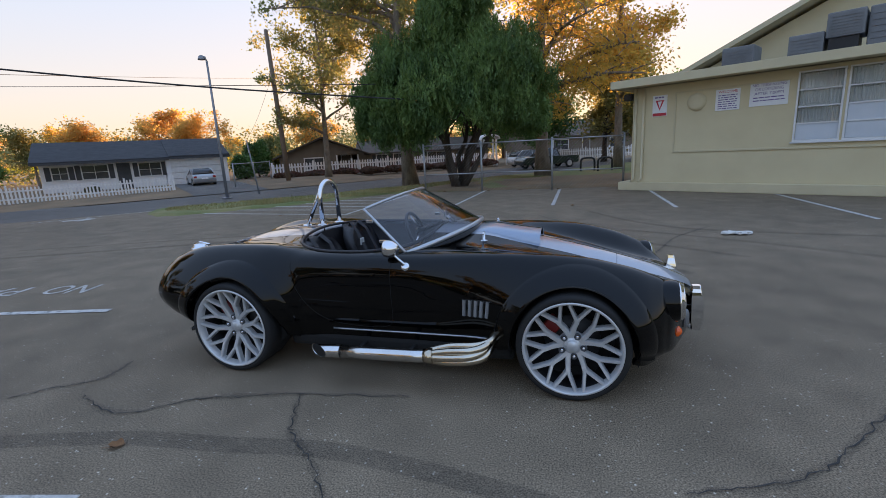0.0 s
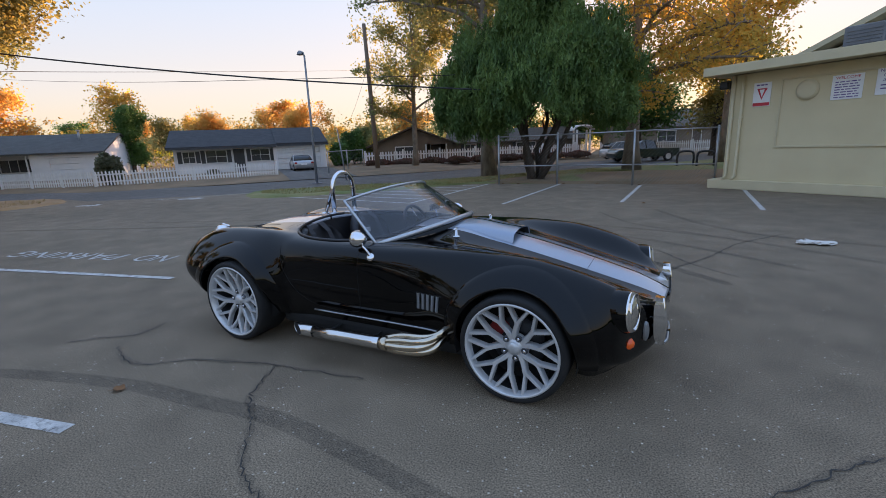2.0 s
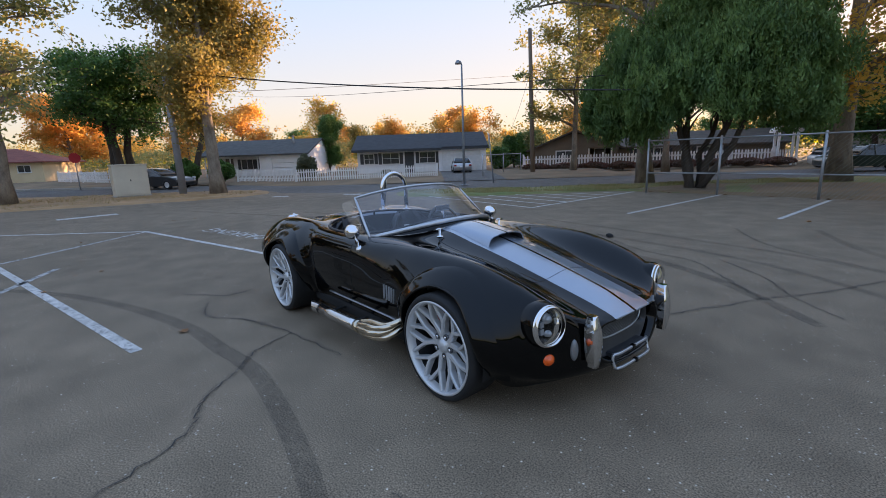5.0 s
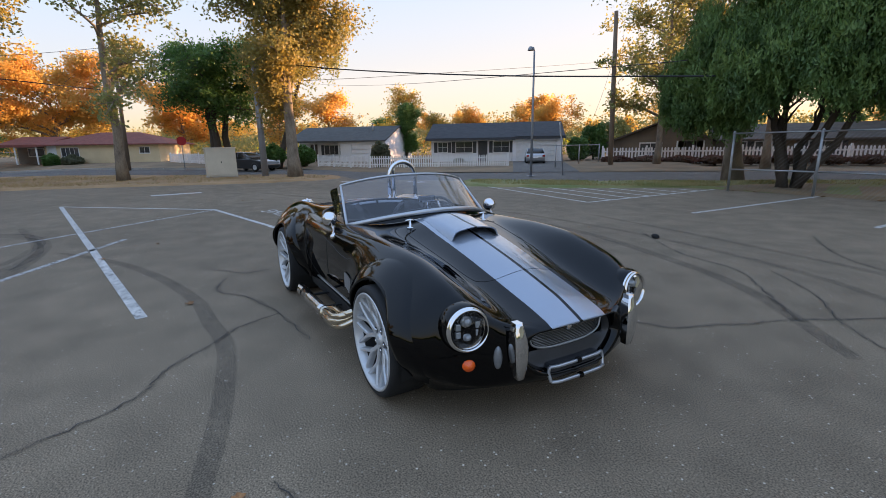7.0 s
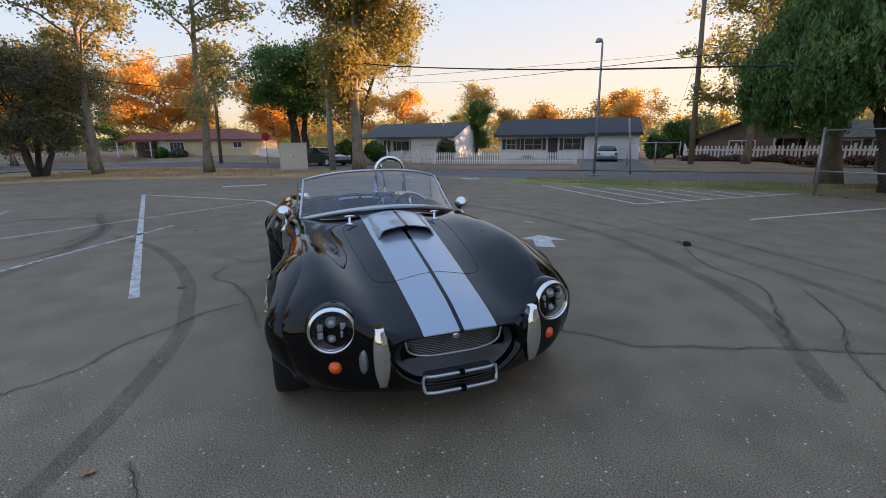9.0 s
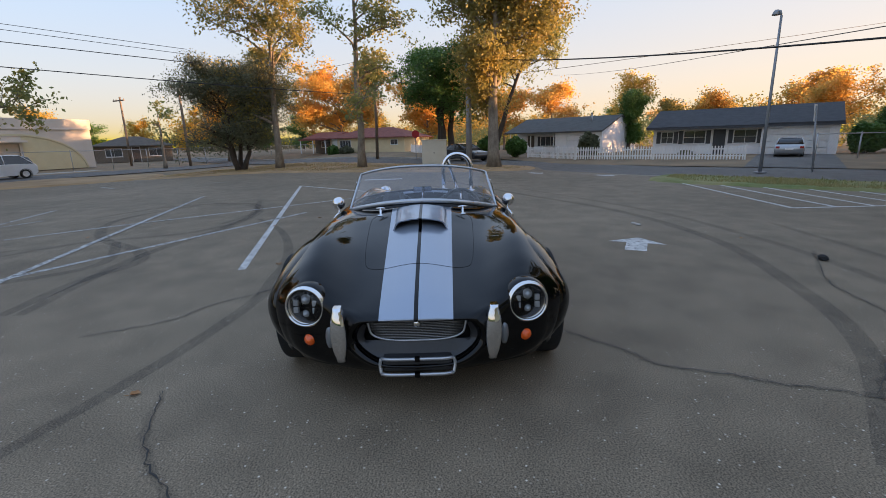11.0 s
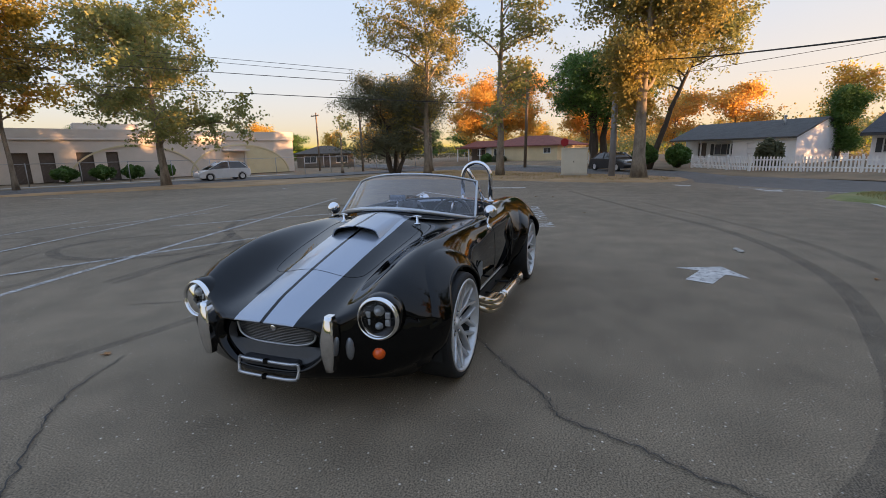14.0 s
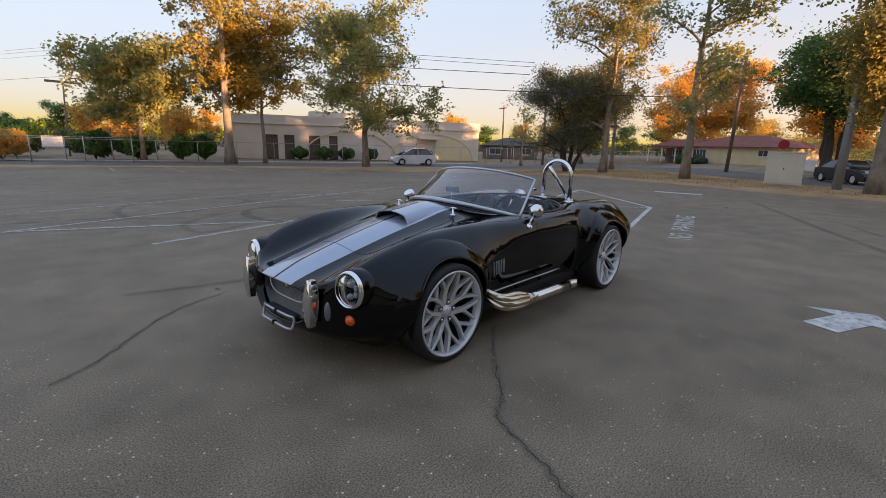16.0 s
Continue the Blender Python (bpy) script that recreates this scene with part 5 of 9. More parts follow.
    tagged(crown, kind="stuff")


juniper(-3.1, 13.6, 7)
tree("plane_tree", "tall plane tree with thinning brown and gold leaves", -5.9, 15.9, 13, 0.30, 2.4, 4.8, L_MIX, 34000, 0.11, 11, 20, 8, centre=(-0.3, 0))
tree("plane_tree", "tall plane tree with golden leaves and grey trunk", -0.3, 18.6, 13.0, 0.33, 2.3, 4.7, L_ORANGE, 33000, 0.097, 12, 22, 8, centre=(0.35, 0), flat=0.4)
tree("plane_tree", "tall thin plane tree with gold leaves behind the fence", 3.4, 23.5, 14, 0.24, 3.0, 3.0, L_ORANGE, 25600, 0.108, 13, 15, 7)
tree("plane_tree", "plane tree with dense turning leaves beside the utility box", -18.9, 3.0, 10.4, 0.30, 2.3, 2.8, L_AUTUMN, 48000, 0.101, 14, 22, 8, tight=0.42, centre=(0.1, 0.25))
tree("plane_tree", "thin-crowned plane tree on the dry verge", -21.6, -4.0, 11.2, 0.22, 2.0, 2.9, L_MIX, 8500, 0.115, 15, 15, 7, tight=0.3)
tree("plane_tree", "tall plane tree with a sunlit golden top", -25.0, -9.7, 11.5, 0.24, 1.9, 3.7, L_AUTUMN, 13500, 0.115, 16, 15, 7, tight=0.35)
tree("dusty_tree", "low dusty grey-green tree on the dry verge", -25.6, -12.4, 6.0, 0.16, 1.0, 2.7, L_DUSTY, 54400, 0.076, 17, 10, 8, M_BARK_DARK, stems=4)
tree("plane_tree", "plane tree with green and gold leaves beside the side street", -20.6, -28.2, 12.0, 0.30, 2.2, 5.8, L_MIX, 27000, 0.158, 18, 20, 8, centre=(0.05, 0.25), flat=0.4, tight=0.45)
tree("plane_tree", "large plane tree with a gold top", -13.0, -36.6, 15.5, 0.40, 3.2, 6.6, L_AUTUMN, 27000, 0.18, 19, 18, 8, tight=0.5)
tree("plane_tree", "slim plane tree with gold leaves", -16.2, -37.0, 11.0, 0.18, 3.4, 4.2, L_ORANGE, 15000, 0.173, 20, 14, 7)
tree("plane_tree", "green and gold plane tree behind the chain link fence", -9.0, -45.6, 8.5, 0.24, 2.4, 4.6, L_MIX, 27200, 0.187, 26, 15, 8, tight=0.5)
tree("orange_tree", "broad tree in orange autumn leaf behind the yellow house", -59.0, -12.5, 8.6, 0.3, 1.8, 6.2, L_RUST, 41600, 0.173, 27, 14, 7, tight=0.6)
tree("orange_tree", "tree in orange autumn leaf beyond the yellow house", -60.0, -1.0, 7.6, 0.28, 1.8, 5.0, L_RUST, 32000, 0.173, 28, 13, 7, tight=0.55)
tree("orange_tree", "large tree in orange autumn leaf near the yellow house", -55.0, -26.0, 8.4, 0.28, 1.6, 5.6, L_ORANGE, 35200, 0.173, 36, 13, 7, tight=0.55)
tree("street_tree", "leaning tree with a thin grey-green crown beside the bungalow", -30.2, 4.2, 9.6, 0.22, 4.2, 2.7, L_MIX, 10400, 0.115, 29, 13, 7, M_BARK_DARK, lean=(1.2, 3.4), tight=0.3)
tree("orange_tree", "tree in orange autumn leaf behind the bungalow", -46.0, 12.5, 6.2, 0.16, 1.6, 2.8, L_RUST, 8320, 0.144, 30, 13, 7)
tree("orange_tree", "tree in rusty autumn leaf behind the bungalow", -47.0, 7.6, 5.8, 0.16, 1.6, 2.6, L_RUST, 8320, 0.144, 31, 13, 7)
tree("orange_tree", "thin tree with orange leaves between the bungalows", -40.2, 18.8, 6.6, 0.13, 2.4, 1.9, L_ORANGE, 4800, 0.13, 32, 13, 6)
tree("orange_tree", "round tree in orange autumn leaf behind the bungalow", -35.8, 23.9, 4.5, 0.13, 1.4, 1.5, L_RUST, 8320, 0.115, 33, 13, 6)
tree("orange_tree", "small brownish tree behind the bungalow", -38.9, 22.2, 4.2, 0.13, 1.4, 1.3, L_AUTUMN, 4160, 0.115, 34, 12, 6)
tree("orange_tree", "broad tree in orange leaf behind the garage", -31.0, 30.0, 4.6, 0.16, 1.2, 2.5, L_RUST, 12800, 0.115, 35, 13, 6)
tree("green_tree", "dark green broad tree beyond the street", -32.5, 0.9, 7.9, 0.30, 3.0, 3.1, L_GREEN, 48000, 0.115, 21, 10, 8, M_BARK_DARK, stems=3, flat=0.5)
tree("evergreen_bush_tree", "dark dense green tree between two bungalows", -33.9, 15.9, 4.9, 0.16, 0.6, 0.95, L_GREEN, 32000, 0.086, 22, 15, 6, M_BARK_DARK, tight=0.3)
tree("plane_tree", "tall street tree with sparse leaves behind the pole", -14.0, 22.8, 11.5, 0.2, 2.2, 3.8, L_MIX, 21000, 0.12, 23, 17, 8, tight=0.32)
tree("plane_tree", "tall street tree with thin brown leaves", -9.4, 25.5, 12.5, 0.2, 2.8, 3.4, L_AUTUMN, 16000, 0.12, 38, 15, 8, tight=0.32)
tree("plane_tree", "street tree with sparse turning leaves near the crossing", -33.0, -12.5, 9.0, 0.18, 3.4, 2.0, L_AUTUMN, 7200, 0.122, 24, 10, 6, tight=0.3)
tree("bare_tree", "bare pollarded tree with a few leaves near the crossing", -38.8, -24.9, 5.6, 0.16, 2.6, 1.5, L_MIX, 350, 0.2, 37, 5, 3)


for k, (x, y, h, w, lf) in enumerate(((3.2, 33.0, 6.6, 3.6, L_AUTUMN), (-1.8, 37.0, 6.0, 3.4, L_GREEN), (7.6, 35.0, 4.6, 3.4, L_GREEN), (-8.5, 40.0, 6.4, 3.6, L_GREEN))):
    tree("street_tree", "dense shady tree beyond the street" if k else "brown-leaved tree beyond the street", x, y, h, 0.2, 1.0, w, lf, 22000, 0.15, 90 + k, 14, 7, M_BARK_DARK, tight=0.5)


def bush(x, y, w, h, leaf, seed, label="low dark green bush", n=5000, size=0.1):
    t = thing("bush", label, "bush", at=pose(x, y, gz(x, y)))
    rng = random.Random(seed)
    bm = bmesh.new()
    for k in range(6):
        an = rng.uniform(0, TAU)
        tube(bm, bent((0, 0, 0), (math.cos(an) * w * 0.4, math.sin(an) * w * 0.4, h * 0.7), rng, 3, 0.3), [0.03, 0.025, 0.018, 0.01], 5)
    part("stems", bm, M_BARK_DARK, t)
    g = np.random.RandomState(seed)
    d = g.normal(size=(n, 3))
    d /= np.linalg.norm(d, axis=1, keepdims=True)
    lump = 0.8 + 0.2 * np.sin(d[:, :1] * 5 + seed) * np.cos(d[:, 1:2] * 4)
    pts = d * g.uniform(0.3, 1, (n, 1)) ** 0.4 * lump * np.array([w, w, h * 0.5]) + np.array([0, 0, h * 0.52])
    me = leaves_mesh(pts[pts[:, 2] > 0.03], size, rng, 1.4, 0.0)
    me.materials.append(leaf)
    c = new("crown", me)
    c.parent = t
    tagged(c, kind="stuff")


# distant trees all round, behind the houses
rng = random.Random(77)
FAR = []
for k in range(46):
    u = -150 + k * 6.4
    FAR.append((*bend(u + rng.uniform(-2, 2), 58 + rng.uniform(-6, 14)), rng.uniform(4.2, 6.8)))
for k in range(20):
    a = radians(188 + k * 4.2)
    d = rng.uniform(85, 115)
    FAR.append((d * math.cos(a), d * math.sin(a), rng.uniform(5, 8)))
fars = []
for k, (leaf, lab) in enumerate(((L_RUST, "distant tree in orange autumn leaf"), (L_AUTUMN, "distant tree turning brown and gold"), (L_GREEN, "distant dark green tree"), (L_ORANGE, "distant tree in orange autumn leaf"))):
    fars.append(tree("distant_tree", lab, 0, 0, 10, 0.25, 1.6, 3.6, leaf, 9000, 0.21, 60 + k, 15, 6, M_BARK_DARK, tight=0.55, group="distant trees"))
for k, (x, y, h) in enumerate(FAR):
    src = fars[rng.randrange(4)]
    m = pose(x, y, gz(x, y) - 0.1, 0, 0, rng.uniform(0, 360))
    if k < 4:
        src = fars[k]
        src.matrix_basis = m @ Matrix.Diagonal((h / 10, h / 10, h / 10, 1))
        continue
    c = copy_thing(src, m)
    c.scale = (h / 10 * rng.uniform(0.9, 1.3), h / 10 * rng.uniform(0.9, 1.3), h / 10)

# ---- the roadster: front towards +x, right side towards -y ----
def paint_mat():
    """Black lacquer with two silver stripes over the top, split by a thin black gap."""
    m, n, l, p = principled("black_lacquer_silver_stripes")
    tc, sep = n.new("ShaderNodeTexCoord"), n.new("ShaderNodeSeparateXYZ")
    l.new(tc.outputs["Object"], sep.inputs[0])

    def op(kind, a, b):
        q = n.new("ShaderNodeMath")
        q.operation = kind
        for i, v in enumerate((a, b)):
            if isinstance(v, (int, float)):
                q.inputs[i].default_value = v
            elif v is not None:
                l.new(v, q.inputs[i])
        return q.outputs[0]

    ay = op("ABSOLUTE", sep.outputs[1], None)
    wide = op("SUBTRACT", 0.244, op("MULTIPLY", sep.outputs[0], 0.030))
    band = op("MULTIPLY", op("GREATER_THAN", ay, 0.011), op("LESS_THAN", ay, wide))
    band = op("MULTIPLY", band, op("GREATER_THAN", sep.outputs[2], 0.512))
    no = n.new("ShaderNodeTexNoise")
    no.inputs["Scale"].default_value = 900
    l.new(tc.outputs["Object"], no.inputs["Vector"])
    silver = n.new("ShaderNodeValToRGB")
    silver.color_ramp.elements[0].color, silver.color_ramp.elements[1].color = (0.25, 0.29, 0.36, 1), (0.38, 0.43, 0.51, 1)
    l.new(no.outputs[0], silver.inputs[0])
    mx = n.new("ShaderNodeMix")
    mx.data_type = "RGBA"
    mx.inputs["A"].default_value = (0.001, 0.001, 0.0013, 1)
    l.new(band, mx.inputs["Factor"])
    l.new(silver.outputs[0], mx.inputs["B"])
    l.new(mx.outputs["Result"], p.inputs["Base Color"])
    l.new(op("MULTIPLY", band, 0.55), p.inputs["Metallic"])
    l.new(op("ADD", op("MULTIPLY", band, 0.28), 0.04), p.inputs["Roughness"])
    l.new(op("MULTIPLY", band, 0.5), p.inputs["Specular IOR Level"])
    p.inputs["Coat Weight"].default_value, p.inputs["Coat Roughness"].default_value = 1.0, 0.012
    p.inputs["Coat IOR"].default_value = 1.38
    # orange-peel in the lacquer, dust
    wav, b = n.new("ShaderNodeTexNoise"), n.new("ShaderNodeBump")
    wav.inputs["Scale"].default_value = 7
    l.new(tc.outputs["Object"], wav.inputs["Vector"])
    b.inputs["Strength"].default_value, b.inputs["Distance"].default_value = 0.06, 0.01
    l.new(wav.outputs[0], b.inputs["Height"])
    l.new(b.outputs[0], p.inputs["Coat Normal"])
    return m


M_LACQUER = paint_mat()
M_BLACKPAINT = mat("plain_black_lacquer", (0.001, 0.001, 0.0012), (0.0016, 0.0016, 0.002), rough=0.2, scale=3, fine=90, bump=0.0, coat=1.0, spec=0.0)
M_BLACKPAINT.node_tree.nodes["Principled BSDF"].inputs["Coat IOR"].default_value = 1.38
M_CHROME = mat("chrome", (0.80, 0.80, 0.81), (0.72, 0.72, 0.73), rough=0.07, metal=1.0, scale=8, fine=90, bump=0.0)
M_STEEL = mat("brushed_steel", (0.74, 0.73, 0.72), (0.64, 0.62, 0.60), rough=0.16, metal=1.0, scale=4, fine=70, bump=0.03)
M_HEATED = mat("heat_tinted_steel", (0.66, 0.60, 0.50), (0.56, 0.48, 0.37), rough=0.16, metal=1.0, scale=6, fine=70, bump=0.03)
M_BARREL = mat("dark_wheel_barrel", (0.035, 0.037, 0.042), (0.02, 0.02, 0.023), rough=0.55, metal=0.2, scale=8, fine=90, bump=0.02)
M_DARKRIM = mat("shaded_wheel_paint", (0.12, 0.125, 0.14), (0.09, 0.095, 0.1), rough=0.4, metal=0.4, scale=8, fine=90, bump=0.02)
M_RIM = mat("silver_wheel_paint", (0.62, 0.63, 0.64), (0.54, 0.55, 0.56), rough=0.32, metal=0.4, scale=8, fine=90, bump=0.02)
M_TYRE = mat("tyre_black", (0.008, 0.008, 0.009), (0.014, 0.014, 0.014), rough=0.78, scale=9, fine=120, bump=0.2)
M_LEATHER = mat("black_leather", (0.016, 0.015, 0.017), (0.025, 0.023, 0.025), rough=0.45, scale=6, fine=160, bump=0.3)
M_DARK = mat("dark_underside", (0.006, 0.006, 0.006), (0.01, 0.01, 0.01), rough=0.8, scale=5, fine=40, bump=0.1)
M_SATIN = mat("satin_dark_duct", (0.035, 0.036, 0.04), (0.026, 0.027, 0.03), rough=0.38, scale=6, fine=80, bump=0.03)
M_SILVERTRIM = mat("satin_silver_trim", (0.52, 0.54, 0.57), (0.45, 0.47, 0.5), rough=0.3, metal=0.7, scale=6, fine=80, bump=0.02)
M_DUCTGREY = mat("duct_grey", (0.26, 0.27, 0.28), (0.2, 0.21, 0.22), rough=0.4, metal=0.5, scale=6, fine=80, bump=0.02)
M_AMBER = mat("amber_lens", (0.95, 0.13, 0.01), (0.8, 0.09, 0.008), rough=0.25, scale=30, fine=160, bump=0.3, coat=0.6)
M_LENS = glass_mat("lamp_glass", (0.92, 0.92, 0.93), 0.0, 1.25)
M_LAMPBLACK = mat("lamp_black", (0.01, 0.01, 0.011), (0.014, 0.014, 0.015), rough=0.25, scale=6, fine=60, bump=0.0)
M_LED = mat("lamp_projector_glass", (0.40, 0.42, 0.43), (0.28, 0.30, 0.31), rough=0.08, metal=0.35, scale=20, fine=90, bump=0.0)
M_SCREEN = glass_mat("windscreen_glass", (0.84, 0.84, 0.89), 0.0, 1.75)
M_WING = glass_mat("clear_side_screen", (0.86, 0.87, 0.90), 0.0, 1.14)
M_GRILLE = mat("grille_mesh_metal", (0.30, 0.30, 0.30), (0.2, 0.2, 0.2), rough=0.35, metal=0.9, scale=8, fine=90, bump=0.1)
M_GUM = mat("dusty_gauge_white", (0.6, 0.6, 0.58), (0.5, 0.5, 0.48), rough=0.4, scale=8, fine=60, bump=0.0)
M_BELT = mat("harness_webbing", (0.05, 0.05, 0.055), (0.03, 0.03, 0.033), rough=0.8, scale=8, fine=200, bump=0.3)
M_REDCAL = mat("red_brake_caliper", (0.30, 0.02, 0.02), (0.22, 0.015, 0.015), rough=0.4, scale=6, fine=60, bump=0.02)

car = thing("roadster", "black open two-seat roadster with two silver stripes and side pipes", "car")

# station s: bottom edge, low side, widest, wing crest, valley (y, z each), centre z, how far the station bends back at the sides
BODY = [
    (-1.815, 0.04, 0.47, 0.16, 0.49, 0.22, 0.57, 0.18, 0.63, 0.09, 0.645, 0.65, 0.04),
    (-1.79, 0.30, 0.40, 0.48, 0.44, 0.55, 0.57, 0.46, 0.69, 0.20, 0.70, 0.71, 0.10),
    (-1.71, 0.52, 0.34, 0.70, 0.40, 0.75, 0.56, 0.60, 0.745, 0.30, 0.745, 0.755, 0.13),
    (-1.60, 0.66, 0.29, 0.80, 0.40, 0.85, 0.56, 0.66, 0.79, 0.36, 0.785, 0.80, 0.11),
    (-1.42, 0.74, 0.25, 0.88, 0.40, 0.90, 0.58, 0.675, 0.84, 0.42, 0.82, 0.84, 0.05),
    (-1.14, 0.78, 0.25, 0.895, 0.40, 0.915, 0.58, 0.67, 0.85, 0.45, 0.84, 0.868, 0.0),
    (-0.88, 0.77, 0.24, 0.87, 0.40, 0.885, 0.58, 0.675, 0.838, 0.50, 0.848, 0.878, 0.0),
    (-0.74, 0.75, 0.24, 0.815, 0.39, 0.835, 0.57, 0.70, 0.815, 0.51, 0.846, 0.876, 0.0),
    (-0.63, 0.735, 0.24, 0.778, 0.38, 0.793, 0.56, 0.735, 0.79, 0.52, 0.845, 0.875, 0.0),
    (-0.20, 0.72, 0.24, 0.775, 0.38, 0.79, 0.56, 0.745, 0.785, 0.52, 0.84, 0.87, 0.0),
    (0.20, 0.72, 0.24, 0.77, 0.38, 0.785, 0.56, 0.735, 0.785, 0.46, 0.84, 0.90, 0.0),
    (0.50, 0.72, 0.24, 0.77, 0.38, 0.79, 0.56, 0.70, 0.80, 0.42, 0.825, 0.90, 0.0),
    (0.80, 0.74, 0.24, 0.82, 0.38, 0.835, 0.56, 0.67, 0.815, 0.40, 0.775, 0.838, 0.0),
    (1.14, 0.74, 0.24, 0.86, 0.40, 0.875, 0.56, 0.635, 0.805, 0.36, 0.71, 0.762, 0.0),
    (1.42, 0.72, 0.20, 0.845, 0.36, 0.86, 0.52, 0.61, 0.75, 0.34, 0.64, 0.69, 0.0),
    (1.60, 0.66, 0.17, 0.79, 0.32, 0.81, 0.50, 0.60, 0.695, 0.33, 0.595, 0.638, 0.03),
    (1.72, 0.46, 0.18, 0.70, 0.28, 0.735, 0.46, 0.585, 0.645, 0.33, 0.565, 0.60, 0.07),
    (1.80, 0.20, 0.19, 0.58, 0.26, 0.65, 0.43, 0.55, 0.585, 0.32, 0.545, 0.565, 0.11),
    (1.85, 0.0, 0.21, 0.40, 0.265, 0.49, 0.41, 0.42, 0.525, 0.26, 0.53, 0.542, 0.14),
    (1.88, 0.0, 0.25, 0.26, 0.275, 0.375, 0.39, 0.32, 0.495, 0.19, 0.518, 0.526, 0.14),
]


def hermite(xs, ys, x):
    """Smooth curve through the table, with gentle slopes."""
    k = min(max(int(np.searchsorted(xs, x)) - 1, 0), len(xs) - 2)
    h = xs[k + 1] - xs[k]

    def slope(i):
        if i == 0:
            return (ys[1] - ys[0]) / (xs[1] - xs[0])
        if i == len(xs) - 1:
            return (ys[-1] - ys[-2]) / (xs[-1] - xs[-2])
        a, b = (ys[i] - ys[i - 1]) / (xs[i] - xs[i - 1]), (ys[i + 1] - ys[i]) / (xs[i + 1] - xs[i])
        wa, wb = xs[i + 1] - xs[i], xs[i] - xs[i - 1]
        m = (a * wa + b * wb) / (wa + wb)
        return 0.0 if a * b <= 0 else max(min(m, 3 * min(abs(a), abs(b))), -3 * min(abs(a), abs(b)))

    t = (x - xs[k]) / h
    return (2 * t ** 3 - 3 * t * t + 1) * ys[k] + (t ** 3 - 2 * t * t + t) * h * slope(k) + (-2 * t ** 3 + 3 * t * t) * ys[k + 1] + (t ** 3 - t * t) * h * slope(k + 1)


BT = np.array(BODY)


def station(s, k_half=60):
    """Half of a section, from the bottom edge to the middle: points (y, z) and the bend."""
    v = [hermite(BT[:, 0], BT[:, c], s) for c in range(1, 13)]
    c = [Vector((v[0], v[1])), Vector((v[2], v[3])), Vector((v[4], v[5])), Vector((v[6], v[7])), Vector((v[8], v[9])), Vector((0, v[10]))]
    c = [c[0] + (c[0] - c[1]) * 0.3] + c + [Vector((-v[8], v[9]))]
    out = []
    per = k_half // 5
    for i in range(1, 6):
        p0, p1, p2, p3 = c[i - 1], c[i], c[i + 1], c[i + 2]
        d0, d1, d2 = max((p1 - p0).length, 1e-4) ** 0.5, max((p2 - p1).length, 1e-4) ** 0.5, max((p3 - p2).length, 1e-4) ** 0.5
        m1 = ((p1 - p0) / d0 - (p2 - p0) / (d0 + d1) + (p2 - p1) / d1) * d1
        m2 = ((p2 - p1) / d1 - (p3 - p1) / (d1 + d2) + (p3 - p2) / d2) * d1
        for q in range(per):
            t = q / per
            out.append((2 * t ** 3 - 3 * t * t + 1) * p1 + (t ** 3 - 2 * t * t + t) * m1 + (-2 * t ** 3 + 3 * t * t) * p2 + (t ** 3 - t * t) * m2)
    out.append(c[6])
    return out, v[11]


AXLES = [(1.143, 0.322, 0.352), (-1.143, 0.322, 0.355)]     # x, z, arch radius
COCK = (-0.35, 0.52, 0.655)                                   # cockpit: middle x, half length, half width


def trim(bm, inside, onto):
    """Cuts away what lies inside (negative): vertices next to the outline move onto it, so that the edge runs clean."""
    val = {v: inside(v.co) for v in bm.verts}
    for _ in range(3):
        near = {}
        for e in bm.edges:
            a, b = e.verts
            if val[a] * val[b] < 0:
                v = a if abs(val[a]) < abs(val[b]) else b
                near[v] = True
        for v in near:
            v.co = onto(v.co)
            val[v] = 0.0
    gone = [f for f in bm.faces if sum(val[v] for v in f.verts) < -1e-6 or (all(abs(val[v]) < 1e-9 for v in f.verts) and inside(f.calc_center_median()) < 0)]
    bmesh.ops.delete(bm, geom=gone, context="FACES")


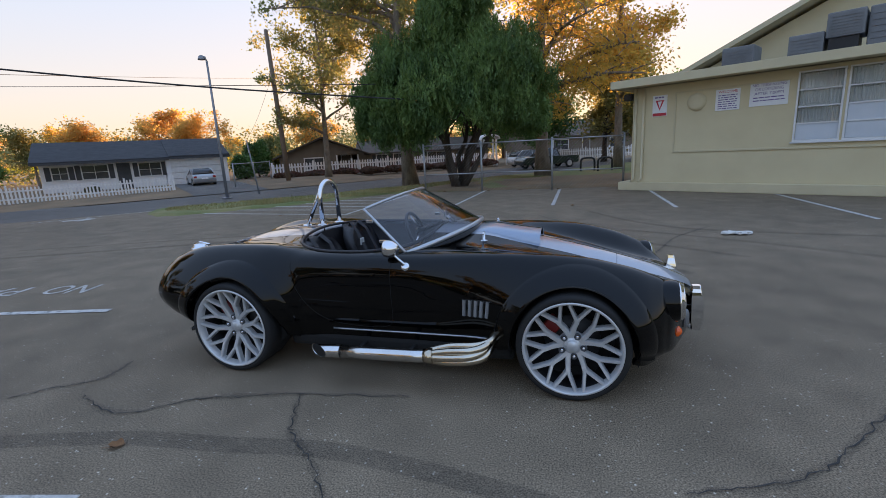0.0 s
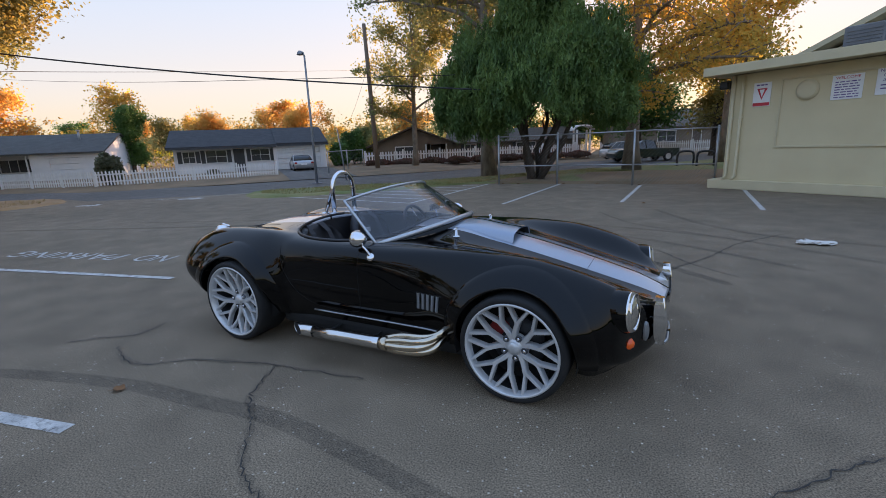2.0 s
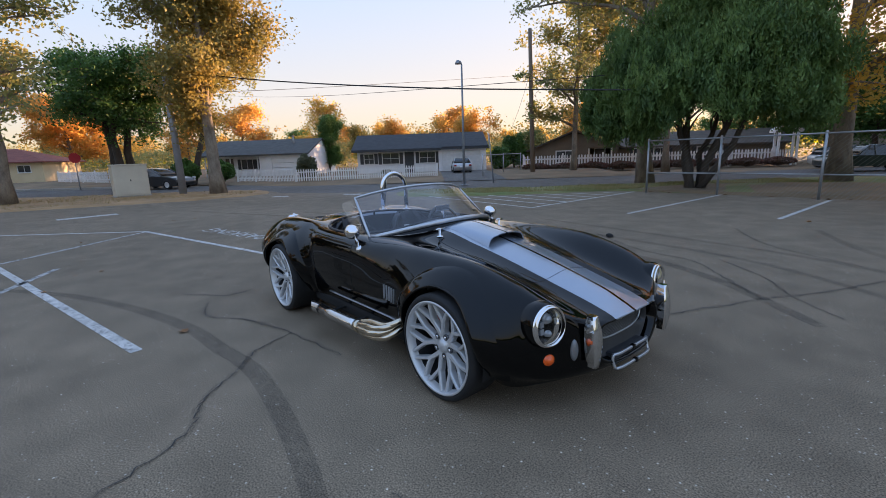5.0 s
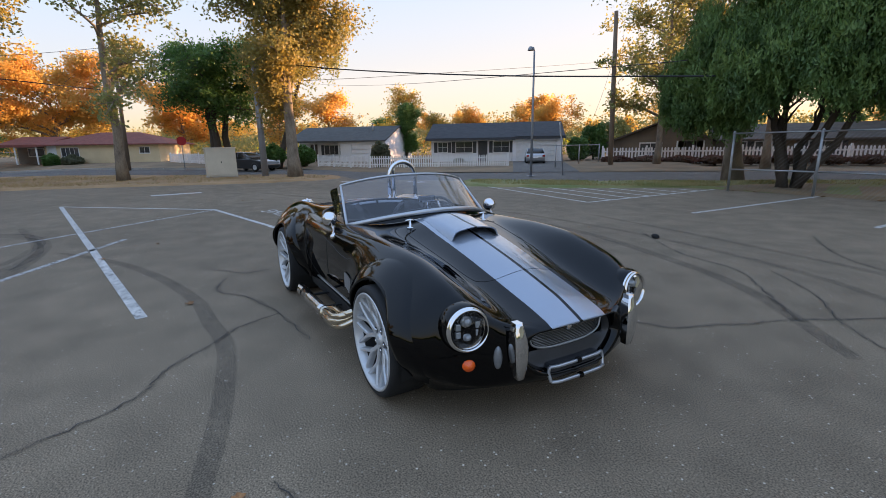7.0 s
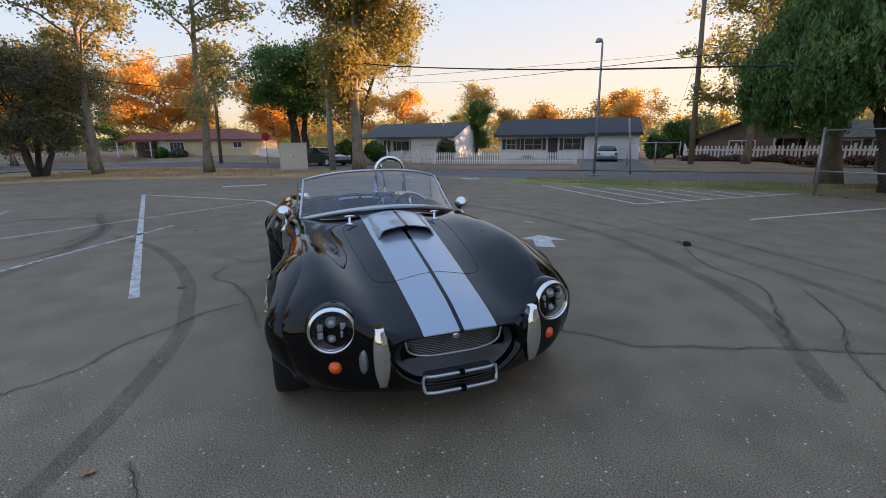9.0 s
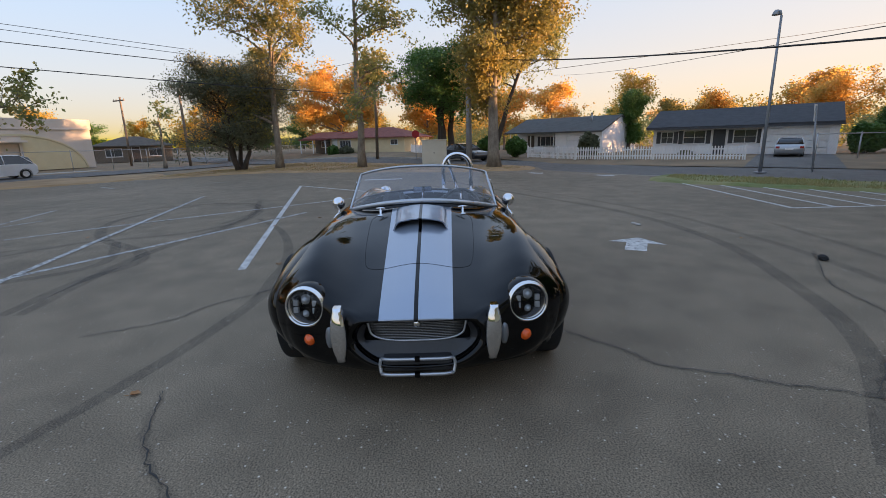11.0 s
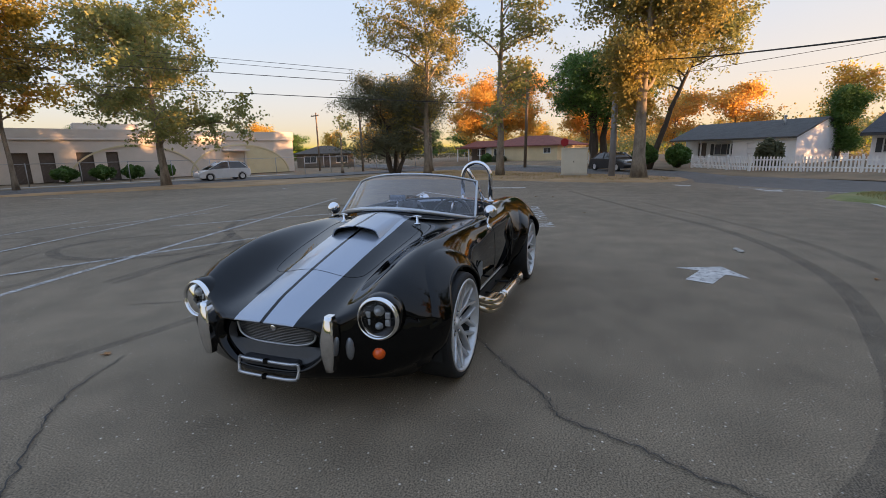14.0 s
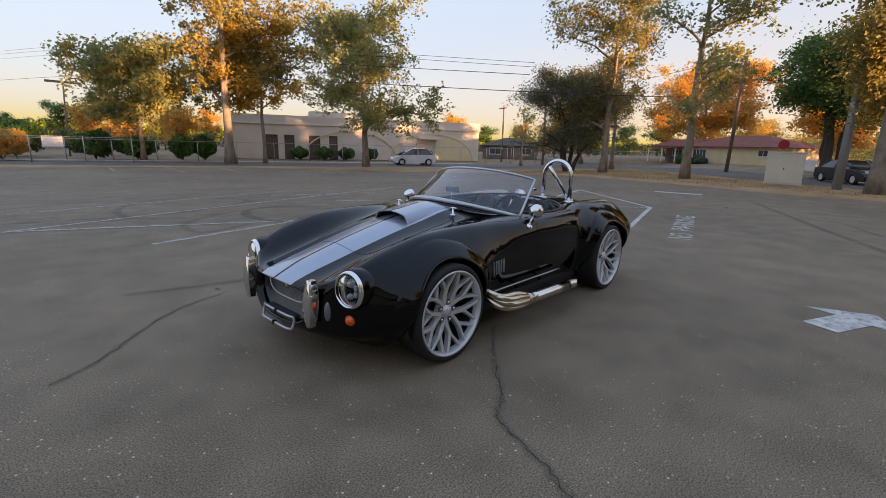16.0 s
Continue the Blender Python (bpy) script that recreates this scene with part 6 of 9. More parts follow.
def build_body(whole=False):
    S = list(np.arange(-1.815, 1.70, 0.0125)) + list(np.arange(1.70, 1.8801, 0.009))
    rows = []
    for s in S:
        half, bend = station(s)
        pts = [(s - bend * (p.x / 0.7) ** 2, p.x, p.y) for p in half]
        rows.append(pts)
    # the mouth: the rim turns inwards
    last = rows[-1]
    for inset, back in ((0.97, 0.012), (0.90, 0.006), (0.84, -0.03), (0.82, -0.12)):
        cz = 0.39
        rows.append([(x + back, y * inset, cz + (z - cz) * inset) for x, y, z in last])
    bm = bmesh.new()
    grid = []
    for pts in rows:
        right = [(x, -y, z) for x, y, z in pts]
        left = [(x, y, z) for x, y, z in pts[-2::-1]]
        line = []
        for x, y, z in right + left:
            line.append(bm.verts.new((x, y, z)))
        grid.append(line)
    for a, b in zip(grid, grid[1:]):
        for i in range(len(a) - 1):
            bm.faces.new((a[i], b[i], b[i + 1], a[i + 1]))
    if whole:
        return bm
    bmesh.ops.triangulate(bm, faces=bm.faces)
    for ax, az, R in AXLES:
        R = R + 0.012
        trim(bm, lambda p: math.hypot(p.x - ax, p.z - az) - R if abs(p.y) > 0.45 and p.z < 0.80 else 1.0,
             lambda p: Vector((ax + (p.x - ax) * R / math.hypot(p.x - ax, p.z - az), p.y, az + (p.z - az) * R / math.hypot(p.x - ax, p.z - az))))
    cx, ca, cb = COCK

    def q_of(p):
        return (abs((p.x - cx) / ca) ** 2.6 + abs(p.y / cb) ** 2.6) ** (1 / 2.6)

    trim(bm, lambda p: (q_of(p) - 1) * 0.6 if p.z > 0.66 else 1.0, lambda p: Vector((cx + (p.x - cx) / q_of(p), p.y / q_of(p), p.z)))
    bmesh.ops.remove_doubles(bm, verts=bm.verts, dist=0.0012)
    loose = [v for v in bm.verts if not v.link_faces]
    bmesh.ops.delete(bm, geom=loose, context="VERTS")
    bmesh.ops.recalc_face_normals(bm, faces=bm.faces)
    # turned-in edges
    edges = [e for e in bm.edges if e.is_boundary]
    r = bmesh.ops.extrude_edge_only(bm, edges=edges)
    for v in [g for g in r["geom"] if isinstance(g, bmesh.types.BMVert)]:
        x, y, z = v.co
        if z > 0.66:
            v.co.z -= 0.035
            v.co.y *= 0.985
        elif any(math.hypot(x - ax, z - az) < R + 0.03 for ax, az, R in AXLES) and abs(y) > 0.5:
            v.co.y -= math.copysign(0.06, y)
        elif x < 1.6:
            v.co.y -= math.copysign(0.03, y) if abs(y) > 0.05 else 0
    bmesh.ops.recalc_face_normals(bm, faces=bm.faces)
    for f in bm.faces:
        f.smooth = True
    return bm


from mathutils.bvhtree import BVHTree

bm = build_body(True)
SMOOTH = BVHTree.FromBMesh(bm)
bm.free()
bm = build_body()
body = part("body", bm, M_LACQUER, car, "black lacquered body with silver stripes")
if body.data.polygons:
    body.data.calc_loop_triangles()
BV = [v.co.copy() for v in body.data.vertices]
BQ = [tuple(p.vertices) for p in body.data.polygons]
TREE = BVHTree.FromPolygons(BV, BQ)


def on_top(x, y, lift=0.0):
    hit = TREE.ray_cast(Vector((x, y, 2.0)), Vector((0, 0, -1)))
    return hit[0] + hit[1].normalized() * lift * (1 if hit[1].z > 0 else -1) if hit[0] else Vector((x, y, 0.8))


def on_side(x, z, side, lift=0.0):
    hit = TREE.ray_cast(Vector((x, side * 2.0, z)), Vector((0, -side, 0)))
    if not hit[0]:
        return Vector((x, side * 0.8, z))
    return hit[0] + hit[1].normalized() * lift * (1 if hit[1].y * side > 0 else -1)


def ribbon(bm, pts, nrm, w, mi=0):
    """A thin flat line lying on a surface: points with their normals."""
    prev = None
    for i, p in enumerate(pts):
        d = (pts[min(i + 1, len(pts) - 1)] - pts[max(i - 1, 0)]).normalized()
        a = d.cross(nrm[i]).normalized() * w / 2
        cur = (bm.verts.new(p + a), bm.verts.new(p - a))
        if prev:
            bm.faces.new((prev[0], cur[0], cur[1], prev[1]))
        prev = cur


def shut_line(pts, mode, side=1):
    """A panel gap: a dark thread laid on the body through (x, y) or (x, z) points."""
    path = smooth_path([(p[0], p[1], 0) for p in pts], 10)
    got = [on_top(p.x, p.y, 0.0006) if mode == "top" else on_side(p.x, p.y, side, 0.0006) for p in path]
    bm = bmesh.new()
    tube(bm, got, 0.0014, 4, caps=False)
    part("panel_gap", bm, M_DARK, car)


def flare(ax, az, R, side):
    """A rounded lip round a wheel arch, growing out of the wing."""
    bm = bmesh.new()
    n, steps = 72, ((0.105, 0.0005), (0.098, 0.007), (0.088, 0.014), (0.07, 0.019), (0.045, 0.024), (0.02, 0.029), (0.004, 0.031), (0.0, 0.026), (0.003, 0.0), (0.01, -0.05))
    prev = None
    for k in range(n + 1):
        t = radians(-11 + 202 * k / n)
        row = []
        ends = min(1.0, min(k, n - k) / 5)
        for dr, dy in steps:
            r = R + dr
            x, z = ax + r * math.cos(t), az + r * math.sin(t)
            hit = SMOOTH.ray_cast(Vector((x, side * 2, max(z, 0.26))), Vector((0, -side, 0)))[0]
            yy = abs(hit.y) if hit else 0.8
            row.append(bm.verts.new((x, side * (yy + dy * (0.4 + 0.6 * ends)), z)))
        if prev:
            for i in range(len(steps) - 1):
                bm.faces.new((prev[i], row[i], row[i + 1], prev[i + 1])).smooth = True
        prev = row
    bmesh.ops.recalc_face_normals(bm, faces=bm.faces)
    part("arch_flare", bm, M_BLACKPAINT, car, "black flared wheel arch lip")


for ax, az, R in AXLES:
    for sd_ in (-1, 1):
        flare(ax, az, R, sd_)

# bonnet, boot and door gaps
shut_line([(0.52, 0.30), (0.62, 0.37), (0.9, 0.365), (1.3, 0.33), (1.40, 0.27), (1.43, 0.1), (1.43, -0.1), (1.40, -0.27), (1.3, -0.33), (0.9, -0.365), (0.62, -0.37), (0.52, -0.30)], "top")
for sd_ in (-1, 1):
    shut_line([(0.03, 0.775), (0.03, 0.6), (0.03, 0.42), (-0.02, 0.355), (-0.2, 0.345), (-0.42, 0.375), (-0.56, 0.46), (-0.66, 0.6), (-0.71, 0.77)], "side", sd_)
shut_line([(-1.12, 0.36), (-1.4, 0.36), (-1.62, 0.30), (-1.70, 0.15), (-1.71, 0), (-1.70, -0.15), (-1.62, -0.30), (-1.4, -0.36), (-1.12, -0.36)], "top")

# floor pan and inner arches, dark
bm = bmesh.new()
box(bm, -1.6, 1.62, -0.50, 0.55, 0.17, 0.25, bevel=0.03)
box(bm, -0.78, 0.80, -0.735, 0.735, 0.16, 0.26, bevel=0.03)
part("floor_pan", bm, M_DARK, car)
for ax, az, R in AXLES:
    for sd_ in (-1, 1):
        bm = bmesh.new()
        prev = None
        for k in range(21):
            t = math.pi * (-0.08 + 1.16 * k / 20)
            cur = [bm.verts.new((ax + (R + 0.012) * math.cos(t), sd_ * yy, az + (R + 0.012) * math.sin(t))) for yy in (0.84, 0.50)]
            if prev:
                bm.faces.new((prev[0], cur[0], cur[1], prev[1]))
            prev = cur
        ring = [(ax + (R + 0.012) * math.cos(math.pi * k / 14), sd_ * 0.50, az + (R + 0.012) * math.sin(math.pi * k / 14)) for k in range(15)]
        bm.faces.new([bm.verts.new(p) for p in ring] + [])
        part("wheel_arch_liner", bm, M_DARK, car)

# ---- wheels ----
def wheel(ax, az, side, width, hub_y, turn):
    w = part("wheel", bmesh.new(), M_RIM, car)
    w.matrix_basis = Matrix.Translation((ax, side * hub_y, az)) @ (Matrix.Rotation(radians(90), 4, "Z") if side > 0 else Matrix.Rotation(radians(-90), 4, "Z")) @ Matrix.Rotation(turn, 4, "X")
    # local x points outwards
    o = 0.035
    bm = bmesh.new()
    lathe(bm, [(0.272, o - 0.01), (0.283, o + 0.004), (0.298, o + 0.007), (0.313, o - 0.001), (0.3195, o - 0.014), (0.3215, o - 0.034), (0.3215, o - width * 0.5), (0.3205, o - width + 0.045), (0.312, o - width + 0.015), (0.29, o - width), (0.270, o - width + 0.01)], Matrix(), 72)
    tyre = part("tyre", bm, M_TYRE, w, "black low-profile tyre")
    bm = bmesh.new()
    for k in range(60):                                       # tread blocks
        t = TAU * k / 60
        for row in range(4):
            xx = o - 0.05 - (width - 0.1) * (row + 0.5) / 4
            m = Matrix.Rotation(t + (row % 2) * 0.05, 4, "X") @ Matrix.Translation((xx, 0, 0.3222))
            hw = (width - 0.1) / 8 - 0.006
            q = [m @ Vector(p) for p in ((-hw, -0.0135, 0), (hw, -0.0105, 0), (hw, 0.0135, 0), (-hw, 0.0105, 0))]
            bm.faces.new([bm.verts.new(p) for p in q])
    part("tread", bm, M_TYRE, w)
    bm = bmesh.new()
    lathe(bm, [(0.2575, o - 0.045), (0.262, o - 0.03), (0.266, o + 0.002), (0.272, o + 0.009), (0.280, o + 0.008), (0.283, o - 0.002), (0.276, o - 0.012)], Matrix(), 72)
    part("rim", bm, M_RIM, w, "silver painted rim")
    bm = bmesh.new()
    lathe(bm, [(0.2575, o - 0.045), (0.250, o - 0.11), (0.246, o - width + 0.02), (0.268, o - width + 0.004)], Matrix(), 48)
    part("rim_barrel", bm, M_BARREL, w, "dark inner barrel of the wheel")
    bm = bmesh.new()
    for k in range(10):                                       # stems that part into two curved arms
        lean_ = radians(3.5) * (1 if k % 2 else -1)           # pairs of stems close round a nut
        for e in (-1, 1):
            line = [(0.050, lean_ * 2.8, 0.004, -0.022), (0.085, lean_ * 2.0, 0.004, -0.015), (0.125, lean_ * 0.6, 0.0032, -0.008), (0.148, 0.0, 0.0036, -0.002), (0.168, radians(2.6) * e, 0, 0.002),
                    (0.192, radians(6.2) * e, 0, 0.009), (0.230, radians(10.4) * e, 0, 0.019), (0.268, radians(13.4) * e, 0, 0.027)]
            pts = [Vector((hx_, r_ * math.sin(a_ + TAU * k / 10) + e * off_ * math.cos(TAU * k / 10), r_ * math.cos(a_ + TAU * k / 10) - e * off_ * math.sin(TAU * k / 10))) for r_, a_, off_, hx_ in line]
            pts = smooth_path(pts, 3)
            prev = None
            for i, p in enumerate(pts):
                f = i / (len(pts) - 1)
                d = (pts[min(i + 1, len(pts) - 1)] - pts[max(i - 1, 0)]).normalized()
                sd2 = Vector((1, 0, 0)).cross(d).normalized()
                ww = 0.0122 - 0.0026 * f
                cur = [bm.verts.new(p + sd2 * q_ * ww + Vector((-dep, 0, 0))) for q_, dep in ((-1.15, 0.040), (-1.0, 0.009), (-0.62, 0.0), (0.62, 0.0), (1.0, 0.009), (1.15, 0.040))]
                if prev:
                    for j in range(6):
                        bm.faces.new((prev[j], prev[(j + 1) % 6], cur[(j + 1) % 6], cur[j]))
                else:
                    bm.faces.new(cur)
                prev = cur
            bm.faces.new(prev[::-1])
    bmesh.ops.recalc_face_normals(bm, faces=bm.faces)
    part("spokes", bm, M_RIM, w, "silver forked mesh spokes")
    bm = bmesh.new()
    lathe(bm, [(0.0, -0.006), (0.031, -0.006), (0.034, -0.012), (0.040, -0.022), (0.070, -0.026), (0.078, -0.034), (0.082, -0.06)], Matrix(), 30)
    part("hub", bm, M_RIM, w)
    for k in range(5):
        t = -TAU * (k + 0.25) / 5
        at_nut = Matrix.Translation((-0.0155, -0.064 * math.sin(t), 0.064 * math.cos(t)))
        bm = bmesh.new()
        lathe(bm, [(0.0, -0.008), (0.0145, -0.0075), (0.0155, -0.003), (0.019, -0.002), (0.0205, -0.012)], at_nut, 16)
        part("nut_pocket", bm, [M_DARKRIM], w)
        bm = bmesh.new()
        lathe(bm, [(0.0, 0.004), (0.008, 0.003), (0.0095, -0.002), (0.0095, -0.03)], at_nut, 8)
        part("wheel_nut", bm, M_CHROME, w)
    bm = bmesh.new()
    lathe(bm, [(0.06, -0.10), (0.16, -0.10), (0.162, -0.112), (0.16, -0.125), (0.06, -0.125)], Matrix(), 36)
    part("brake_disc", bm, M_BARREL, w)
    bm = bmesh.new()
    box(bm, -0.14, -0.085, -0.05, 0.05, 0.10, 0.19, m=Matrix.Rotation(0.9 - turn, 4, "X"), bevel=0.012)
    part("brake_caliper", bm, M_REDCAL, w)
    bm = bmesh.new()
    lathe(bm, [(0.0, -0.17), (0.2, -0.17), (0.252, -0.15)], Matrix(), 30)
    part("dust_shield", bm, M_DARK, w)


for side in (-1, 1):
    wheel(1.143, 0.322, side, 0.255, 0.83, 0.15 * side)
    wheel(-1.143, 0.322, side, 0.295, 0.868, 0.5)

# ---- side pipes ----
for side in (-1, 1):
    sp = part("side_pipe", bmesh.new(), M_STEEL, car)
    bm = bmesh.new()
    tube(bm, [(0.30, side * 0.895, 0.232), (0.2, side * 0.90, 0.228), (-0.1, side * 0.905, 0.222), (-0.30, side * 0.905, 0.22)], 0.042, 20)
    part("muffler", bm, M_STEEL, sp, "polished steel muffler tube")
    bm = bmesh.new()
    ends = tube(bm, [(-0.295, side * 0.905, 0.22), (-0.36, side * 0.907, 0.2185), (-0.44, side * 0.910, 0.2165)], [0.0435, 0.043, 0.042], 20, caps=False)
    for v in ends[-1]:                                        # cut slantwise, the mouth turned outwards
        v.co.x += (side * v.co.y - 0.910) * 1.8 - 0.02
    rim_at = [v.co.copy() for v in ends[-1]]
    part("tail_pipe", bm, M_STEEL, sp, "polished slash-cut tail pipe")
    # dark face across the mouth, painted in for the shade inside the pipe
    bm = bmesh.new()
    mid = sum(rim_at, Vector()) / len(rim_at)
    bm.faces.new([bm.verts.new(mid + (p - mid) * 0.94 + Vector((0.004, 0, 0))) for p in rim_at])
    part("pipe_mouth_shade", bm, M_DARK, sp)
    for k, (dz, dy, dx) in enumerate(((0.045, -0.03, 0.0), (0.03, 0.015, -0.015), (-0.005, 0.03, -0.03), (-0.04, 0.012, -0.02))):
        bm = bmesh.new()
        y0 = side * (0.895 + dy)
        p = smooth_path([(0.29, side * (0.895 + dy * 0.55), 0.232 + dz * 0.5), (0.42, y0, 0.245 + dz), (0.58 + dx, y0, 0.262 + dz), (0.665 + dx, side * (0.862 + dy * 0.5), 0.285 + dz), (0.70 + dx, side * 0.77, 0.325 + dz * 0.8), (0.70 + dx, side * 0.68, 0.335 + dz * 0.8)], 6)
        tube(bm, p, 0.0225, 14)
        part("exhaust_header", bm, M_HEATED, sp, "heat-tinted exhaust header tube")
    bm = bmesh.new()
    tube(bm, [(0.325, side * 0.895, 0.234), (0.27, side * 0.897, 0.231)], [0.05, 0.044], 20)
    part("collector", bm, M_HEATED, sp)
    for x in (-0.2, 0.15):
        bm = bmesh.new()
        box(bm, x - 0.012, x + 0.012, min(side * 0.72, side * 0.88), max(side * 0.72, side * 0.88), 0.21, 0.225)
        part("bracket", bm, M_DARK, sp)
    bm = bmesh.new()                                          # bright strip standing in for the highlight along the dark sill
    tube(bm, [on_side(x, 0.315, side, 0.004) for x in np.linspace(-0.42, 0.66, 14)], 0.006, 6)
    part("sill_highlight", bm, M_SILVERTRIM, car)

# ---- lamps, bumpers, mouth ----
for side in (-1, 1):
    hm = Matrix.Translation((1.728, side * 0.588, 0.545)) @ Matrix.Rotation(side * radians(7), 4, "Z") @ Matrix.Rotation(radians(-4), 4, "Y")
    lamp = part("headlamp", bmesh.new(), M_CHROME, car)
    bm = bmesh.new()
    lathe(bm, [(0.105, -0.10), (0.112, -0.02), (0.112, 0.0), (0.109, 0.014), (0.106, 0.012), (0.103, 0.026), (0.098, 0.028), (0.095, 0.014)], hm, 48)
    part("lamp_ring", bm, M_CHROME, lamp, "chrome headlamp ring")
    bm = bmesh.new()
    lathe(bm, [(0.113, 0.002), (0.120, -0.012), (0.124, -0.05), (0.122, -0.14), (0.10, -0.30)], hm, 48)
    part("lamp_pod", bm, M_BLACKPAINT, lamp)
    bm = bmesh.new()
    lathe(bm, [(0.0, -0.02), (0.06, -0.015), (0.091, 0.012)], hm, 40)
    part("lamp_bowl", bm, M_LAMPBLACK, lamp)
    bm = bmesh.new()
    for yy, zz, rr in ((0, 0.036, 0.026), (0, -0.040, 0.020)):
        lathe(bm, [(0.0, 0.020), (rr * 0.5, 0.017), (rr * 0.85, 0.006), (rr, -0.006), (rr * 1.1, -0.006), (rr * 1.1, -0.02)], hm @ Matrix.Translation((0.0, yy, zz)), 20)
    for yy in (-0.052, 0.052):
        for zz in (-0.019, 0.019):
            box(bm, -0.01, 0.012, yy - 0.013, yy + 0.013, zz - 0.016, zz + 0.016, m=hm, bevel=0.004)
    part("projector_lens", bm, M_LED, lamp, "clear projector lenses")
    bm = bmesh.new()
    lathe(bm, [(0.0, 0.040), (0.04, 0.036), (0.075, 0.026), (0.093, 0.014)], hm, 40)
    g = part("lamp_glass", bm, M_LENS, lamp)
    g.visible_shadow = False
    im = Matrix.Translation((1.700, side * 0.575, 0.357)) @ Matrix.Rotation(side * radians(10), 4, "Z")
    ind = part("turn_signal", bmesh.new(), M_AMBER, car)
    bm = bmesh.new()
    lathe(bm, [(0.0, 0.058), (0.015, 0.055), (0.031, 0.040), (0.037, 0.020), (0.038, 0.006)], im, 24)
    part("lens", bm, M_AMBER, ind, "amber dome lens")
    bm = bmesh.new()
    lathe(bm, [(0.038, 0.008), (0.044, 0.006), (0.047, -0.004), (0.047, -0.04)], im, 24)
    part("bezel", bm, M_CHROME, ind)
    # upright bumper blade on two studs
    bl = part("bumper_blade", bmesh.new(), M_CHROME, car)
    bm = bmesh.new()
    prev = None
    n = 14
    for k in range(n + 1):
        t = k / n
        z = 0.300 + 0.285 * t
        xf = 1.885 + 0.018 * math.sin(math.pi * t) - 0.012 * t
        hw = 0.039 * (math.sin(math.pi * min(max(t, 0.05), 0.95)) ** 0.35)
        dp = 0.062 * (math.sin(math.pi * min(max(t, 0.06), 0.94)) ** 0.3)
        y = side * (0.385 + 0.008 * t)
        ring = [(xf, y - hw, z), (xf + 0.008, y - hw * 0.72, z), (xf + 0.008, y + hw * 0.72, z), (xf, y + hw, z), (xf - dp, y + hw * 0.9, z), (xf - dp, y - hw * 0.9, z)]
        cur = [bm.verts.new(p) for p in ring]
        if prev:
            for i in range(6):
                bm.faces.new((prev[i], prev[(i + 1) % 6], cur[(i + 1) % 6], cur[i])).smooth = i in (0, 1, 2)
        else:
            bm.faces.new(cur[::-1])
        prev = cur
    bm.faces.new(prev)
    part("blade", bm, M_CHROME, bl, "chrome upright bumper blade")
    for z in (0.405, 0.455):
        bm = bmesh.new()
        tube(bm, [(1.86, side * 0.388, z), (1.70, side * 0.395, z)], 0.009, 10)
        tube(bm, [(1.81, side * 0.39, z), (1.795, side * 0.392, z)], 0.02, 12)
        part("stud", bm, M_CHROME, bl)
    # oval duct cover beside the mouth
    bm = bmesh.new()
    p0 = TREE.ray_cast(Vector((2.4, side * 0.46, 0.395)), Vector((-1, 0, 0)))[0]
    mm = Matrix.Translation(p0 + Vector((0.004, 0, 0))) @ Matrix.Rotation(side * radians(38), 4, "Z")
    rings = lathe(bm, [(0.0, 0.012), (0.016, 0.010), (0.021, 0.004), (0.023, -0.02)], mm, 24)
    for r in rings:
        for v in r:
            v.co.z = 0.395 + (v.co.z - 0.395) * 2.7
    part("duct_cover", bm, M_DUCTGREY, car, "oval grey duct cover")

bm = bmesh.new()                                              # mouth backing and grille slats
box(bm, 1.70, 1.71, -0.34, 0.34, 0.26, 0.53)
part("mouth_backing", bm, M_DARK, car)
gr = part("grille", bmesh.new(), M_GRILLE, car, "silver slatted grille in the mouth")
for k in range(14):
    z = 0.375 + 0.118 * k / 13
    hwid = 0.200 + 0.088 * k / 13
    bm = bmesh.new()
    pts = [(1.800 - 0.22 * (y * y), y, z) for y in np.linspace(-hwid, hwid, 9)]
    tube(bm, pts, 0.0032, 5)
    part("slat", bm, M_GRILLE, gr)
bm = bmesh.new()
for y in np.linspace(-0.28, 0.28, 39):
    tube(bm, [(1.796 - 0.22 * y * y, y, 0.376 + max(0, abs(y) - 0.2) * 1.3), (1.796 - 0.22 * y * y, y, 0.492)], 0.0022, 4)
tagged(part("mesh_wires", bm, M_GRILLE, gr), kind="stuff")
bm = bmesh.new()
fr = [(1.803 - 0.22 * y * y, y, z) for y, z in [((0.250 + 0.045 * math.sin(t)) * math.copysign(abs(math.cos(t)) ** 0.5, math.cos(t)), 0.434 + 0.064 * math.copysign(abs(math.sin(t)) ** 0.5, math.sin(t))) for t in np.linspace(0, TAU, 61)]]
tube(bm, fr, 0.006, 6, caps=False)
part("grille_frame", bm, M_SILVERTRIM, gr)
bm = bmesh.new()
lathe(bm, [(0.0, 0.006), (0.016, 0.005), (0.022, 0.0), (0.022, -0.006)], Matrix.Translation((1.81, 0.0, 0.463)), 5)
part("ornament", bm, M_CHROME, gr, "small chrome ornament")
bm = bmesh.new()                                              # satin duct from the mouth's rim back to the grille
half_, bend_ = station(1.88)
rim_ = [(1.872 - bend_ * (p.x / 0.7) ** 2, p.x * 0.93, 0.39 + (p.y - 0.39) * 0.93) for p in half_]
rim_ = [(x, -y, z) for x, y, z in rim_] + [(x, y, z) for x, y, z in rim_[-2::-1]]
rim_ = [q for q in rim_ if q[2] < 0.47]
prev = None
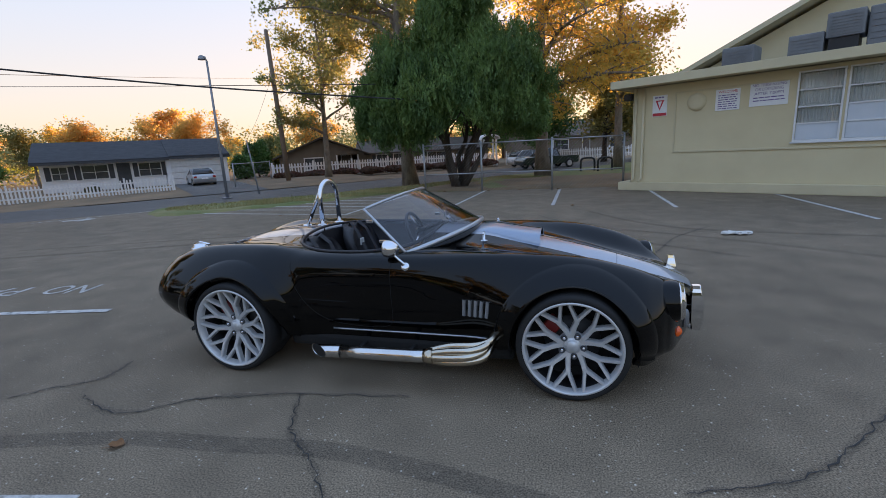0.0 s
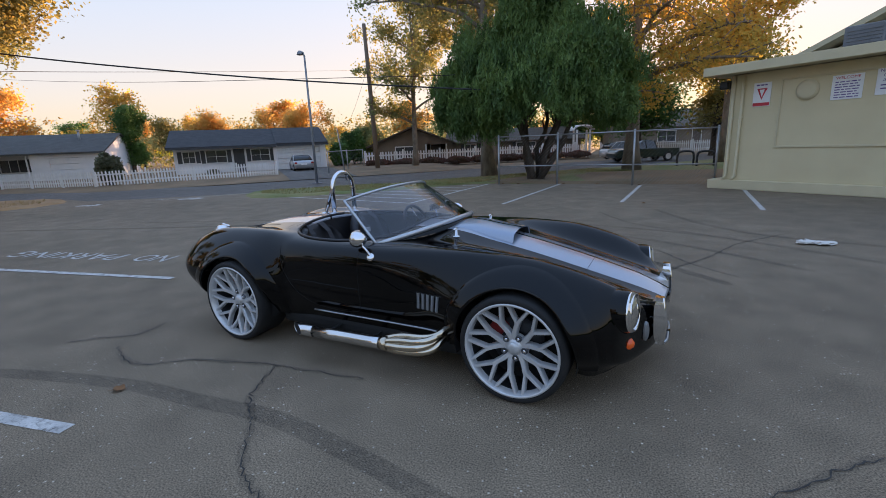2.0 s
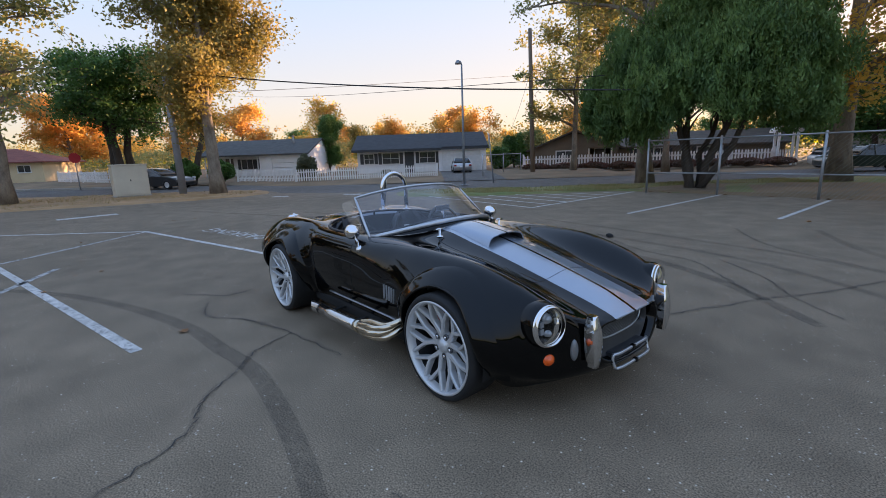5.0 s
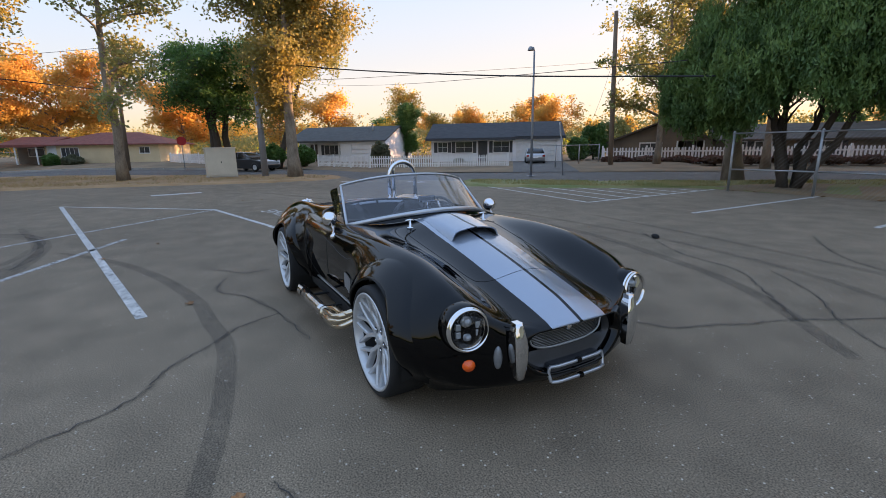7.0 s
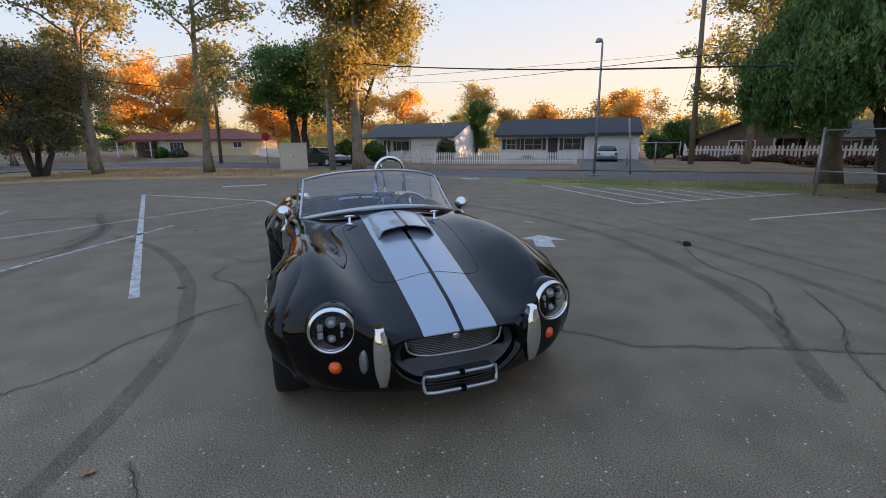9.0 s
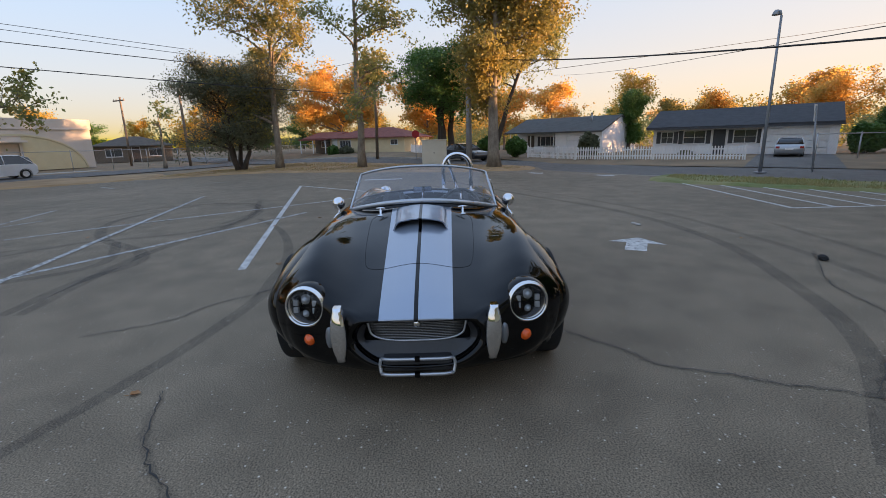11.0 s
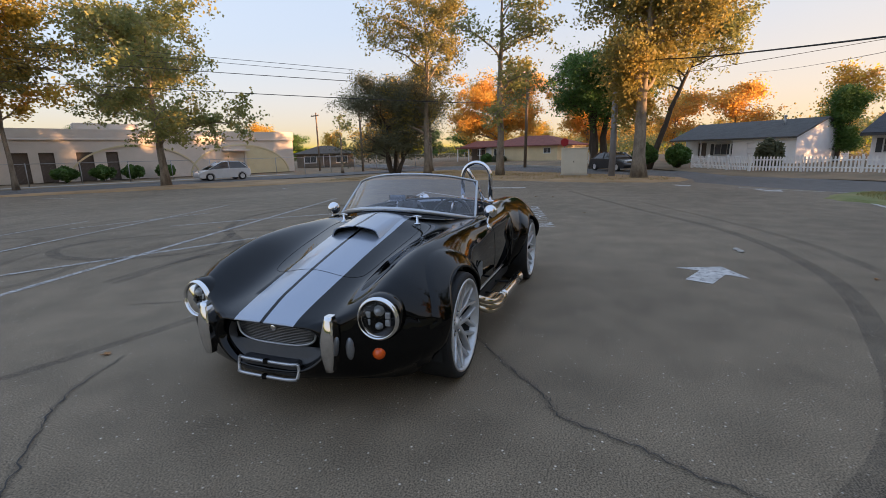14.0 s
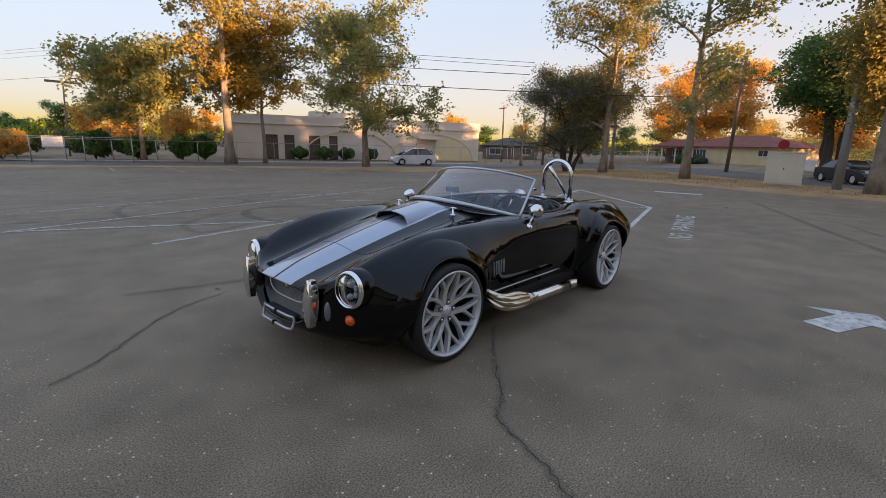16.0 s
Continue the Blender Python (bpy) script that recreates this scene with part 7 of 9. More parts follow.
for x, y, z in rim_:
    gy = max(-0.285, min(0.285, y * 0.80))
    gzz = max(0.372, z)
    cur = [bm.verts.new(p) for p in ((x, y, z), (x - 0.03, y * 0.96, z + 0.006), (1.80 - 0.22 * gy * gy + 0.02, gy * 1.03, 0.5 * (z + gzz) - 0.004), (1.80 - 0.22 * gy * gy - 0.004, gy, gzz - 0.004))]
    if prev and (Vector((x, y, z)) - prev[0].co).length < 0.2:
        for i in range(3):
            bm.faces.new((prev[i], cur[i], cur[i + 1], prev[i + 1])).smooth = True
    prev = cur
bmesh.ops.recalc_face_normals(bm, faces=bm.faces)
part("mouth_duct", bm, M_SATIN, car, "satin dark grey duct inside the mouth")
lip = part("lower_scoop", bmesh.new(), M_SILVERTRIM, car, "silver-edged lower air scoop")
bm = bmesh.new()
for z, xx in ((0.303, 1.885), (0.228, 1.905)):
    pts = [(xx - 0.9 * max(0, abs(y) - 0.14) ** 1.4 - 0.10 * y * y, y, z) for y in np.linspace(-0.186, 0.186, 15)]
    tube(bm, pts, 0.009, 8)
for s_ in (-1, 1):
    tube(bm, smooth_path([(1.87, s_ * 0.186, 0.303), (1.872, s_ * 0.193, 0.27), (1.885, s_ * 0.186, 0.228)], 5), 0.009, 8)
part("scoop_rim", bm, M_SILVERTRIM, lip)
bm = bmesh.new()
box(bm, 1.62, 1.874, -0.180, 0.180, 0.228, 0.306, bevel=0.02)
part("scoop_body", bm, M_SATIN, lip)
for z, xx in ((0.303, 1.8855), (0.228, 1.9055)):
    bm = bmesh.new()
    box(bm, xx - 0.012, xx + 0.011, -0.013, 0.013, z - 0.011, z + 0.011)
    part("scoop_gap", bm, M_BLACKPAINT, lip)

# ---- bonnet scoop, catches, vents ----
bm = bmesh.new()
n = 16
rings = []
for k in range(n + 1):
    t = k / n
    x = 0.46 + 0.46 * t
    h = 0.054 * (t ** 0.75)
    row = []
    for y, f in ((-0.190, 0.0), (-0.178, 0.5), (-0.163, 0.88), (-0.135, 1.0), (-0.06, 1.0), (0, 1.0), (0.06, 1.0), (0.135, 1.0), (0.163, 0.88), (0.178, 0.5), (0.190, 0.0)):
        b = on_top(x, y)
        row.append(bm.verts.new((x, y, b.z + 0.001 + h * f)))
    rings.append(row)
for a, b in zip(rings, rings[1:]):
    for i in range(len(a) - 1):
        bm.faces.new((a[i], b[i], b[i + 1], a[i + 1])).smooth = True
# rolled front edge, then the dark throat
front = [bm.verts.new(v.co) for v in rings[-1]]
inner = [bm.verts.new((v.co.x - 0.004, v.co.y * 0.95, on_top(v.co.x, v.co.y * 0.95).z + (v.co.z - on_top(v.co.x, v.co.y).z) * 0.86)) for v in front]
deep = [bm.verts.new((v.co.x - 0.16, v.co.y * 0.95, v.co.z + 0.02)) for v in inner]
for i in range(len(front) - 1):
    bm.faces.new((front[i], inner[i], inner[i + 1], front[i + 1]))
    bm.faces.new((inner[i], deep[i], deep[i + 1], inner[i + 1])).material_index = 1
bmesh.ops.recalc_face_normals(bm, faces=bm.faces)
part("bonnet_scoop", bm, [M_LACQUER, M_DARK], car, "silver-striped bonnet scoop with a dark throat")
for side in (-1, 1):
    b = on_top(0.55, side * 0.315)
    pin = part("bonnet_catch", bmesh.new(), M_CHROME, car)
    bm = bmesh.new()
    lathe(bm, [(0.0, 0.05), (0.008, 0.048), (0.009, 0.0), (0.024, -0.002), (0.026, -0.006)], Matrix.Translation(b + Vector((0, 0, 0.004))) @ Matrix.Rotation(radians(-90), 4, "Y"), 14)
    part("pin", bm, M_CHROME, pin)
    bm = bmesh.new()
    tube(bm, [b + Vector((0, -0.035, 0.05)), b + Vector((0, 0, 0.053)), b + Vector((0, 0.035, 0.05))], [0.006, 0.008, 0.006], 10)
    part("handle", bm, M_CHROME, pin)
    # louvred side vent
    vent = part("side_vent", bmesh.new(), M_DARK, car)
    bm = bmesh.new()
    q = [on_side(x, z, side, 0.0015) for x, z in ((0.49, 0.462), (0.655, 0.462), (0.685, 0.572), (0.495, 0.572))]
    bm.faces.new([bm.verts.new(p) for p in q])
    part("vent_back", bm, M_DARK, vent)
    for k in range(5):
        xx = 0.505 + k * 0.036
        bm = bmesh.new()
        a, b2 = on_side(xx, 0.466, side, 0.004), on_side(xx + 0.006 + k * 0.0012, 0.568, side, 0.004)
        w2 = Vector((0.011, 0, 0))
        o2 = Vector((0, side * 0.014, 0))
        vs = [bm.verts.new(p) for p in (a - w2, a + w2 * 0.6 + o2, b2 + w2 * 0.6 + o2, b2 - w2)]
        bm.faces.new(vs)
        vs2 = [bm.verts.new(p) for p in (a + w2 * 0.6 + o2, a + w2 + o2 * 0.2, b2 + w2 + o2 * 0.2, b2 + w2 * 0.6 + o2)]
        bm.faces.new(vs2)
        part("louvre", bm, M_SILVERTRIM, vent, "silver vent louvre")
    # mirror
    mir = part("wing_mirror", bmesh.new(), M_CHROME, car)
    foot = on_side(0.13, 0.76, side, 0.0)
    c = Vector((0.03, side * 0.745, 0.868))
    bm = bmesh.new()
    lathe(bm, [(0.0, 0.06), (0.025, 0.054), (0.047, 0.03), (0.056, -0.005), (0.054, -0.03), (0.05, -0.034)], Matrix.Translation(c), 24)
    part("mirror_shell", bm, M_CHROME, mir, "chrome bullet mirror shell")
    bm = bmesh.new()
    lathe(bm, [(0.0, -0.031), (0.044, -0.034)], Matrix.Translation(c), 24)
    part("mirror_glass", bm, M_CHROME, mir)
    bm = bmesh.new()
    tube(bm, smooth_path([c + Vector((0.01, 0, -0.03)), c + Vector((0.05, -side * 0.01, -0.07)), foot + Vector((0, 0, 0.01))], 5), [0.008] * 11, 10)
    lathe(bm, [(0.0, 0.012), (0.02, 0.01), (0.03, 0.002), (0.03, -0.01)], Matrix.Translation(foot) @ Matrix.Rotation(side * radians(90), 4, "Z") @ Matrix.Rotation(radians(-50), 4, "Y"), 16)
    part("stalk", bm, M_CHROME, mir)

# ---- windscreen ----
def screen_pt(u, v, off=0.0):
    """u from -1 (right) to 1 (left), v from the base (0) to the top (1)."""
    base = Vector((0.46 - 0.36 * abs(u) ** 2.1, 0.635 * u, 0.925 - 0.115 * abs(u) ** 2.0))
    top = Vector((-0.03 - 0.18 * abs(u) ** 2.2, 0.57 * u, 1.172 - 0.075 * abs(u) ** 2.4))
    return base.lerp(top, v) + Vector((off, 0, 0))


ws = part("windscreen", bmesh.new(), M_CHROME, car)
bm = bmesh.new()
N, K = 28, 8
g = [[bm.verts.new(screen_pt(-1 + 2 * i / N, k / K)) for k in range(K + 1)] for i in range(N + 1)]
for i in range(N):
    for k in range(K):
        bm.faces.new((g[i][k], g[i + 1][k], g[i + 1][k + 1], g[i][k + 1])).smooth = True
gl = part("glass", bm, M_SCREEN, ws, "faintly tinted curved windscreen glass")
gl.visible_shadow = False
bm = bmesh.new()
loop = [screen_pt(-1 + 2 * i / N, 1) for i in range(N + 1)]
tube(bm, [screen_pt(-1, k / 6) for k in range(6)] + loop + [screen_pt(1, 1 - k / 6) for k in range(1, 7)], 0.0105, 8)
part("frame", bm, M_SILVERTRIM, ws, "polished windscreen frame")
bm = bmesh.new()
tube(bm, [screen_pt(-1 + 2 * i / N, 0.0) + Vector((0.004, 0, 0.004)) for i in range(N + 1)], 0.014, 8, squash=1.3)
part("base_rail", bm, M_SILVERTRIM, ws)
bm = bmesh.new()
for i in range(N):
    a, b = screen_pt(-1 + 2 * i / N, 0.02), screen_pt(-1 + 2 * (i + 1) / N, 0.02)
    a2, b2 = on_top(a.x + 0.035, a.y, 0.002), on_top(b.x + 0.035, b.y, 0.002)
    bm.faces.new([bm.verts.new(p) for p in (a, b, b2, a2)]).smooth = True
part("scuttle_seal", bm, M_BLACKPAINT, ws)
for side in (-1, 1):
    sw = part("side_screen", bmesh.new(), M_WING, car)
    bm = bmesh.new()
    edge = [(0.07, 0.0), (-0.10, 0.012), (-0.13, 0.03), (-0.335, 0.20), (-0.34, 0.22), (-0.325, 0.232), (-0.20, 0.256)]
    vs = [bm.verts.new((p.x, side * (0.648 - 0.22 * p.y + 0.06 * max(0, -p.x)), 0.825 + p.y)) for p in [Vector((x, z, 0)) for x, z in edge]]
    bm.faces.new(vs)
    bmesh.ops.triangulate(bm, faces=bm.faces)
    s2_ = part("pane", bm, M_WING, sw, "clear perspex side screen")
    s2_.visible_shadow = False
    for z in (0.05, 0.18):
        bm = bmesh.new()
        box(bm, -0.05 - z * 0.75, 0.0 - z * 0.75, side * (0.64 - 0.2 * z) - 0.008, side * (0.64 - 0.2 * z) + 0.008, 0.83 + z, 0.852 + z, bevel=0.004)
        part("clamp", bm, M_CHROME, sw)
bm = bmesh.new()
box(bm, 0.20, 0.215, -0.075, 0.075, 0.965, 1.015, bevel=0.01)
tube(bm, [(0.215, 0, 0.965), (0.23, 0, 0.91)], 0.008, 8)
part("rear_view_mirror", bm, M_CHROME, car, "chrome-backed rear view mirror")

# ---- cockpit ----
bm = bmesh.new()
n = 48
ring = []
cx, ca, cb = COCK
for k in range(n):
    t = TAU * k / n
    ct, st = math.cos(t), math.sin(t)
    q = (abs(ct) ** 2.6 + abs(st) ** 2.6) ** (-1 / 2.6)
    x, y = cx + ca * q * ct, cb * q * st
    top = on_top(cx + (x - cx) * 1.02, y * 1.02)
    ring.append((bm.verts.new((x, y * 0.985, top.z - 0.03)), bm.verts.new((cx + (x - cx) * 1.02, y * 0.98, 0.28)), bm.verts.new((cx + (x - cx) * 0.6, y * 0.6, 0.262))))
for k in range(n):
    a, b = ring[k], ring[(k + 1) % n]
    bm.faces.new((a[0], b[0], b[1], a[1])).smooth = True
    bm.faces.new((a[1], b[1], b[2], a[2]))
bm.faces.new([r[2] for r in ring])
bmesh.ops.recalc_face_normals(bm, faces=bm.faces)
part("cockpit_tub", bm, M_LEATHER, car, "black lined cockpit tub")
bm = bmesh.new()
rim_pts = []
for k in range(n + 1):
    t = TAU * k / n
    ct, st = math.cos(t), math.sin(t)
    q = (abs(ct) ** 2.6 + abs(st) ** 2.6) ** (-1 / 2.6)
    p = on_top(cx + ca * q * ct * 1.012, cb * q * st * 1.012)
    rim_pts.append(p + Vector((0, 0, 0.002)))
tube(bm, rim_pts, 0.011, 8, caps=False)
part("cockpit_rim", bm, M_LEATHER, car)
bm = bmesh.new()                                              # dashboard
pts = []
for y in np.linspace(-0.62, 0.62, 17):
    x = 0.14 - 0.16 * (abs(y) / 0.62) ** 2.4
    pts.append((x, y))
prev = None
for x, y in pts:
    cur = [bm.verts.new(p) for p in ((x + 0.10, y, 0.86 - 0.05 * (abs(y) / 0.62) ** 2), (x, y, 0.85 - 0.05 * (abs(y) / 0.62) ** 2), (x - 0.035, y, 0.80), (x - 0.01, y, 0.66), (x + 0.1, y, 0.62))]
    if prev:
        for i in range(4):
            bm.faces.new((prev[i], cur[i], cur[i + 1], prev[i + 1])).smooth = True
    prev = cur
bmesh.ops.recalc_face_normals(bm, faces=bm.faces)
dash = part("dashboard", bm, M_LEATHER, car, "black padded dashboard")
for y in (-0.45, -0.34, -0.12, -0.02, 0.08, 0.26, 0.42):
    x = 0.125 - 0.16 * (abs(y) / 0.62) ** 2.4
    bm = bmesh.new()
    lathe(bm, [(0.0, 0.0), (0.034, 0.002), (0.04, 0.008), (0.042, -0.012)], Matrix.Translation((x - 0.022, y, 0.745)) @ Matrix.Rotation(math.pi, 4, "Z"), 20)
    part("gauge", bm, M_LAMPBLACK, dash)
sw = part("steering_wheel", bmesh.new(), M_LEATHER, car)
sm = Matrix.Translation((-0.17, 0.34, 0.775)) @ Matrix.Rotation(radians(-22), 4, "Y")
bm = bmesh.new()
tube(bm, [sm @ Vector((0, 0.175 * math.cos(t), 0.175 * math.sin(t))) for t in np.linspace(0, TAU, 41)], 0.014, 10, caps=False)
part("wheel_rim", bm, M_LEATHER, sw)
for t in (radians(90), radians(210), radians(330)):
    bm = bmesh.new()
    tube(bm, [sm @ Vector((0.03, 0.03 * math.cos(t), 0.03 * math.sin(t))), sm @ Vector((0, 0.17 * math.cos(t), 0.17 * math.sin(t)))], 0.010, 6, squash=0.5)
    part("spoke", bm, M_STEEL, sw)
bm = bmesh.new()
lathe(bm, [(0.0, 0.0), (0.035, 0.005), (0.04, 0.03)], sm, 16)
tube(bm, [sm @ Vector((0.03, 0, 0)), sm @ Vector((0.25, 0, 0))], 0.02, 10)
part("column", bm, M_LAMPBLACK, sw)
for y in (-0.33, 0.33):
    seat = part("seat", bmesh.new(), M_LEATHER, car, "black leather bucket seat")
    bm = bmesh.new()
    box(bm, -0.62, -0.15, y - 0.22, y + 0.22, 0.28, 0.42, bevel=0.05)
    part("cushion", bm, M_LEATHER, seat, smooth=True)
    bm = bmesh.new()
    prev = None
    for k in range(13):                                       # back with a rounded top, bolstered sides
        t = k / 12
        z = 0.36 + 0.50 * t
        w = 0.225 * (1 - max(0, t - 0.72) ** 2 * 5.2)
        xx = -0.60 - 0.17 * t
        row = []
        for i in range(13):
            f = -1 + 2 * i / 12
            row.append(bm.verts.new((xx + 0.07 * abs(f) ** 2.5, y + w * f, z - 0.03 * f * f * t)))
        for i in range(13):
            f = 1 - 2 * i / 12
            row.append(bm.verts.new((xx - 0.07 + 0.05 * abs(f) ** 4, y + w * f * 1.02, z - 0.03 * f * f * t)))
        if prev:
            m_ = len(row)
            for i in range(m_):
                bm.faces.new((prev[i], prev[(i + 1) % m_], row[(i + 1) % m_], row[i])).smooth = True
        prev = row
    bm.faces.new(prev)
    bmesh.ops.recalc_face_normals(bm, faces=bm.faces)
    part("backrest", bm, M_LEATHER, seat)
    for e in (-0.09, 0.09):
        bm = bmesh.new()
        pth = [(-0.80, y + e * 0.7, 0.82), (-0.755, y + e * 0.8, 0.865), (-0.69, y + e, 0.80), (-0.60, y + e * 1.05, 0.6), (-0.52, y + e * 0.9, 0.45)]
        ribbon(bm, [Vector(p) for p in pth], [Vector((1, 0, 0.4))] * 5, 0.05)
        part("harness_strap", bm, M_BELT, seat)
    bm = bmesh.new()
    box(bm, -0.66, -0.645, y - 0.12, y - 0.06, 0.68, 0.74, bevel=0.004)
    part("harness_patch", bm, M_GUM, seat, "small pale label on the harness")
bm = bmesh.new()
box(bm, -0.75, 0.1, -0.09, 0.09, 0.26, 0.50, bevel=0.04)
part("tunnel", bm, M_LEATHER, car)
bm = bmesh.new()
tube(bm, [(-0.22, 0.0, 0.49), (-0.24, 0.0, 0.62)], 0.009, 8)
lathe(bm, [(0, 0.028), (0.02, 0.02), (0.027, 0.0), (0.018, -0.022), (0.0, -0.026)], Matrix.Translation((-0.24, 0, 0.63)) @ Matrix.Rotation(radians(-90), 4, "Y"), 12)
part("gear_lever", bm, M_CHROME, car)
# roll hoop behind the driver
rb = part("roll_hoop", bmesh.new(), M_CHROME, car, "polished steel roll hoop")
bm = bmesh.new()
hoop = [(-1.0, 0.195, on_top(-1.0, 0.195).z - 0.01), (-1.0, 0.195, 1.09)] + [(-1.0, 0.345 - 0.15 * math.cos(t), 1.09 + 0.15 * math.sin(t)) for t in np.linspace(0.12, math.pi - 0.12, 15)] + [(-1.0, 0.495, 1.09), (-1.0, 0.495, on_top(-1.0, 0.495).z - 0.01)]
tube(bm, hoop, 0.022, 14)
part("hoop", bm, M_CHROME, rb)
bm = bmesh.new()
tube(bm, [(-1.0, 0.24, 1.19), (-1.26, 0.36, on_top(-1.26, 0.36).z - 0.005)], 0.019, 12)
part("brace", bm, M_CHROME, rb)
for x, y in ((-1.0, 0.195), (-1.0, 0.495), (-1.26, 0.36)):
    b = on_top(x, y)
    bm = bmesh.new()
    lathe(bm, [(0.0, 0.008), (0.042, 0.007), (0.046, 0.0), (0.046, -0.01)], Matrix.Translation(b) @ Matrix.Rotation(radians(-90), 4, "Y"), 18)
    part("flange", bm, M_CHROME, rb)
# fuel filler and tail lamps
b = on_top(-1.66, -0.52)
fc = part("fuel_cap", bmesh.new(), M_CHROME, car)
bm = bmesh.new()
lathe(bm, [(0.0, 0.045), (0.045, 0.042), (0.055, 0.034), (0.055, 0.02), (0.07, 0.016), (0.072, -0.01)], Matrix.Translation(b) @ Matrix.Rotation(radians(-90), 4, "Y"), 24)
part("cap", bm, M_CHROME, fc, "chrome flip-up fuel cap")
bm = bmesh.new()
tube(bm, [b + Vector((-0.07, 0, 0.03)), b + Vector((0, 0, 0.052)), b + Vector((0.085, 0, 0.035))], 0.009, 8)
part("lever", bm, M_CHROME, fc)
# ---- fences ----
M_PICKET = mat("white_fence_paint", (0.84, 0.83, 0.82), (0.74, 0.73, 0.72), rough=0.7, scale=5, fine=60, bump=0.15, vary=0.06)
M_WOODPOLE = mat("weathered_pole_wood", (0.24, 0.18, 0.13), (0.16, 0.12, 0.09), rough=0.95, scale=3, fine=40, bump=0.5, stretch=(1, 1, 0.15))
M_GREYPOLE = mat("grey_steel_pole", (0.30, 0.31, 0.33), (0.24, 0.25, 0.27), rough=0.5, metal=0.4, scale=4, fine=60, bump=0.05)
M_CABINET = mat("beige_cabinet_paint", (0.62, 0.57, 0.46), (0.55, 0.50, 0.40), rough=0.6, scale=2, fine=40, bump=0.05)
M_WIRE = mat("cable_sheath", (0.012, 0.012, 0.014), (0.02, 0.02, 0.022), rough=0.6, scale=4, fine=30, bump=0.0)
M_STOP = mat("stop_sign_red", (0.5, 0.02, 0.03), (0.42, 0.02, 0.03), rough=0.5, scale=4, fine=40, bump=0.0)


def picket_mesh():
    bm = bmesh.new()
    w, d, h = 0.045, 0.011, 0.98
    prof = [(-w, 0.06), (w, 0.06), (w, h - 0.05), (0, h), (-w, h - 0.05)]
    f = [bm.verts.new((x, -d, z)) for x, z in prof]
    b = [bm.verts.new((x, d, z)) for x, z in prof]
    bm.faces.new(f), bm.faces.new(b[::-1])
    for i in range(5):
        bm.faces.new((f[(i + 1) % 5], f[i], b[i], b[(i + 1) % 5]))
    return mesh_of("picket", bm, M_PICKET)


PICKET = picket_mesh()


def picket_fence(x, y, ang, length, pitch=0.165, seed=1, label="white painted wooden picket fence", size=1.0, z=0.0):
    """Pickets on two rails between posts; each picket leans a little its own way."""
    rng = random.Random(seed)
    t = thing("picket_fence", label, "fence", "white fences", at=pose(x, y, gz(x, y) + z, 0, 0, ang) @ Matrix.Scale(size, 4))
    length /= size
    n = int(length / pitch)
    for k in range(n):
        p = new("picket", PICKET)
        p.parent = t
        p.matrix_basis = pose((k + 0.5) * pitch, -0.032, rng.uniform(-0.015, 0.015), 0, rng.gauss(0, 0.7), 0)
    for z in (0.3, 0.75):
        bm = bmesh.new()
        box(bm, 0, length, -0.018, 0.022, z - 0.04, z + 0.04)
        part("rail", bm, M_PICKET, t)
    m = max(2, int(length / 2.4) + 1)
    for k in range(m):
        bm = bmesh.new()
        xx = length * k / (m - 1)
        box(bm, xx - 0.05, xx + 0.05, 0.024, 0.12, 0, 1.08, bevel=0.008)
        part("post", bm, M_PICKET, t)


picket_fence(-23.1, 8.3, 58.5, 8.4, 0.18, 1, size=0.75, z=0.1)
picket_fence(-28.3, 6.5, 19, 5.4, 0.18, 4, "white picket fence bending away along the street", 0.75, 0.1)
picket_fence(-42.6, -2.4, 17, 8.8, 0.18, 2, size=0.78, z=0.27)
picket_fence(-18.4, 23.2, 40.5, 16.3, 0.175, 3, size=1.12)
picket_fence(-4.3, 35.0, 40.5, 14.0, 0.2, 5)

arb = thing("garden_arbour", "white wooden garden arbour over a gate", "arbour", at=pose(-5.6, 33.9, 0, 0, 0, 40.5))
for xx in (-0.55, 0.55):
    for yy in (-0.25, 0.25):
        bm = bmesh.new()
        box(bm, xx - 0.06, xx + 0.06, yy - 0.06, yy + 0.06, 0, 2.1, bevel=0.01)
        part("post", bm, M_PICKET, arb)
bm = bmesh.new()
prev = None
for k in range(11):
    t = math.pi * k / 10
    cur = [bm.verts.new((-0.85 * math.cos(t), yy, 2.08 + 0.32 * math.sin(t) + dz)) for yy, dz in ((-0.4, 0), (0.4, 0), (0.4, 0.1), (-0.4, 0.1))]
    if prev:
        for i in range(4):
            bm.faces.new((prev[i], cur[i], cur[(i + 1) % 4], prev[(i + 1) % 4]))
    prev = cur
part("arched_top", bm, M_PICKET, arb)
bm = bmesh.new()
for k in range(6):
    box(bm, -0.46 + k * 0.16, -0.38 + k * 0.16, -0.02, 0.02, 0.1, 1.0)
part("gate", bm, M_PICKET, arb)


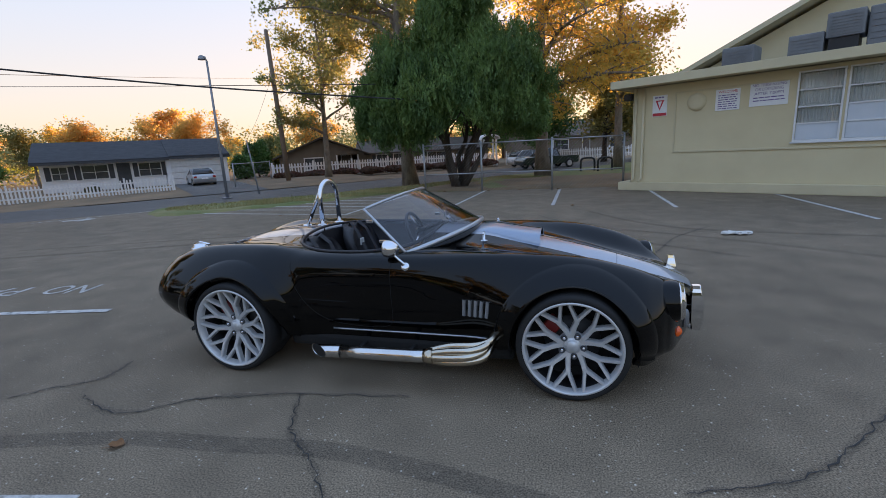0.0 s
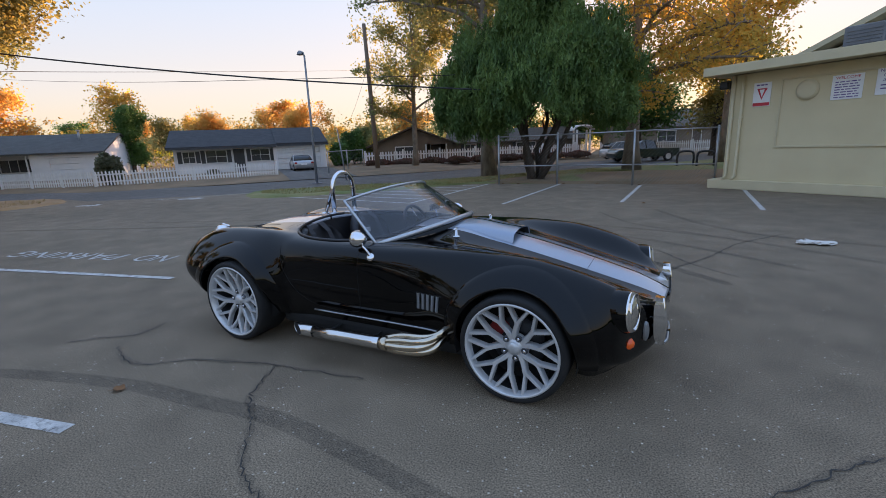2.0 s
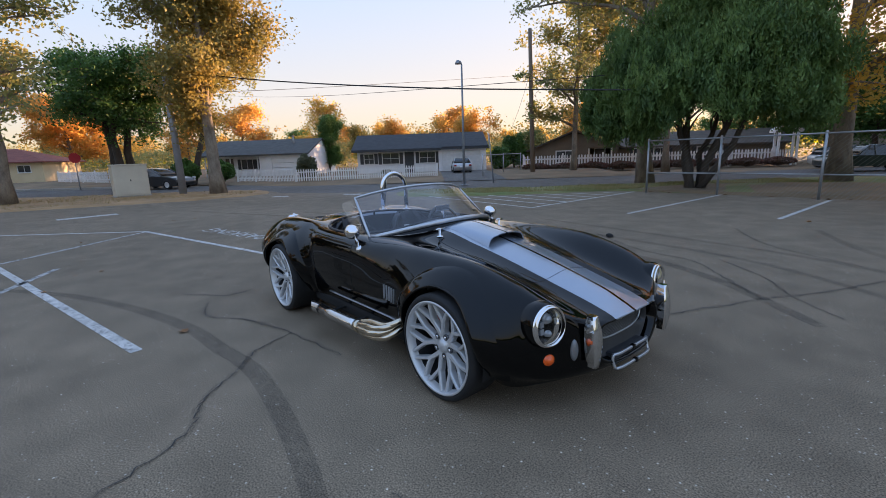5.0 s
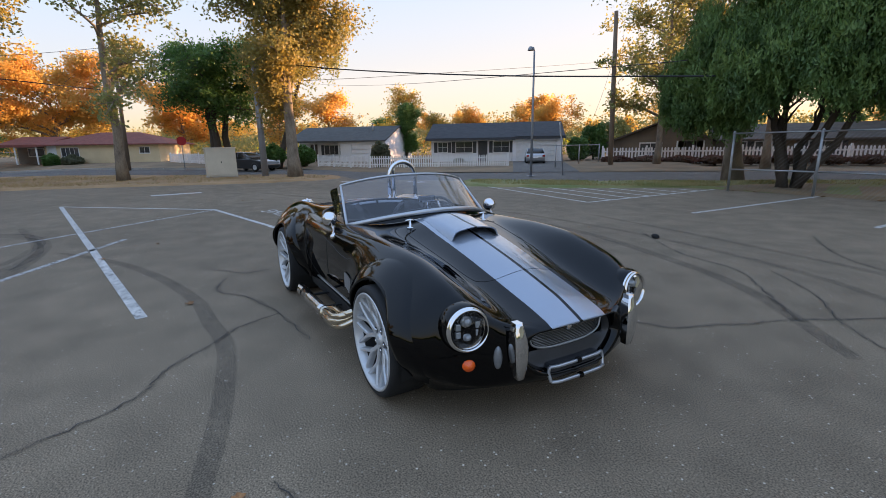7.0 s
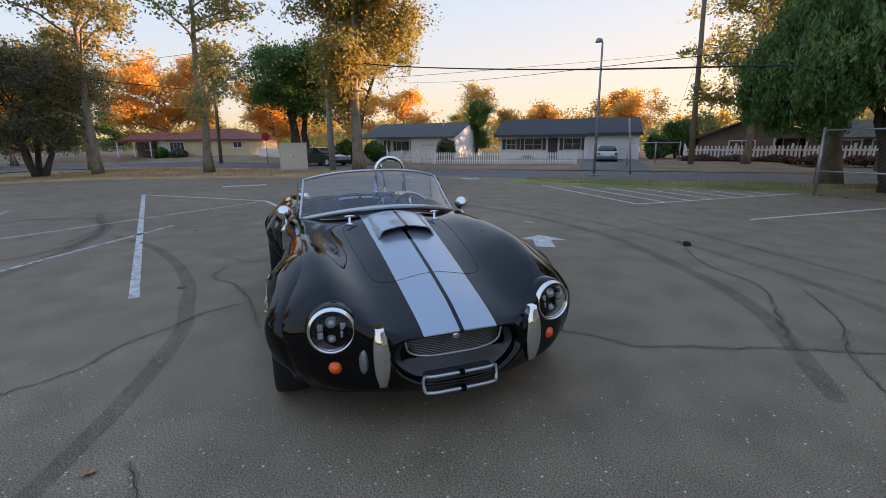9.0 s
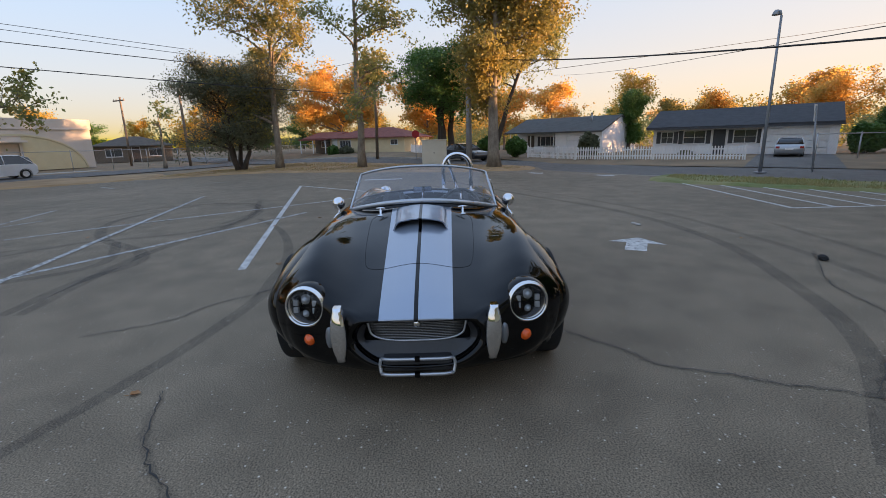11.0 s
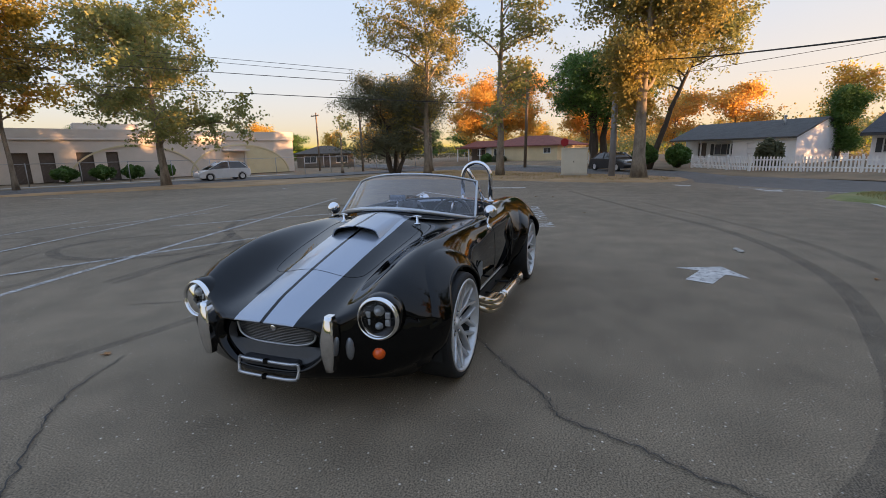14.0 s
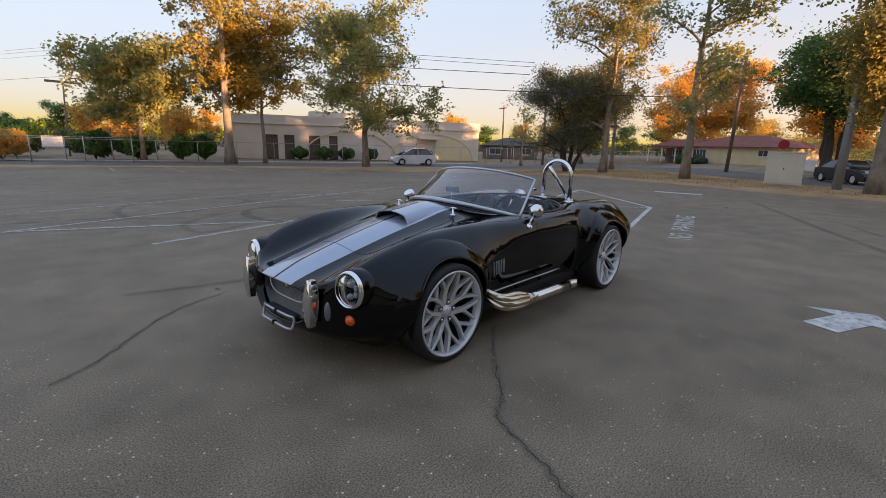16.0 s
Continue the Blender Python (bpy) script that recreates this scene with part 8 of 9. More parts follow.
def chain_fence(pts, h, label, rails=(0.62,), pitch=0.075, group="", mesh_to=None):
    """Galvanised posts and rails with a wire mesh between them."""
    t = thing("chain_link_fence", label, "fence", group)
    for x, y in pts:
        bm = bmesh.new()
        z = gz(x, y)
        tube(bm, [(x, y, z - 0.02), (x, y, z + h + 0.04)], 0.033, 10)
        lathe(bm, [(0.0, 0.03), (0.025, 0.022), (0.037, 0.0), (0.036, -0.03)], Matrix.Translation((x, y, z + h + 0.04)) @ Matrix.Rotation(radians(-90), 4, "Y"), 10)
        part("post", bm, M_METAL, t)
    for (xa, ya), (xb, yb) in zip(pts, pts[1:]):
        za, zb = gz(xa, ya), gz(xb, yb)
        for rz in (h, *rails):
            bm = bmesh.new()
            tube(bm, [(xa, ya, za + rz), (xb, yb, zb + rz)], 0.021, 8)
            part("rail", bm, M_METAL, t)
        L = math.hypot(xb - xa, yb - ya)
        top = (mesh_to or h) - 0.03
        bm = bmesh.new()
        n = int((L + top) / pitch)
        for k in range(n):
            for sgn in (-1, 1):
                s0 = k * pitch - (0 if sgn < 0 else top)
                a, b = (s0, top if sgn < 0 else 0.03), (s0 - top if sgn < 0 else s0 + top, 0.03 if sgn < 0 else top)
                (sa, z_a), (sb, z_b) = sorted((a, b))
                if sb <= 0 or sa >= L:
                    continue
                if sa < 0:
                    z_a, sa = z_a + (z_b - z_a) * (0 - sa) / (sb - sa), 0
                if sb > L:
                    z_b, sb = z_a + (z_b - z_a) * (L - sa) / (sb - sa), L
                tube(bm, [(xa + (xb - xa) * q / L, ya + (yb - ya) * q / L, za + (zb - za) * q / L + zz) for q, zz in ((sa, z_a), (sb, z_b))], 0.0022, 3, caps=False)
        tagged(part("wire_mesh", bm, M_METAL, t), kind="stuff")


chain_fence([(-3.95, 12.05), (-1.95, 12.25), (0.42, 12.1), (2.6, 12.0)], 1.62, "galvanised chain link fence on round posts beside the lawn", (0.62,), 0.11)
chain_fence([street2(-40 + 3.3 * k, 44.2) for k in range(29)], 1.75, "long chain link fence before the pale hall", (), 0.3)
chain_fence([(8.5 - 3.2 * k, -43.2 + 0.1 * k) for k in range(6)], 1.9, "chain link fence along the far side of the lot", (), 0.3)
fx, fy = -16.0, 16.7
gx, gy = -17.9, 22.3
chain_fence([(fx, fy), ((fx + gx) / 2, (fy + gy) / 2), (gx, gy)], 1.3, "low chain link fence beside the driveway", (), 0.2)

# ---- poles, lamps, cables ----
lp = thing("street_lamp", "tall grey steel lamp post with a small lamp head", "street lamp", at=pose(-12.1, 11.6, 0.03))
bm = bmesh.new()
tube(bm, [(0, 0, 0), (0.0, 0.0, 2.5), (0.02, -0.02, 5.12)], [0.06, 0.048, 0.036], 14)
part("pole", bm, M_GREYPOLE, lp)
bm = bmesh.new()
box(bm, -0.15, 0.15, -0.15, 0.15, 0, 0.03, bevel=0.008)
part("base_plate", bm, M_GREYPOLE, lp)
bm = bmesh.new()
tube(bm, [(0.02, -0.02, 5.1), (-0.03, -0.03, 5.26), (-0.14, -0.06, 5.28)], 0.03, 8)
part("arm", bm, M_GREYPOLE, lp)
bm = bmesh.new()
lathe(bm, [(0.0, 0.09), (0.06, 0.08), (0.10, 0.03), (0.135, -0.06), (0.13, -0.075), (0.0, -0.07)], Matrix.Translation((-0.16, -0.065, 5.24)) @ Matrix.Rotation(radians(-90), 4, "Y"), 16)
part("lamp_head", bm, M_GREYPOLE, lp, "unlit metal lamp head")

sg = thing("sign_post", "leaning steel post with a narrow pale sign seen edge-on", "sign", at=pose(-12.0, 13.4, 0, 0, -7, 0))
bm = bmesh.new()
tube(bm, [(0, 0, 0), (0, 0, 2.3)], 0.03, 8)
part("post", bm, M_GREYPOLE, sg)
bm = bmesh.new()
box(bm, -0.02, -0.012, -0.16, 0.16, 1.75, 2.35, m=pose(0, 0, 0, 0, 0, 35), bevel=0.003)
part("sign_plate", bm, M_SIGN, sg)


def utility_pole(x, y, h, r=0.15, lean=0.0, arms=1, ang=0.0, label="weathered wooden utility pole with a crossarm", material=None):
    t = thing("utility_pole", label, "utility pole", at=pose(x, y, gz(x, y) - 0.05, 0, lean, ang))
    bm = bmesh.new()
    tube(bm, [(0, 0, 0), (0, 0, h * 0.5), (0, 0, h)], [r, r * 0.88, r * 0.72], 12)
    part("pole", bm, material or M_WOODPOLE, t)
    for k in range(arms):
        bm = bmesh.new()
        box(bm, -1.1, 1.1, -r - 0.09, -r + 0.02, h - 0.45 - 0.7 * k, h - 0.33 - 0.7 * k, bevel=0.01)
        part("crossarm", bm, M_WOODPOLE, t)
        for q in (-1.0, -0.45, 0.45, 1.0):
            bm = bmesh.new()
            lathe(bm, [(0.0, 0.14), (0.03, 0.12), (0.045, 0.06), (0.03, 0.03), (0.04, 0.0)], Matrix.Translation((q, -r - 0.03, h - 0.33 - 0.7 * k)) @ Matrix.Rotation(radians(-90), 4, "Y"), 8)
            part("insulator", bm, M_GREYPAINT, t)
    return t


utility_pole(-15.3, 20.4, 8.6, 0.15, -2.0, 0, label="weathered wooden utility pole beside the street")
utility_pole(-20.3, 1.85, 6.2, 0.16, -2.5, 0, label="grey leaning pole beside the plane tree", material=M_GREYPOLE)
utility_pole(-34.6, -4.8, 8.2, 0.13, 3.0, 2, 30)
utility_pole(-44.3, -25.5, 8.2, 0.14, -1.5, 1, 60)
utility_pole(-47.5, -33.7, 7.3, 0.12, 0, 1, 60)


def cable(a, b, sag, r, label):
    a, b = Vector(a), Vector(b)
    bm = bmesh.new()
    tube(bm, [a.lerp(b, k / 24) - Vector((0, 0, 4 * sag * (k / 24) * (1 - k / 24))) for k in range(25)], r, 6)
    tagged(part("overhead_cable", bm, M_WIRE), label, "cable", "overhead cables", "structure")


def cable_through(pts, r, label):
    bm = bmesh.new()
    tube(bm, smooth_path(pts, 8), r, 6)
    tagged(part("overhead_cable", bm, M_WIRE), label, "cable", "overhead cables", "structure")


cable_through([(-4.3, 11.65, 3.18), (-5.36, 11.04, 3.27), (-9.3, 8.95, 3.66), (-13.25, 6.85, 4.15), (-17.19, 4.75, 4.73), (-20.0, 3.2, 5.25)], 0.026, "thick black overhead cable between tree and pole")
cable_through([(-5.5, 11.95, 3.8), (-9.0, 12.3, 4.11), (-29.8, 14.5, 6.07), (-50.5, 16.7, 8.38), (-71.3, 18.9, 11.0)], 0.014, "thin black overhead cable crossing the street")
cable_through([(-30, 44.5, 10.3), (-27.97, 35.1, 8.92), (-26.0, 25.8, 7.6), (-24.0, 16.5, 6.32), (-22.0, 7.2, 5.08), (-20.2, 2.0, 4.4)], 0.013, "thin overhead power line along the street")
cable_through([(-21.6, -4.0, 3.9), (-18.0, -10.7, 4.18), (-13.27, -37.6, 6.46), (-8.53, -64.5, 8.09), (-3.78, -91.4, 9.07)], 0.02, "black overhead power line over the side street")
cable_through([(-15.7, -9.6, 4.66), (-12.88, -49.9, 9.33), (-10.06, -90.1, 13.25), (-7.25, -130.4, 16.4)], 0.016, "thin overhead power line over the side street")
cable_through([(-19.5, -11.6, 5.67), (-14.13, -34.7, 8.37), (-8.8, -57.9, 10.3), (-3.46, -81.0, 11.4)], 0.012, "thin overhead power line over the side street")
cable_through([(-19.3, -11.6, 5.87), (-13.93, -34.7, 8.62), (-8.6, -57.9, 10.6), (-3.26, -81.0, 11.7)], 0.012, "thin overhead power line over the side street")
cable((-44.3, -25.5, 7.5), (-34.6, -4.8, 7.9), 0.5, 0.014, "thin overhead power line")
cable((-15.5, 20.4, 6.3), (-23, 27, 3.2), 0.3, 0.010, "thin service wire to a bungalow")

st = thing("stop_sign", "red octagonal road sign on a post", "road sign", at=pose(-32.2, -1.46, 0, 0, 0, 10) @ Matrix.Scale(0.8, 4))
bm = bmesh.new()
tube(bm, [(0, 0, 0), (0, 0, 2.6)], 0.035, 8)
part("post", bm, M_GREYPOLE, st)
bm = bmesh.new()
lathe(bm, [(0.0, 0.05), (0.38, 0.05), (0.38, 0.04), (0.0, 0.04)], Matrix.Translation((0, 0, 2.4)) @ Matrix.Rotation(radians(22.5), 4, "X"), 8)
for f in bm.faces:
    f.smooth = False
part("sign_plate", bm, M_STOP, st)

for hx0, hy0 in ((1.75, 20.9), (2.55, 20.5)):
    rack = thing("bike_hoop", "low dark metal hoop behind the chain link fence", "bike rack", "bike hoops", at=pose(hx0, hy0, 0.03, 0, 0, 20))
    bm = bmesh.new()
    tube(bm, smooth_path([(-0.35, 0, 0), (-0.35, 0, 0.5), (-0.22, 0, 0.66), (0.22, 0, 0.66), (0.35, 0, 0.5), (0.35, 0, 0)], 4), 0.05, 10)
    part("hoop", bm, M_BLACK, rack)
    for q in (-0.35, 0.35):
        bm = bmesh.new()
        lathe(bm, [(0.0, 0.02), (0.09, 0.015), (0.1, 0.0)], Matrix.Translation((q, 0, 0.005)) @ Matrix.Rotation(radians(-90), 4, "Y"), 12)
        part("foot", bm, M_BLACK, rack)

# beige cabinet on the verge
cab = thing("utility_cabinet", "plain beige metal utility cabinet on the verge", "cabinet", at=pose(-20.9, 0.68, 0.0, 0, 0, -86))
bm = bmesh.new()
box(bm, -0.04, 1.34, -0.70, 0.04, 0, 0.10, bevel=0.01)
part("plinth", bm, M_CONC, cab)
bm = bmesh.new()
box(bm, 0, 1.30, -0.66, 0, 0.10, 1.40, bevel=0.02)
part("housing", bm, M_CABINET, cab)
for a, b in ((0.04, 1.26),):
    bm = bmesh.new()
    box(bm, a, b, 0.001, 0.018, 0.16, 1.34, bevel=0.006)
    part("door", bm, M_CABINET, cab)
bm = bmesh.new()
box(bm, 0.66, 0.70, 0.019, 0.045, 0.72, 0.80, bevel=0.006)
part("handle", bm, M_BLACK, cab)
bm = bmesh.new()
box(bm, -0.03, 1.33, -0.69, 0.03, 1.40, 1.45, bevel=0.012)
part("lid", bm, M_CABINET, cab)

# ---- parked cars ----
def car_paint(name, c, metal=0.3):
    return mat(name, c, tuple(v * 0.9 for v in c), rough=0.3, metal=metal, scale=3, fine=80, bump=0.0, coat=0.9)


M_CARGLASS = mat("dark_car_glass", (0.015, 0.017, 0.02), (0.02, 0.022, 0.025), rough=0.05, scale=1, fine=10, bump=0.0, spec=0.8)
M_TAIL = mat("red_tail_lens", (0.35, 0.02, 0.02), (0.3, 0.015, 0.015), rough=0.2, scale=8, fine=60, bump=0.0)
M_HEADCLEAR = mat("clear_lamp_lens", (0.6, 0.62, 0.64), (0.5, 0.52, 0.54), rough=0.12, scale=8, fine=60, bump=0.0)


def parked_car(label, x, y, ang, paint, prof, roof, L, Wd, wheel_r=0.31, wb=(0.18, 0.80)):
    """A closed car from its side outline: lower body, glasshouse, wheels and lamps. The front is at +x."""
    t = thing("parked_car", label, "car", "parked cars", at=pose(x, y, gz(x, y) + 0.01, 0, 0, ang))

    def hull(pts, wlow, whigh, zl, zh):
        bm = bmesh.new()
        rows = []
        for s in (-1, -0.93, -0.6, 0.6, 0.93, 1):
            row = []
            for px, pz in pts:
                w = (wlow + (whigh - wlow) * min(max((pz - zl) / (zh - zl), 0), 1)) * Wd / 2
                inset = 0.0 if abs(s) < 0.95 else 0.05
                cx = L / 2
                row.append(bm.verts.new((px * L - cx - (px * L - cx) * inset * 0.4, s * w, pz - (inset * 0.5 if pz > (zl + zh) / 2 else 0))))
            rows.append(row)
        for a, b in zip(rows, rows[1:]):
            for i in range(len(pts)):
                j = (i + 1) % len(pts)
                bm.faces.new((a[i], b[i], b[j], a[j])).smooth = True
        bm.faces.new(rows[0]), bm.faces.new(rows[-1][::-1])
        bmesh.ops.recalc_face_normals(bm, faces=bm.faces)
        return bm

    zb = max(p[1] for p in prof)
    part("body", hull(prof, 0.96, 1.0, 0.2, zb), paint, t)
    zt = max(p[1] for p in roof)
    zl = min(p[1] for p in roof)
    part("glasshouse", hull(roof, 0.95, 0.74, zl, zt), M_CARGLASS, t)
    top = [p for p in roof if p[1] > zt - 0.12]
    bm = bmesh.new()
    xs = sorted(p[0] for p in top)
    rp = []
    for q in np.linspace(xs[0], xs[-1], 7):
        zz = float(np.interp(q, [p[0] for p in sorted(top)], [p[1] for p in sorted(top)]))
        rp.append([bm.verts.new((q * L - L / 2, s * 0.385 * Wd, zz - (0.035 if abs(s) > 0.9 else 0) + 0.012)) for s in (-1, -0.8, 0, 0.8, 1)])
    for a, b in zip(rp, rp[1:]):
        for i in range(4):
            bm.faces.new((a[i], a[i + 1], b[i + 1], b[i])).smooth = True
    part("roof", bm, paint, t)
    sp_ = sorted(roof)
    for s in (-1, 1):
        lowz = zl + 0.02
        for fx in (sp_[0][0] + 0.004, (sp_[0][0] + sp_[-1][0]) / 2, sp_[-1][0] - 0.004):
            tx = min(max(fx, xs[0] + 0.005), xs[-1] - 0.005)
            bm = bmesh.new()
            tube(bm, [(fx * L - L / 2, s * 0.475 * Wd, lowz), (tx * L - L / 2, s * 0.385 * Wd, zt - 0.03)], 0.03, 6)
            part("pillar", bm, paint, t)
        for f in wb:
            w = part("wheel", bmesh.new(), M_TYRE, t)
            w.matrix_basis = Matrix.Translation((f * L - L / 2, s * (Wd / 2 - 0.09), wheel_r)) @ Matrix.Rotation(radians(90 * s), 4, "Z")
            bm = bmesh.new()
            lathe(bm, [(wheel_r * 0.62, 0.08), (wheel_r * 0.85, 0.10), (wheel_r, 0.07), (wheel_r, -0.08), (wheel_r * 0.7, -0.1)], Matrix(), 28)
            part("tyre", bm, M_TYRE, w)
            bm = bmesh.new()
            lathe(bm, [(0.0, 0.075), (wheel_r * 0.18, 0.08), (wheel_r * 0.5, 0.07), (wheel_r * 0.6, 0.088), (wheel_r * 0.66, 0.08)], Matrix(), 14)
            part("rim", bm, M_RIM, w)
            bm = bmesh.new()
            lathe(bm, [(wheel_r * 1.06, 0.104), (wheel_r * 1.16, 0.098), (wheel_r * 1.16, 0.06)], Matrix.Translation((f * L - L / 2, s * (Wd / 2 - 0.09), wheel_r)) @ Matrix.Rotation(radians(90 * s), 4, "Z"), 28)
            part("arch_trim", bm, M_BLACK, t)
        for px, m_, nm in ((0.985, M_HEADCLEAR, "headlight"), (0.012, M_TAIL, "tail_light")):
            bm = bmesh.new()
            box(bm, px * L - L / 2 - 0.05, px * L - L / 2 + 0.045, s * Wd * 0.40 - 0.13, s * Wd * 0.40 + 0.10, zb - 0.30, zb - 0.14, bevel=0.03)
            part(nm, bm, m_, t)
    bm = bmesh.new()
    box(bm, -L / 2 - 0.012, -L / 2 + 0.05, -0.25, 0.25, 0.55, 0.67, bevel=0.005)
    part("number_plate", bm, M_SIGN, t)
    return t


P_SEDAN = [(0.0, 0.35), (0.01, 0.75), (0.03, 0.92), (0.17, 0.96), (0.5, 0.93), (0.72, 0.90), (0.93, 0.76), (0.99, 0.62), (1.0, 0.35), (0.95, 0.22), (0.05, 0.22)]
R_SEDAN = [(0.10, 0.92), (0.25, 1.38), (0.40, 1.44), (0.52, 1.40), (0.72, 0.90)]
P_HATCH = [(0.0, 0.40), (0.0, 0.85), (0.03, 0.98), (0.3, 1.0), (0.6, 0.98), (0.8, 0.92), (0.95, 0.75), (0.995, 0.6), (1.0, 0.35), (0.95, 0.22), (0.05, 0.22)]
R_HATCH = [(0.03, 0.97), (0.09, 1.42), (0.2, 1.56), (0.4, 1.60), (0.55, 1.54), (0.82, 0.93)]
P_TRUCK = [(0.0, 0.5), (0.0, 1.0), (0.30, 1.02), (0.5, 1.04), (0.72, 1.05), (0.96, 0.98), (1.0, 0.8), (1.0, 0.45), (0.95, 0.35), (0.03, 0.38)]
R_TRUCK = [(0.36, 1.02), (0.39, 1.62), (0.46, 1.70), (0.58, 1.66), (0.70, 1.05)]
parked_car("white compact hatchback parked at the kerb", -27.6, -30.0, math.degrees(math.atan2(-D2.y, -D2.x)), car_paint("white_car_paint", (0.72, 0.72, 0.73), 0.0), P_HATCH, R_HATCH, 4.3, 1.8)
cx_, cy_ = home(7.4, -2.4)
silver_car = parked_car("silver sedan parked on the driveway", cx_, cy_, YAW1 + 90, car_paint("silver_car_paint", (0.42, 0.43, 0.45), 0.5), P_SEDAN, R_SEDAN, 4.5, 1.78)
silver_car.matrix_basis = Matrix.Translation((0, 0, 0.16)) @ silver_car.matrix_basis @ Matrix.Scale(0.68, 4)
black_car = parked_car("black sedan parked behind the utility cabinet", -27.4, 2.1, YAW0, car_paint("black_car_paint", (0.01, 0.01, 0.012), 0.0), P_SEDAN, R_SEDAN, 4.6, 1.8)
black_car.matrix_basis = black_car.matrix_basis @ Matrix.Scale(0.8, 4)
pickup = parked_car("dark green pickup truck parked along the street", -0.6, 26.6, YAW0 + 180, car_paint("green_truck_paint", (0.015, 0.03, 0.027), 0.2), P_TRUCK, R_TRUCK, 5.4, 1.95, 0.37)
pickup.matrix_basis = pickup.matrix_basis @ Matrix.Scale(0.72, 4)
van = parked_car("white van-like car parked beyond the pickup", -1.9, 30.5, YAW0, car_paint("white_van_paint", (0.6, 0.6, 0.6), 0.0), P_HATCH, R_HATCH, 4.6, 1.85)
van.matrix_basis = van.matrix_basis @ Matrix.Scale(0.72, 4)

# ---- bushes and hedges ----
for k, s in enumerate((9.6, 12.4, 14.8, 17.6)):
    q = hall.matrix_basis @ Vector((s + 5.6, 2.2, 0))
    bush(q.x, q.y, 1.15, 1.5, L_GREEN, 200 + k, "clipped dark green bush before the pale hall", 3500, 0.14)
for k in range(9):
    q = Vector((-18.0, 22.6, 0)) + Vector((math.cos(radians(40.5)), math.sin(radians(40.5)), 0)) * (1.0 + 1.9 * k)
    bush(q.x, q.y, 1.15, 0.6, L_RUSSET, 220 + k, "low russet hedge bush along the white fence", 2600, 0.1)
for k, (bx, by, w, h, lf) in enumerate(((-30.3, 4.0, 1.0, 1.7, L_GREEN), (-29.6, 5.9, 0.9, 1.6, L_GREEN), (-23.6, 9.2, 0.7, 1.75, L_DUSTY), (*home(10.6, 1.0), 1.0, 2.0, L_GREEN), (*home(12.0, 2.6), 1.3, 3.0, L_GREEN),
                                      (*home(13.6, 4.0), 1.6, 3.6, L_MIX), (*home(2.2, -0.6), 0.4, 0.5, L_DUSTY), (-46.4, -9.6, 0.9, 1.2, L_DUSTY), (-47.2, -11.2, 0.7, 1.4, L_GREEN))):
    bush(bx, by, w, h, lf, 240 + k, "leafy bush beside a bungalow", 4200, 0.12)
for k, leaf in enumerate((L_GREEN, L_GREEN, None, L_RUST, L_DUSTY, L_MIX, L_GREEN)):
    if leaf:
        bush(-9 + 3.06 * k, -47.5 - 0.6 * (k % 3), 2.0, 2.2 + 0.5 * (k % 2), leaf, 260 + k, "leafy bush behind the chain link fence", 4200, 0.2)


def wood_band(pts, h, depth, leaf, n, size, seed, label):
    """A far belt of trees too distant to tell apart."""
    g = np.random.RandomState(seed)
    p = np.array(pts, float)
    seg = np.linalg.norm(np.diff(p, axis=0), axis=1)
    cum = np.concatenate([[0], np.cumsum(seg)])
    s = g.uniform(0, cum[-1], n)
    x, y = np.interp(s, cum, p[:, 0]), np.interp(s, cum, p[:, 1])
    crest = h * (0.74 + 0.13 * np.sin(s * 0.23 + seed) + 0.10 * np.sin(s * 0.61 + 2 * seed) + 0.05 * np.sin(s * 1.7))
    z = crest * g.uniform(0, 1, n) ** 0.7
    q = np.stack([x + g.normal(0, depth, n), y + g.normal(0, depth, n), z], 1)
    me = leaves_mesh(q, size, random.Random(seed), 1.3, 0.1)
    me.materials.append(leaf)
    tagged(new("distant_woods", me), label, "trees", "", "stuff")


wood_band([bend(-170, 56), bend(-60, 52), bend(10, 55), bend(60, 56), bend(150, 60)], 4.6, 2.0, L_MIX, 75000, 0.24, 5, "far belt of trees behind the houses")
wood_band([bend(-170, 66), bend(-60, 64), bend(60, 66), bend(150, 70)], 6.6, 2.4, L_AUTUMN, 70000, 0.26, 6, "farther belt of taller autumn trees")
wood_band([(-110, -30), (-95, -75), (-60, -95), (0, -100), (60, -90)], 3.4, 2.6, L_DUSTY, 60000, 0.26, 7, "far belt of trees beyond the pale hall")
# added out of view, low and green, to shape what the lacquer mirrors
wood_band([(60, -90), (95, -40), (100, 30), (70, 70)], 5.0, 3.0, L_GREEN, 16000, 0.8, 8, "unseen far belt of trees added across the lot for the car to mirror")

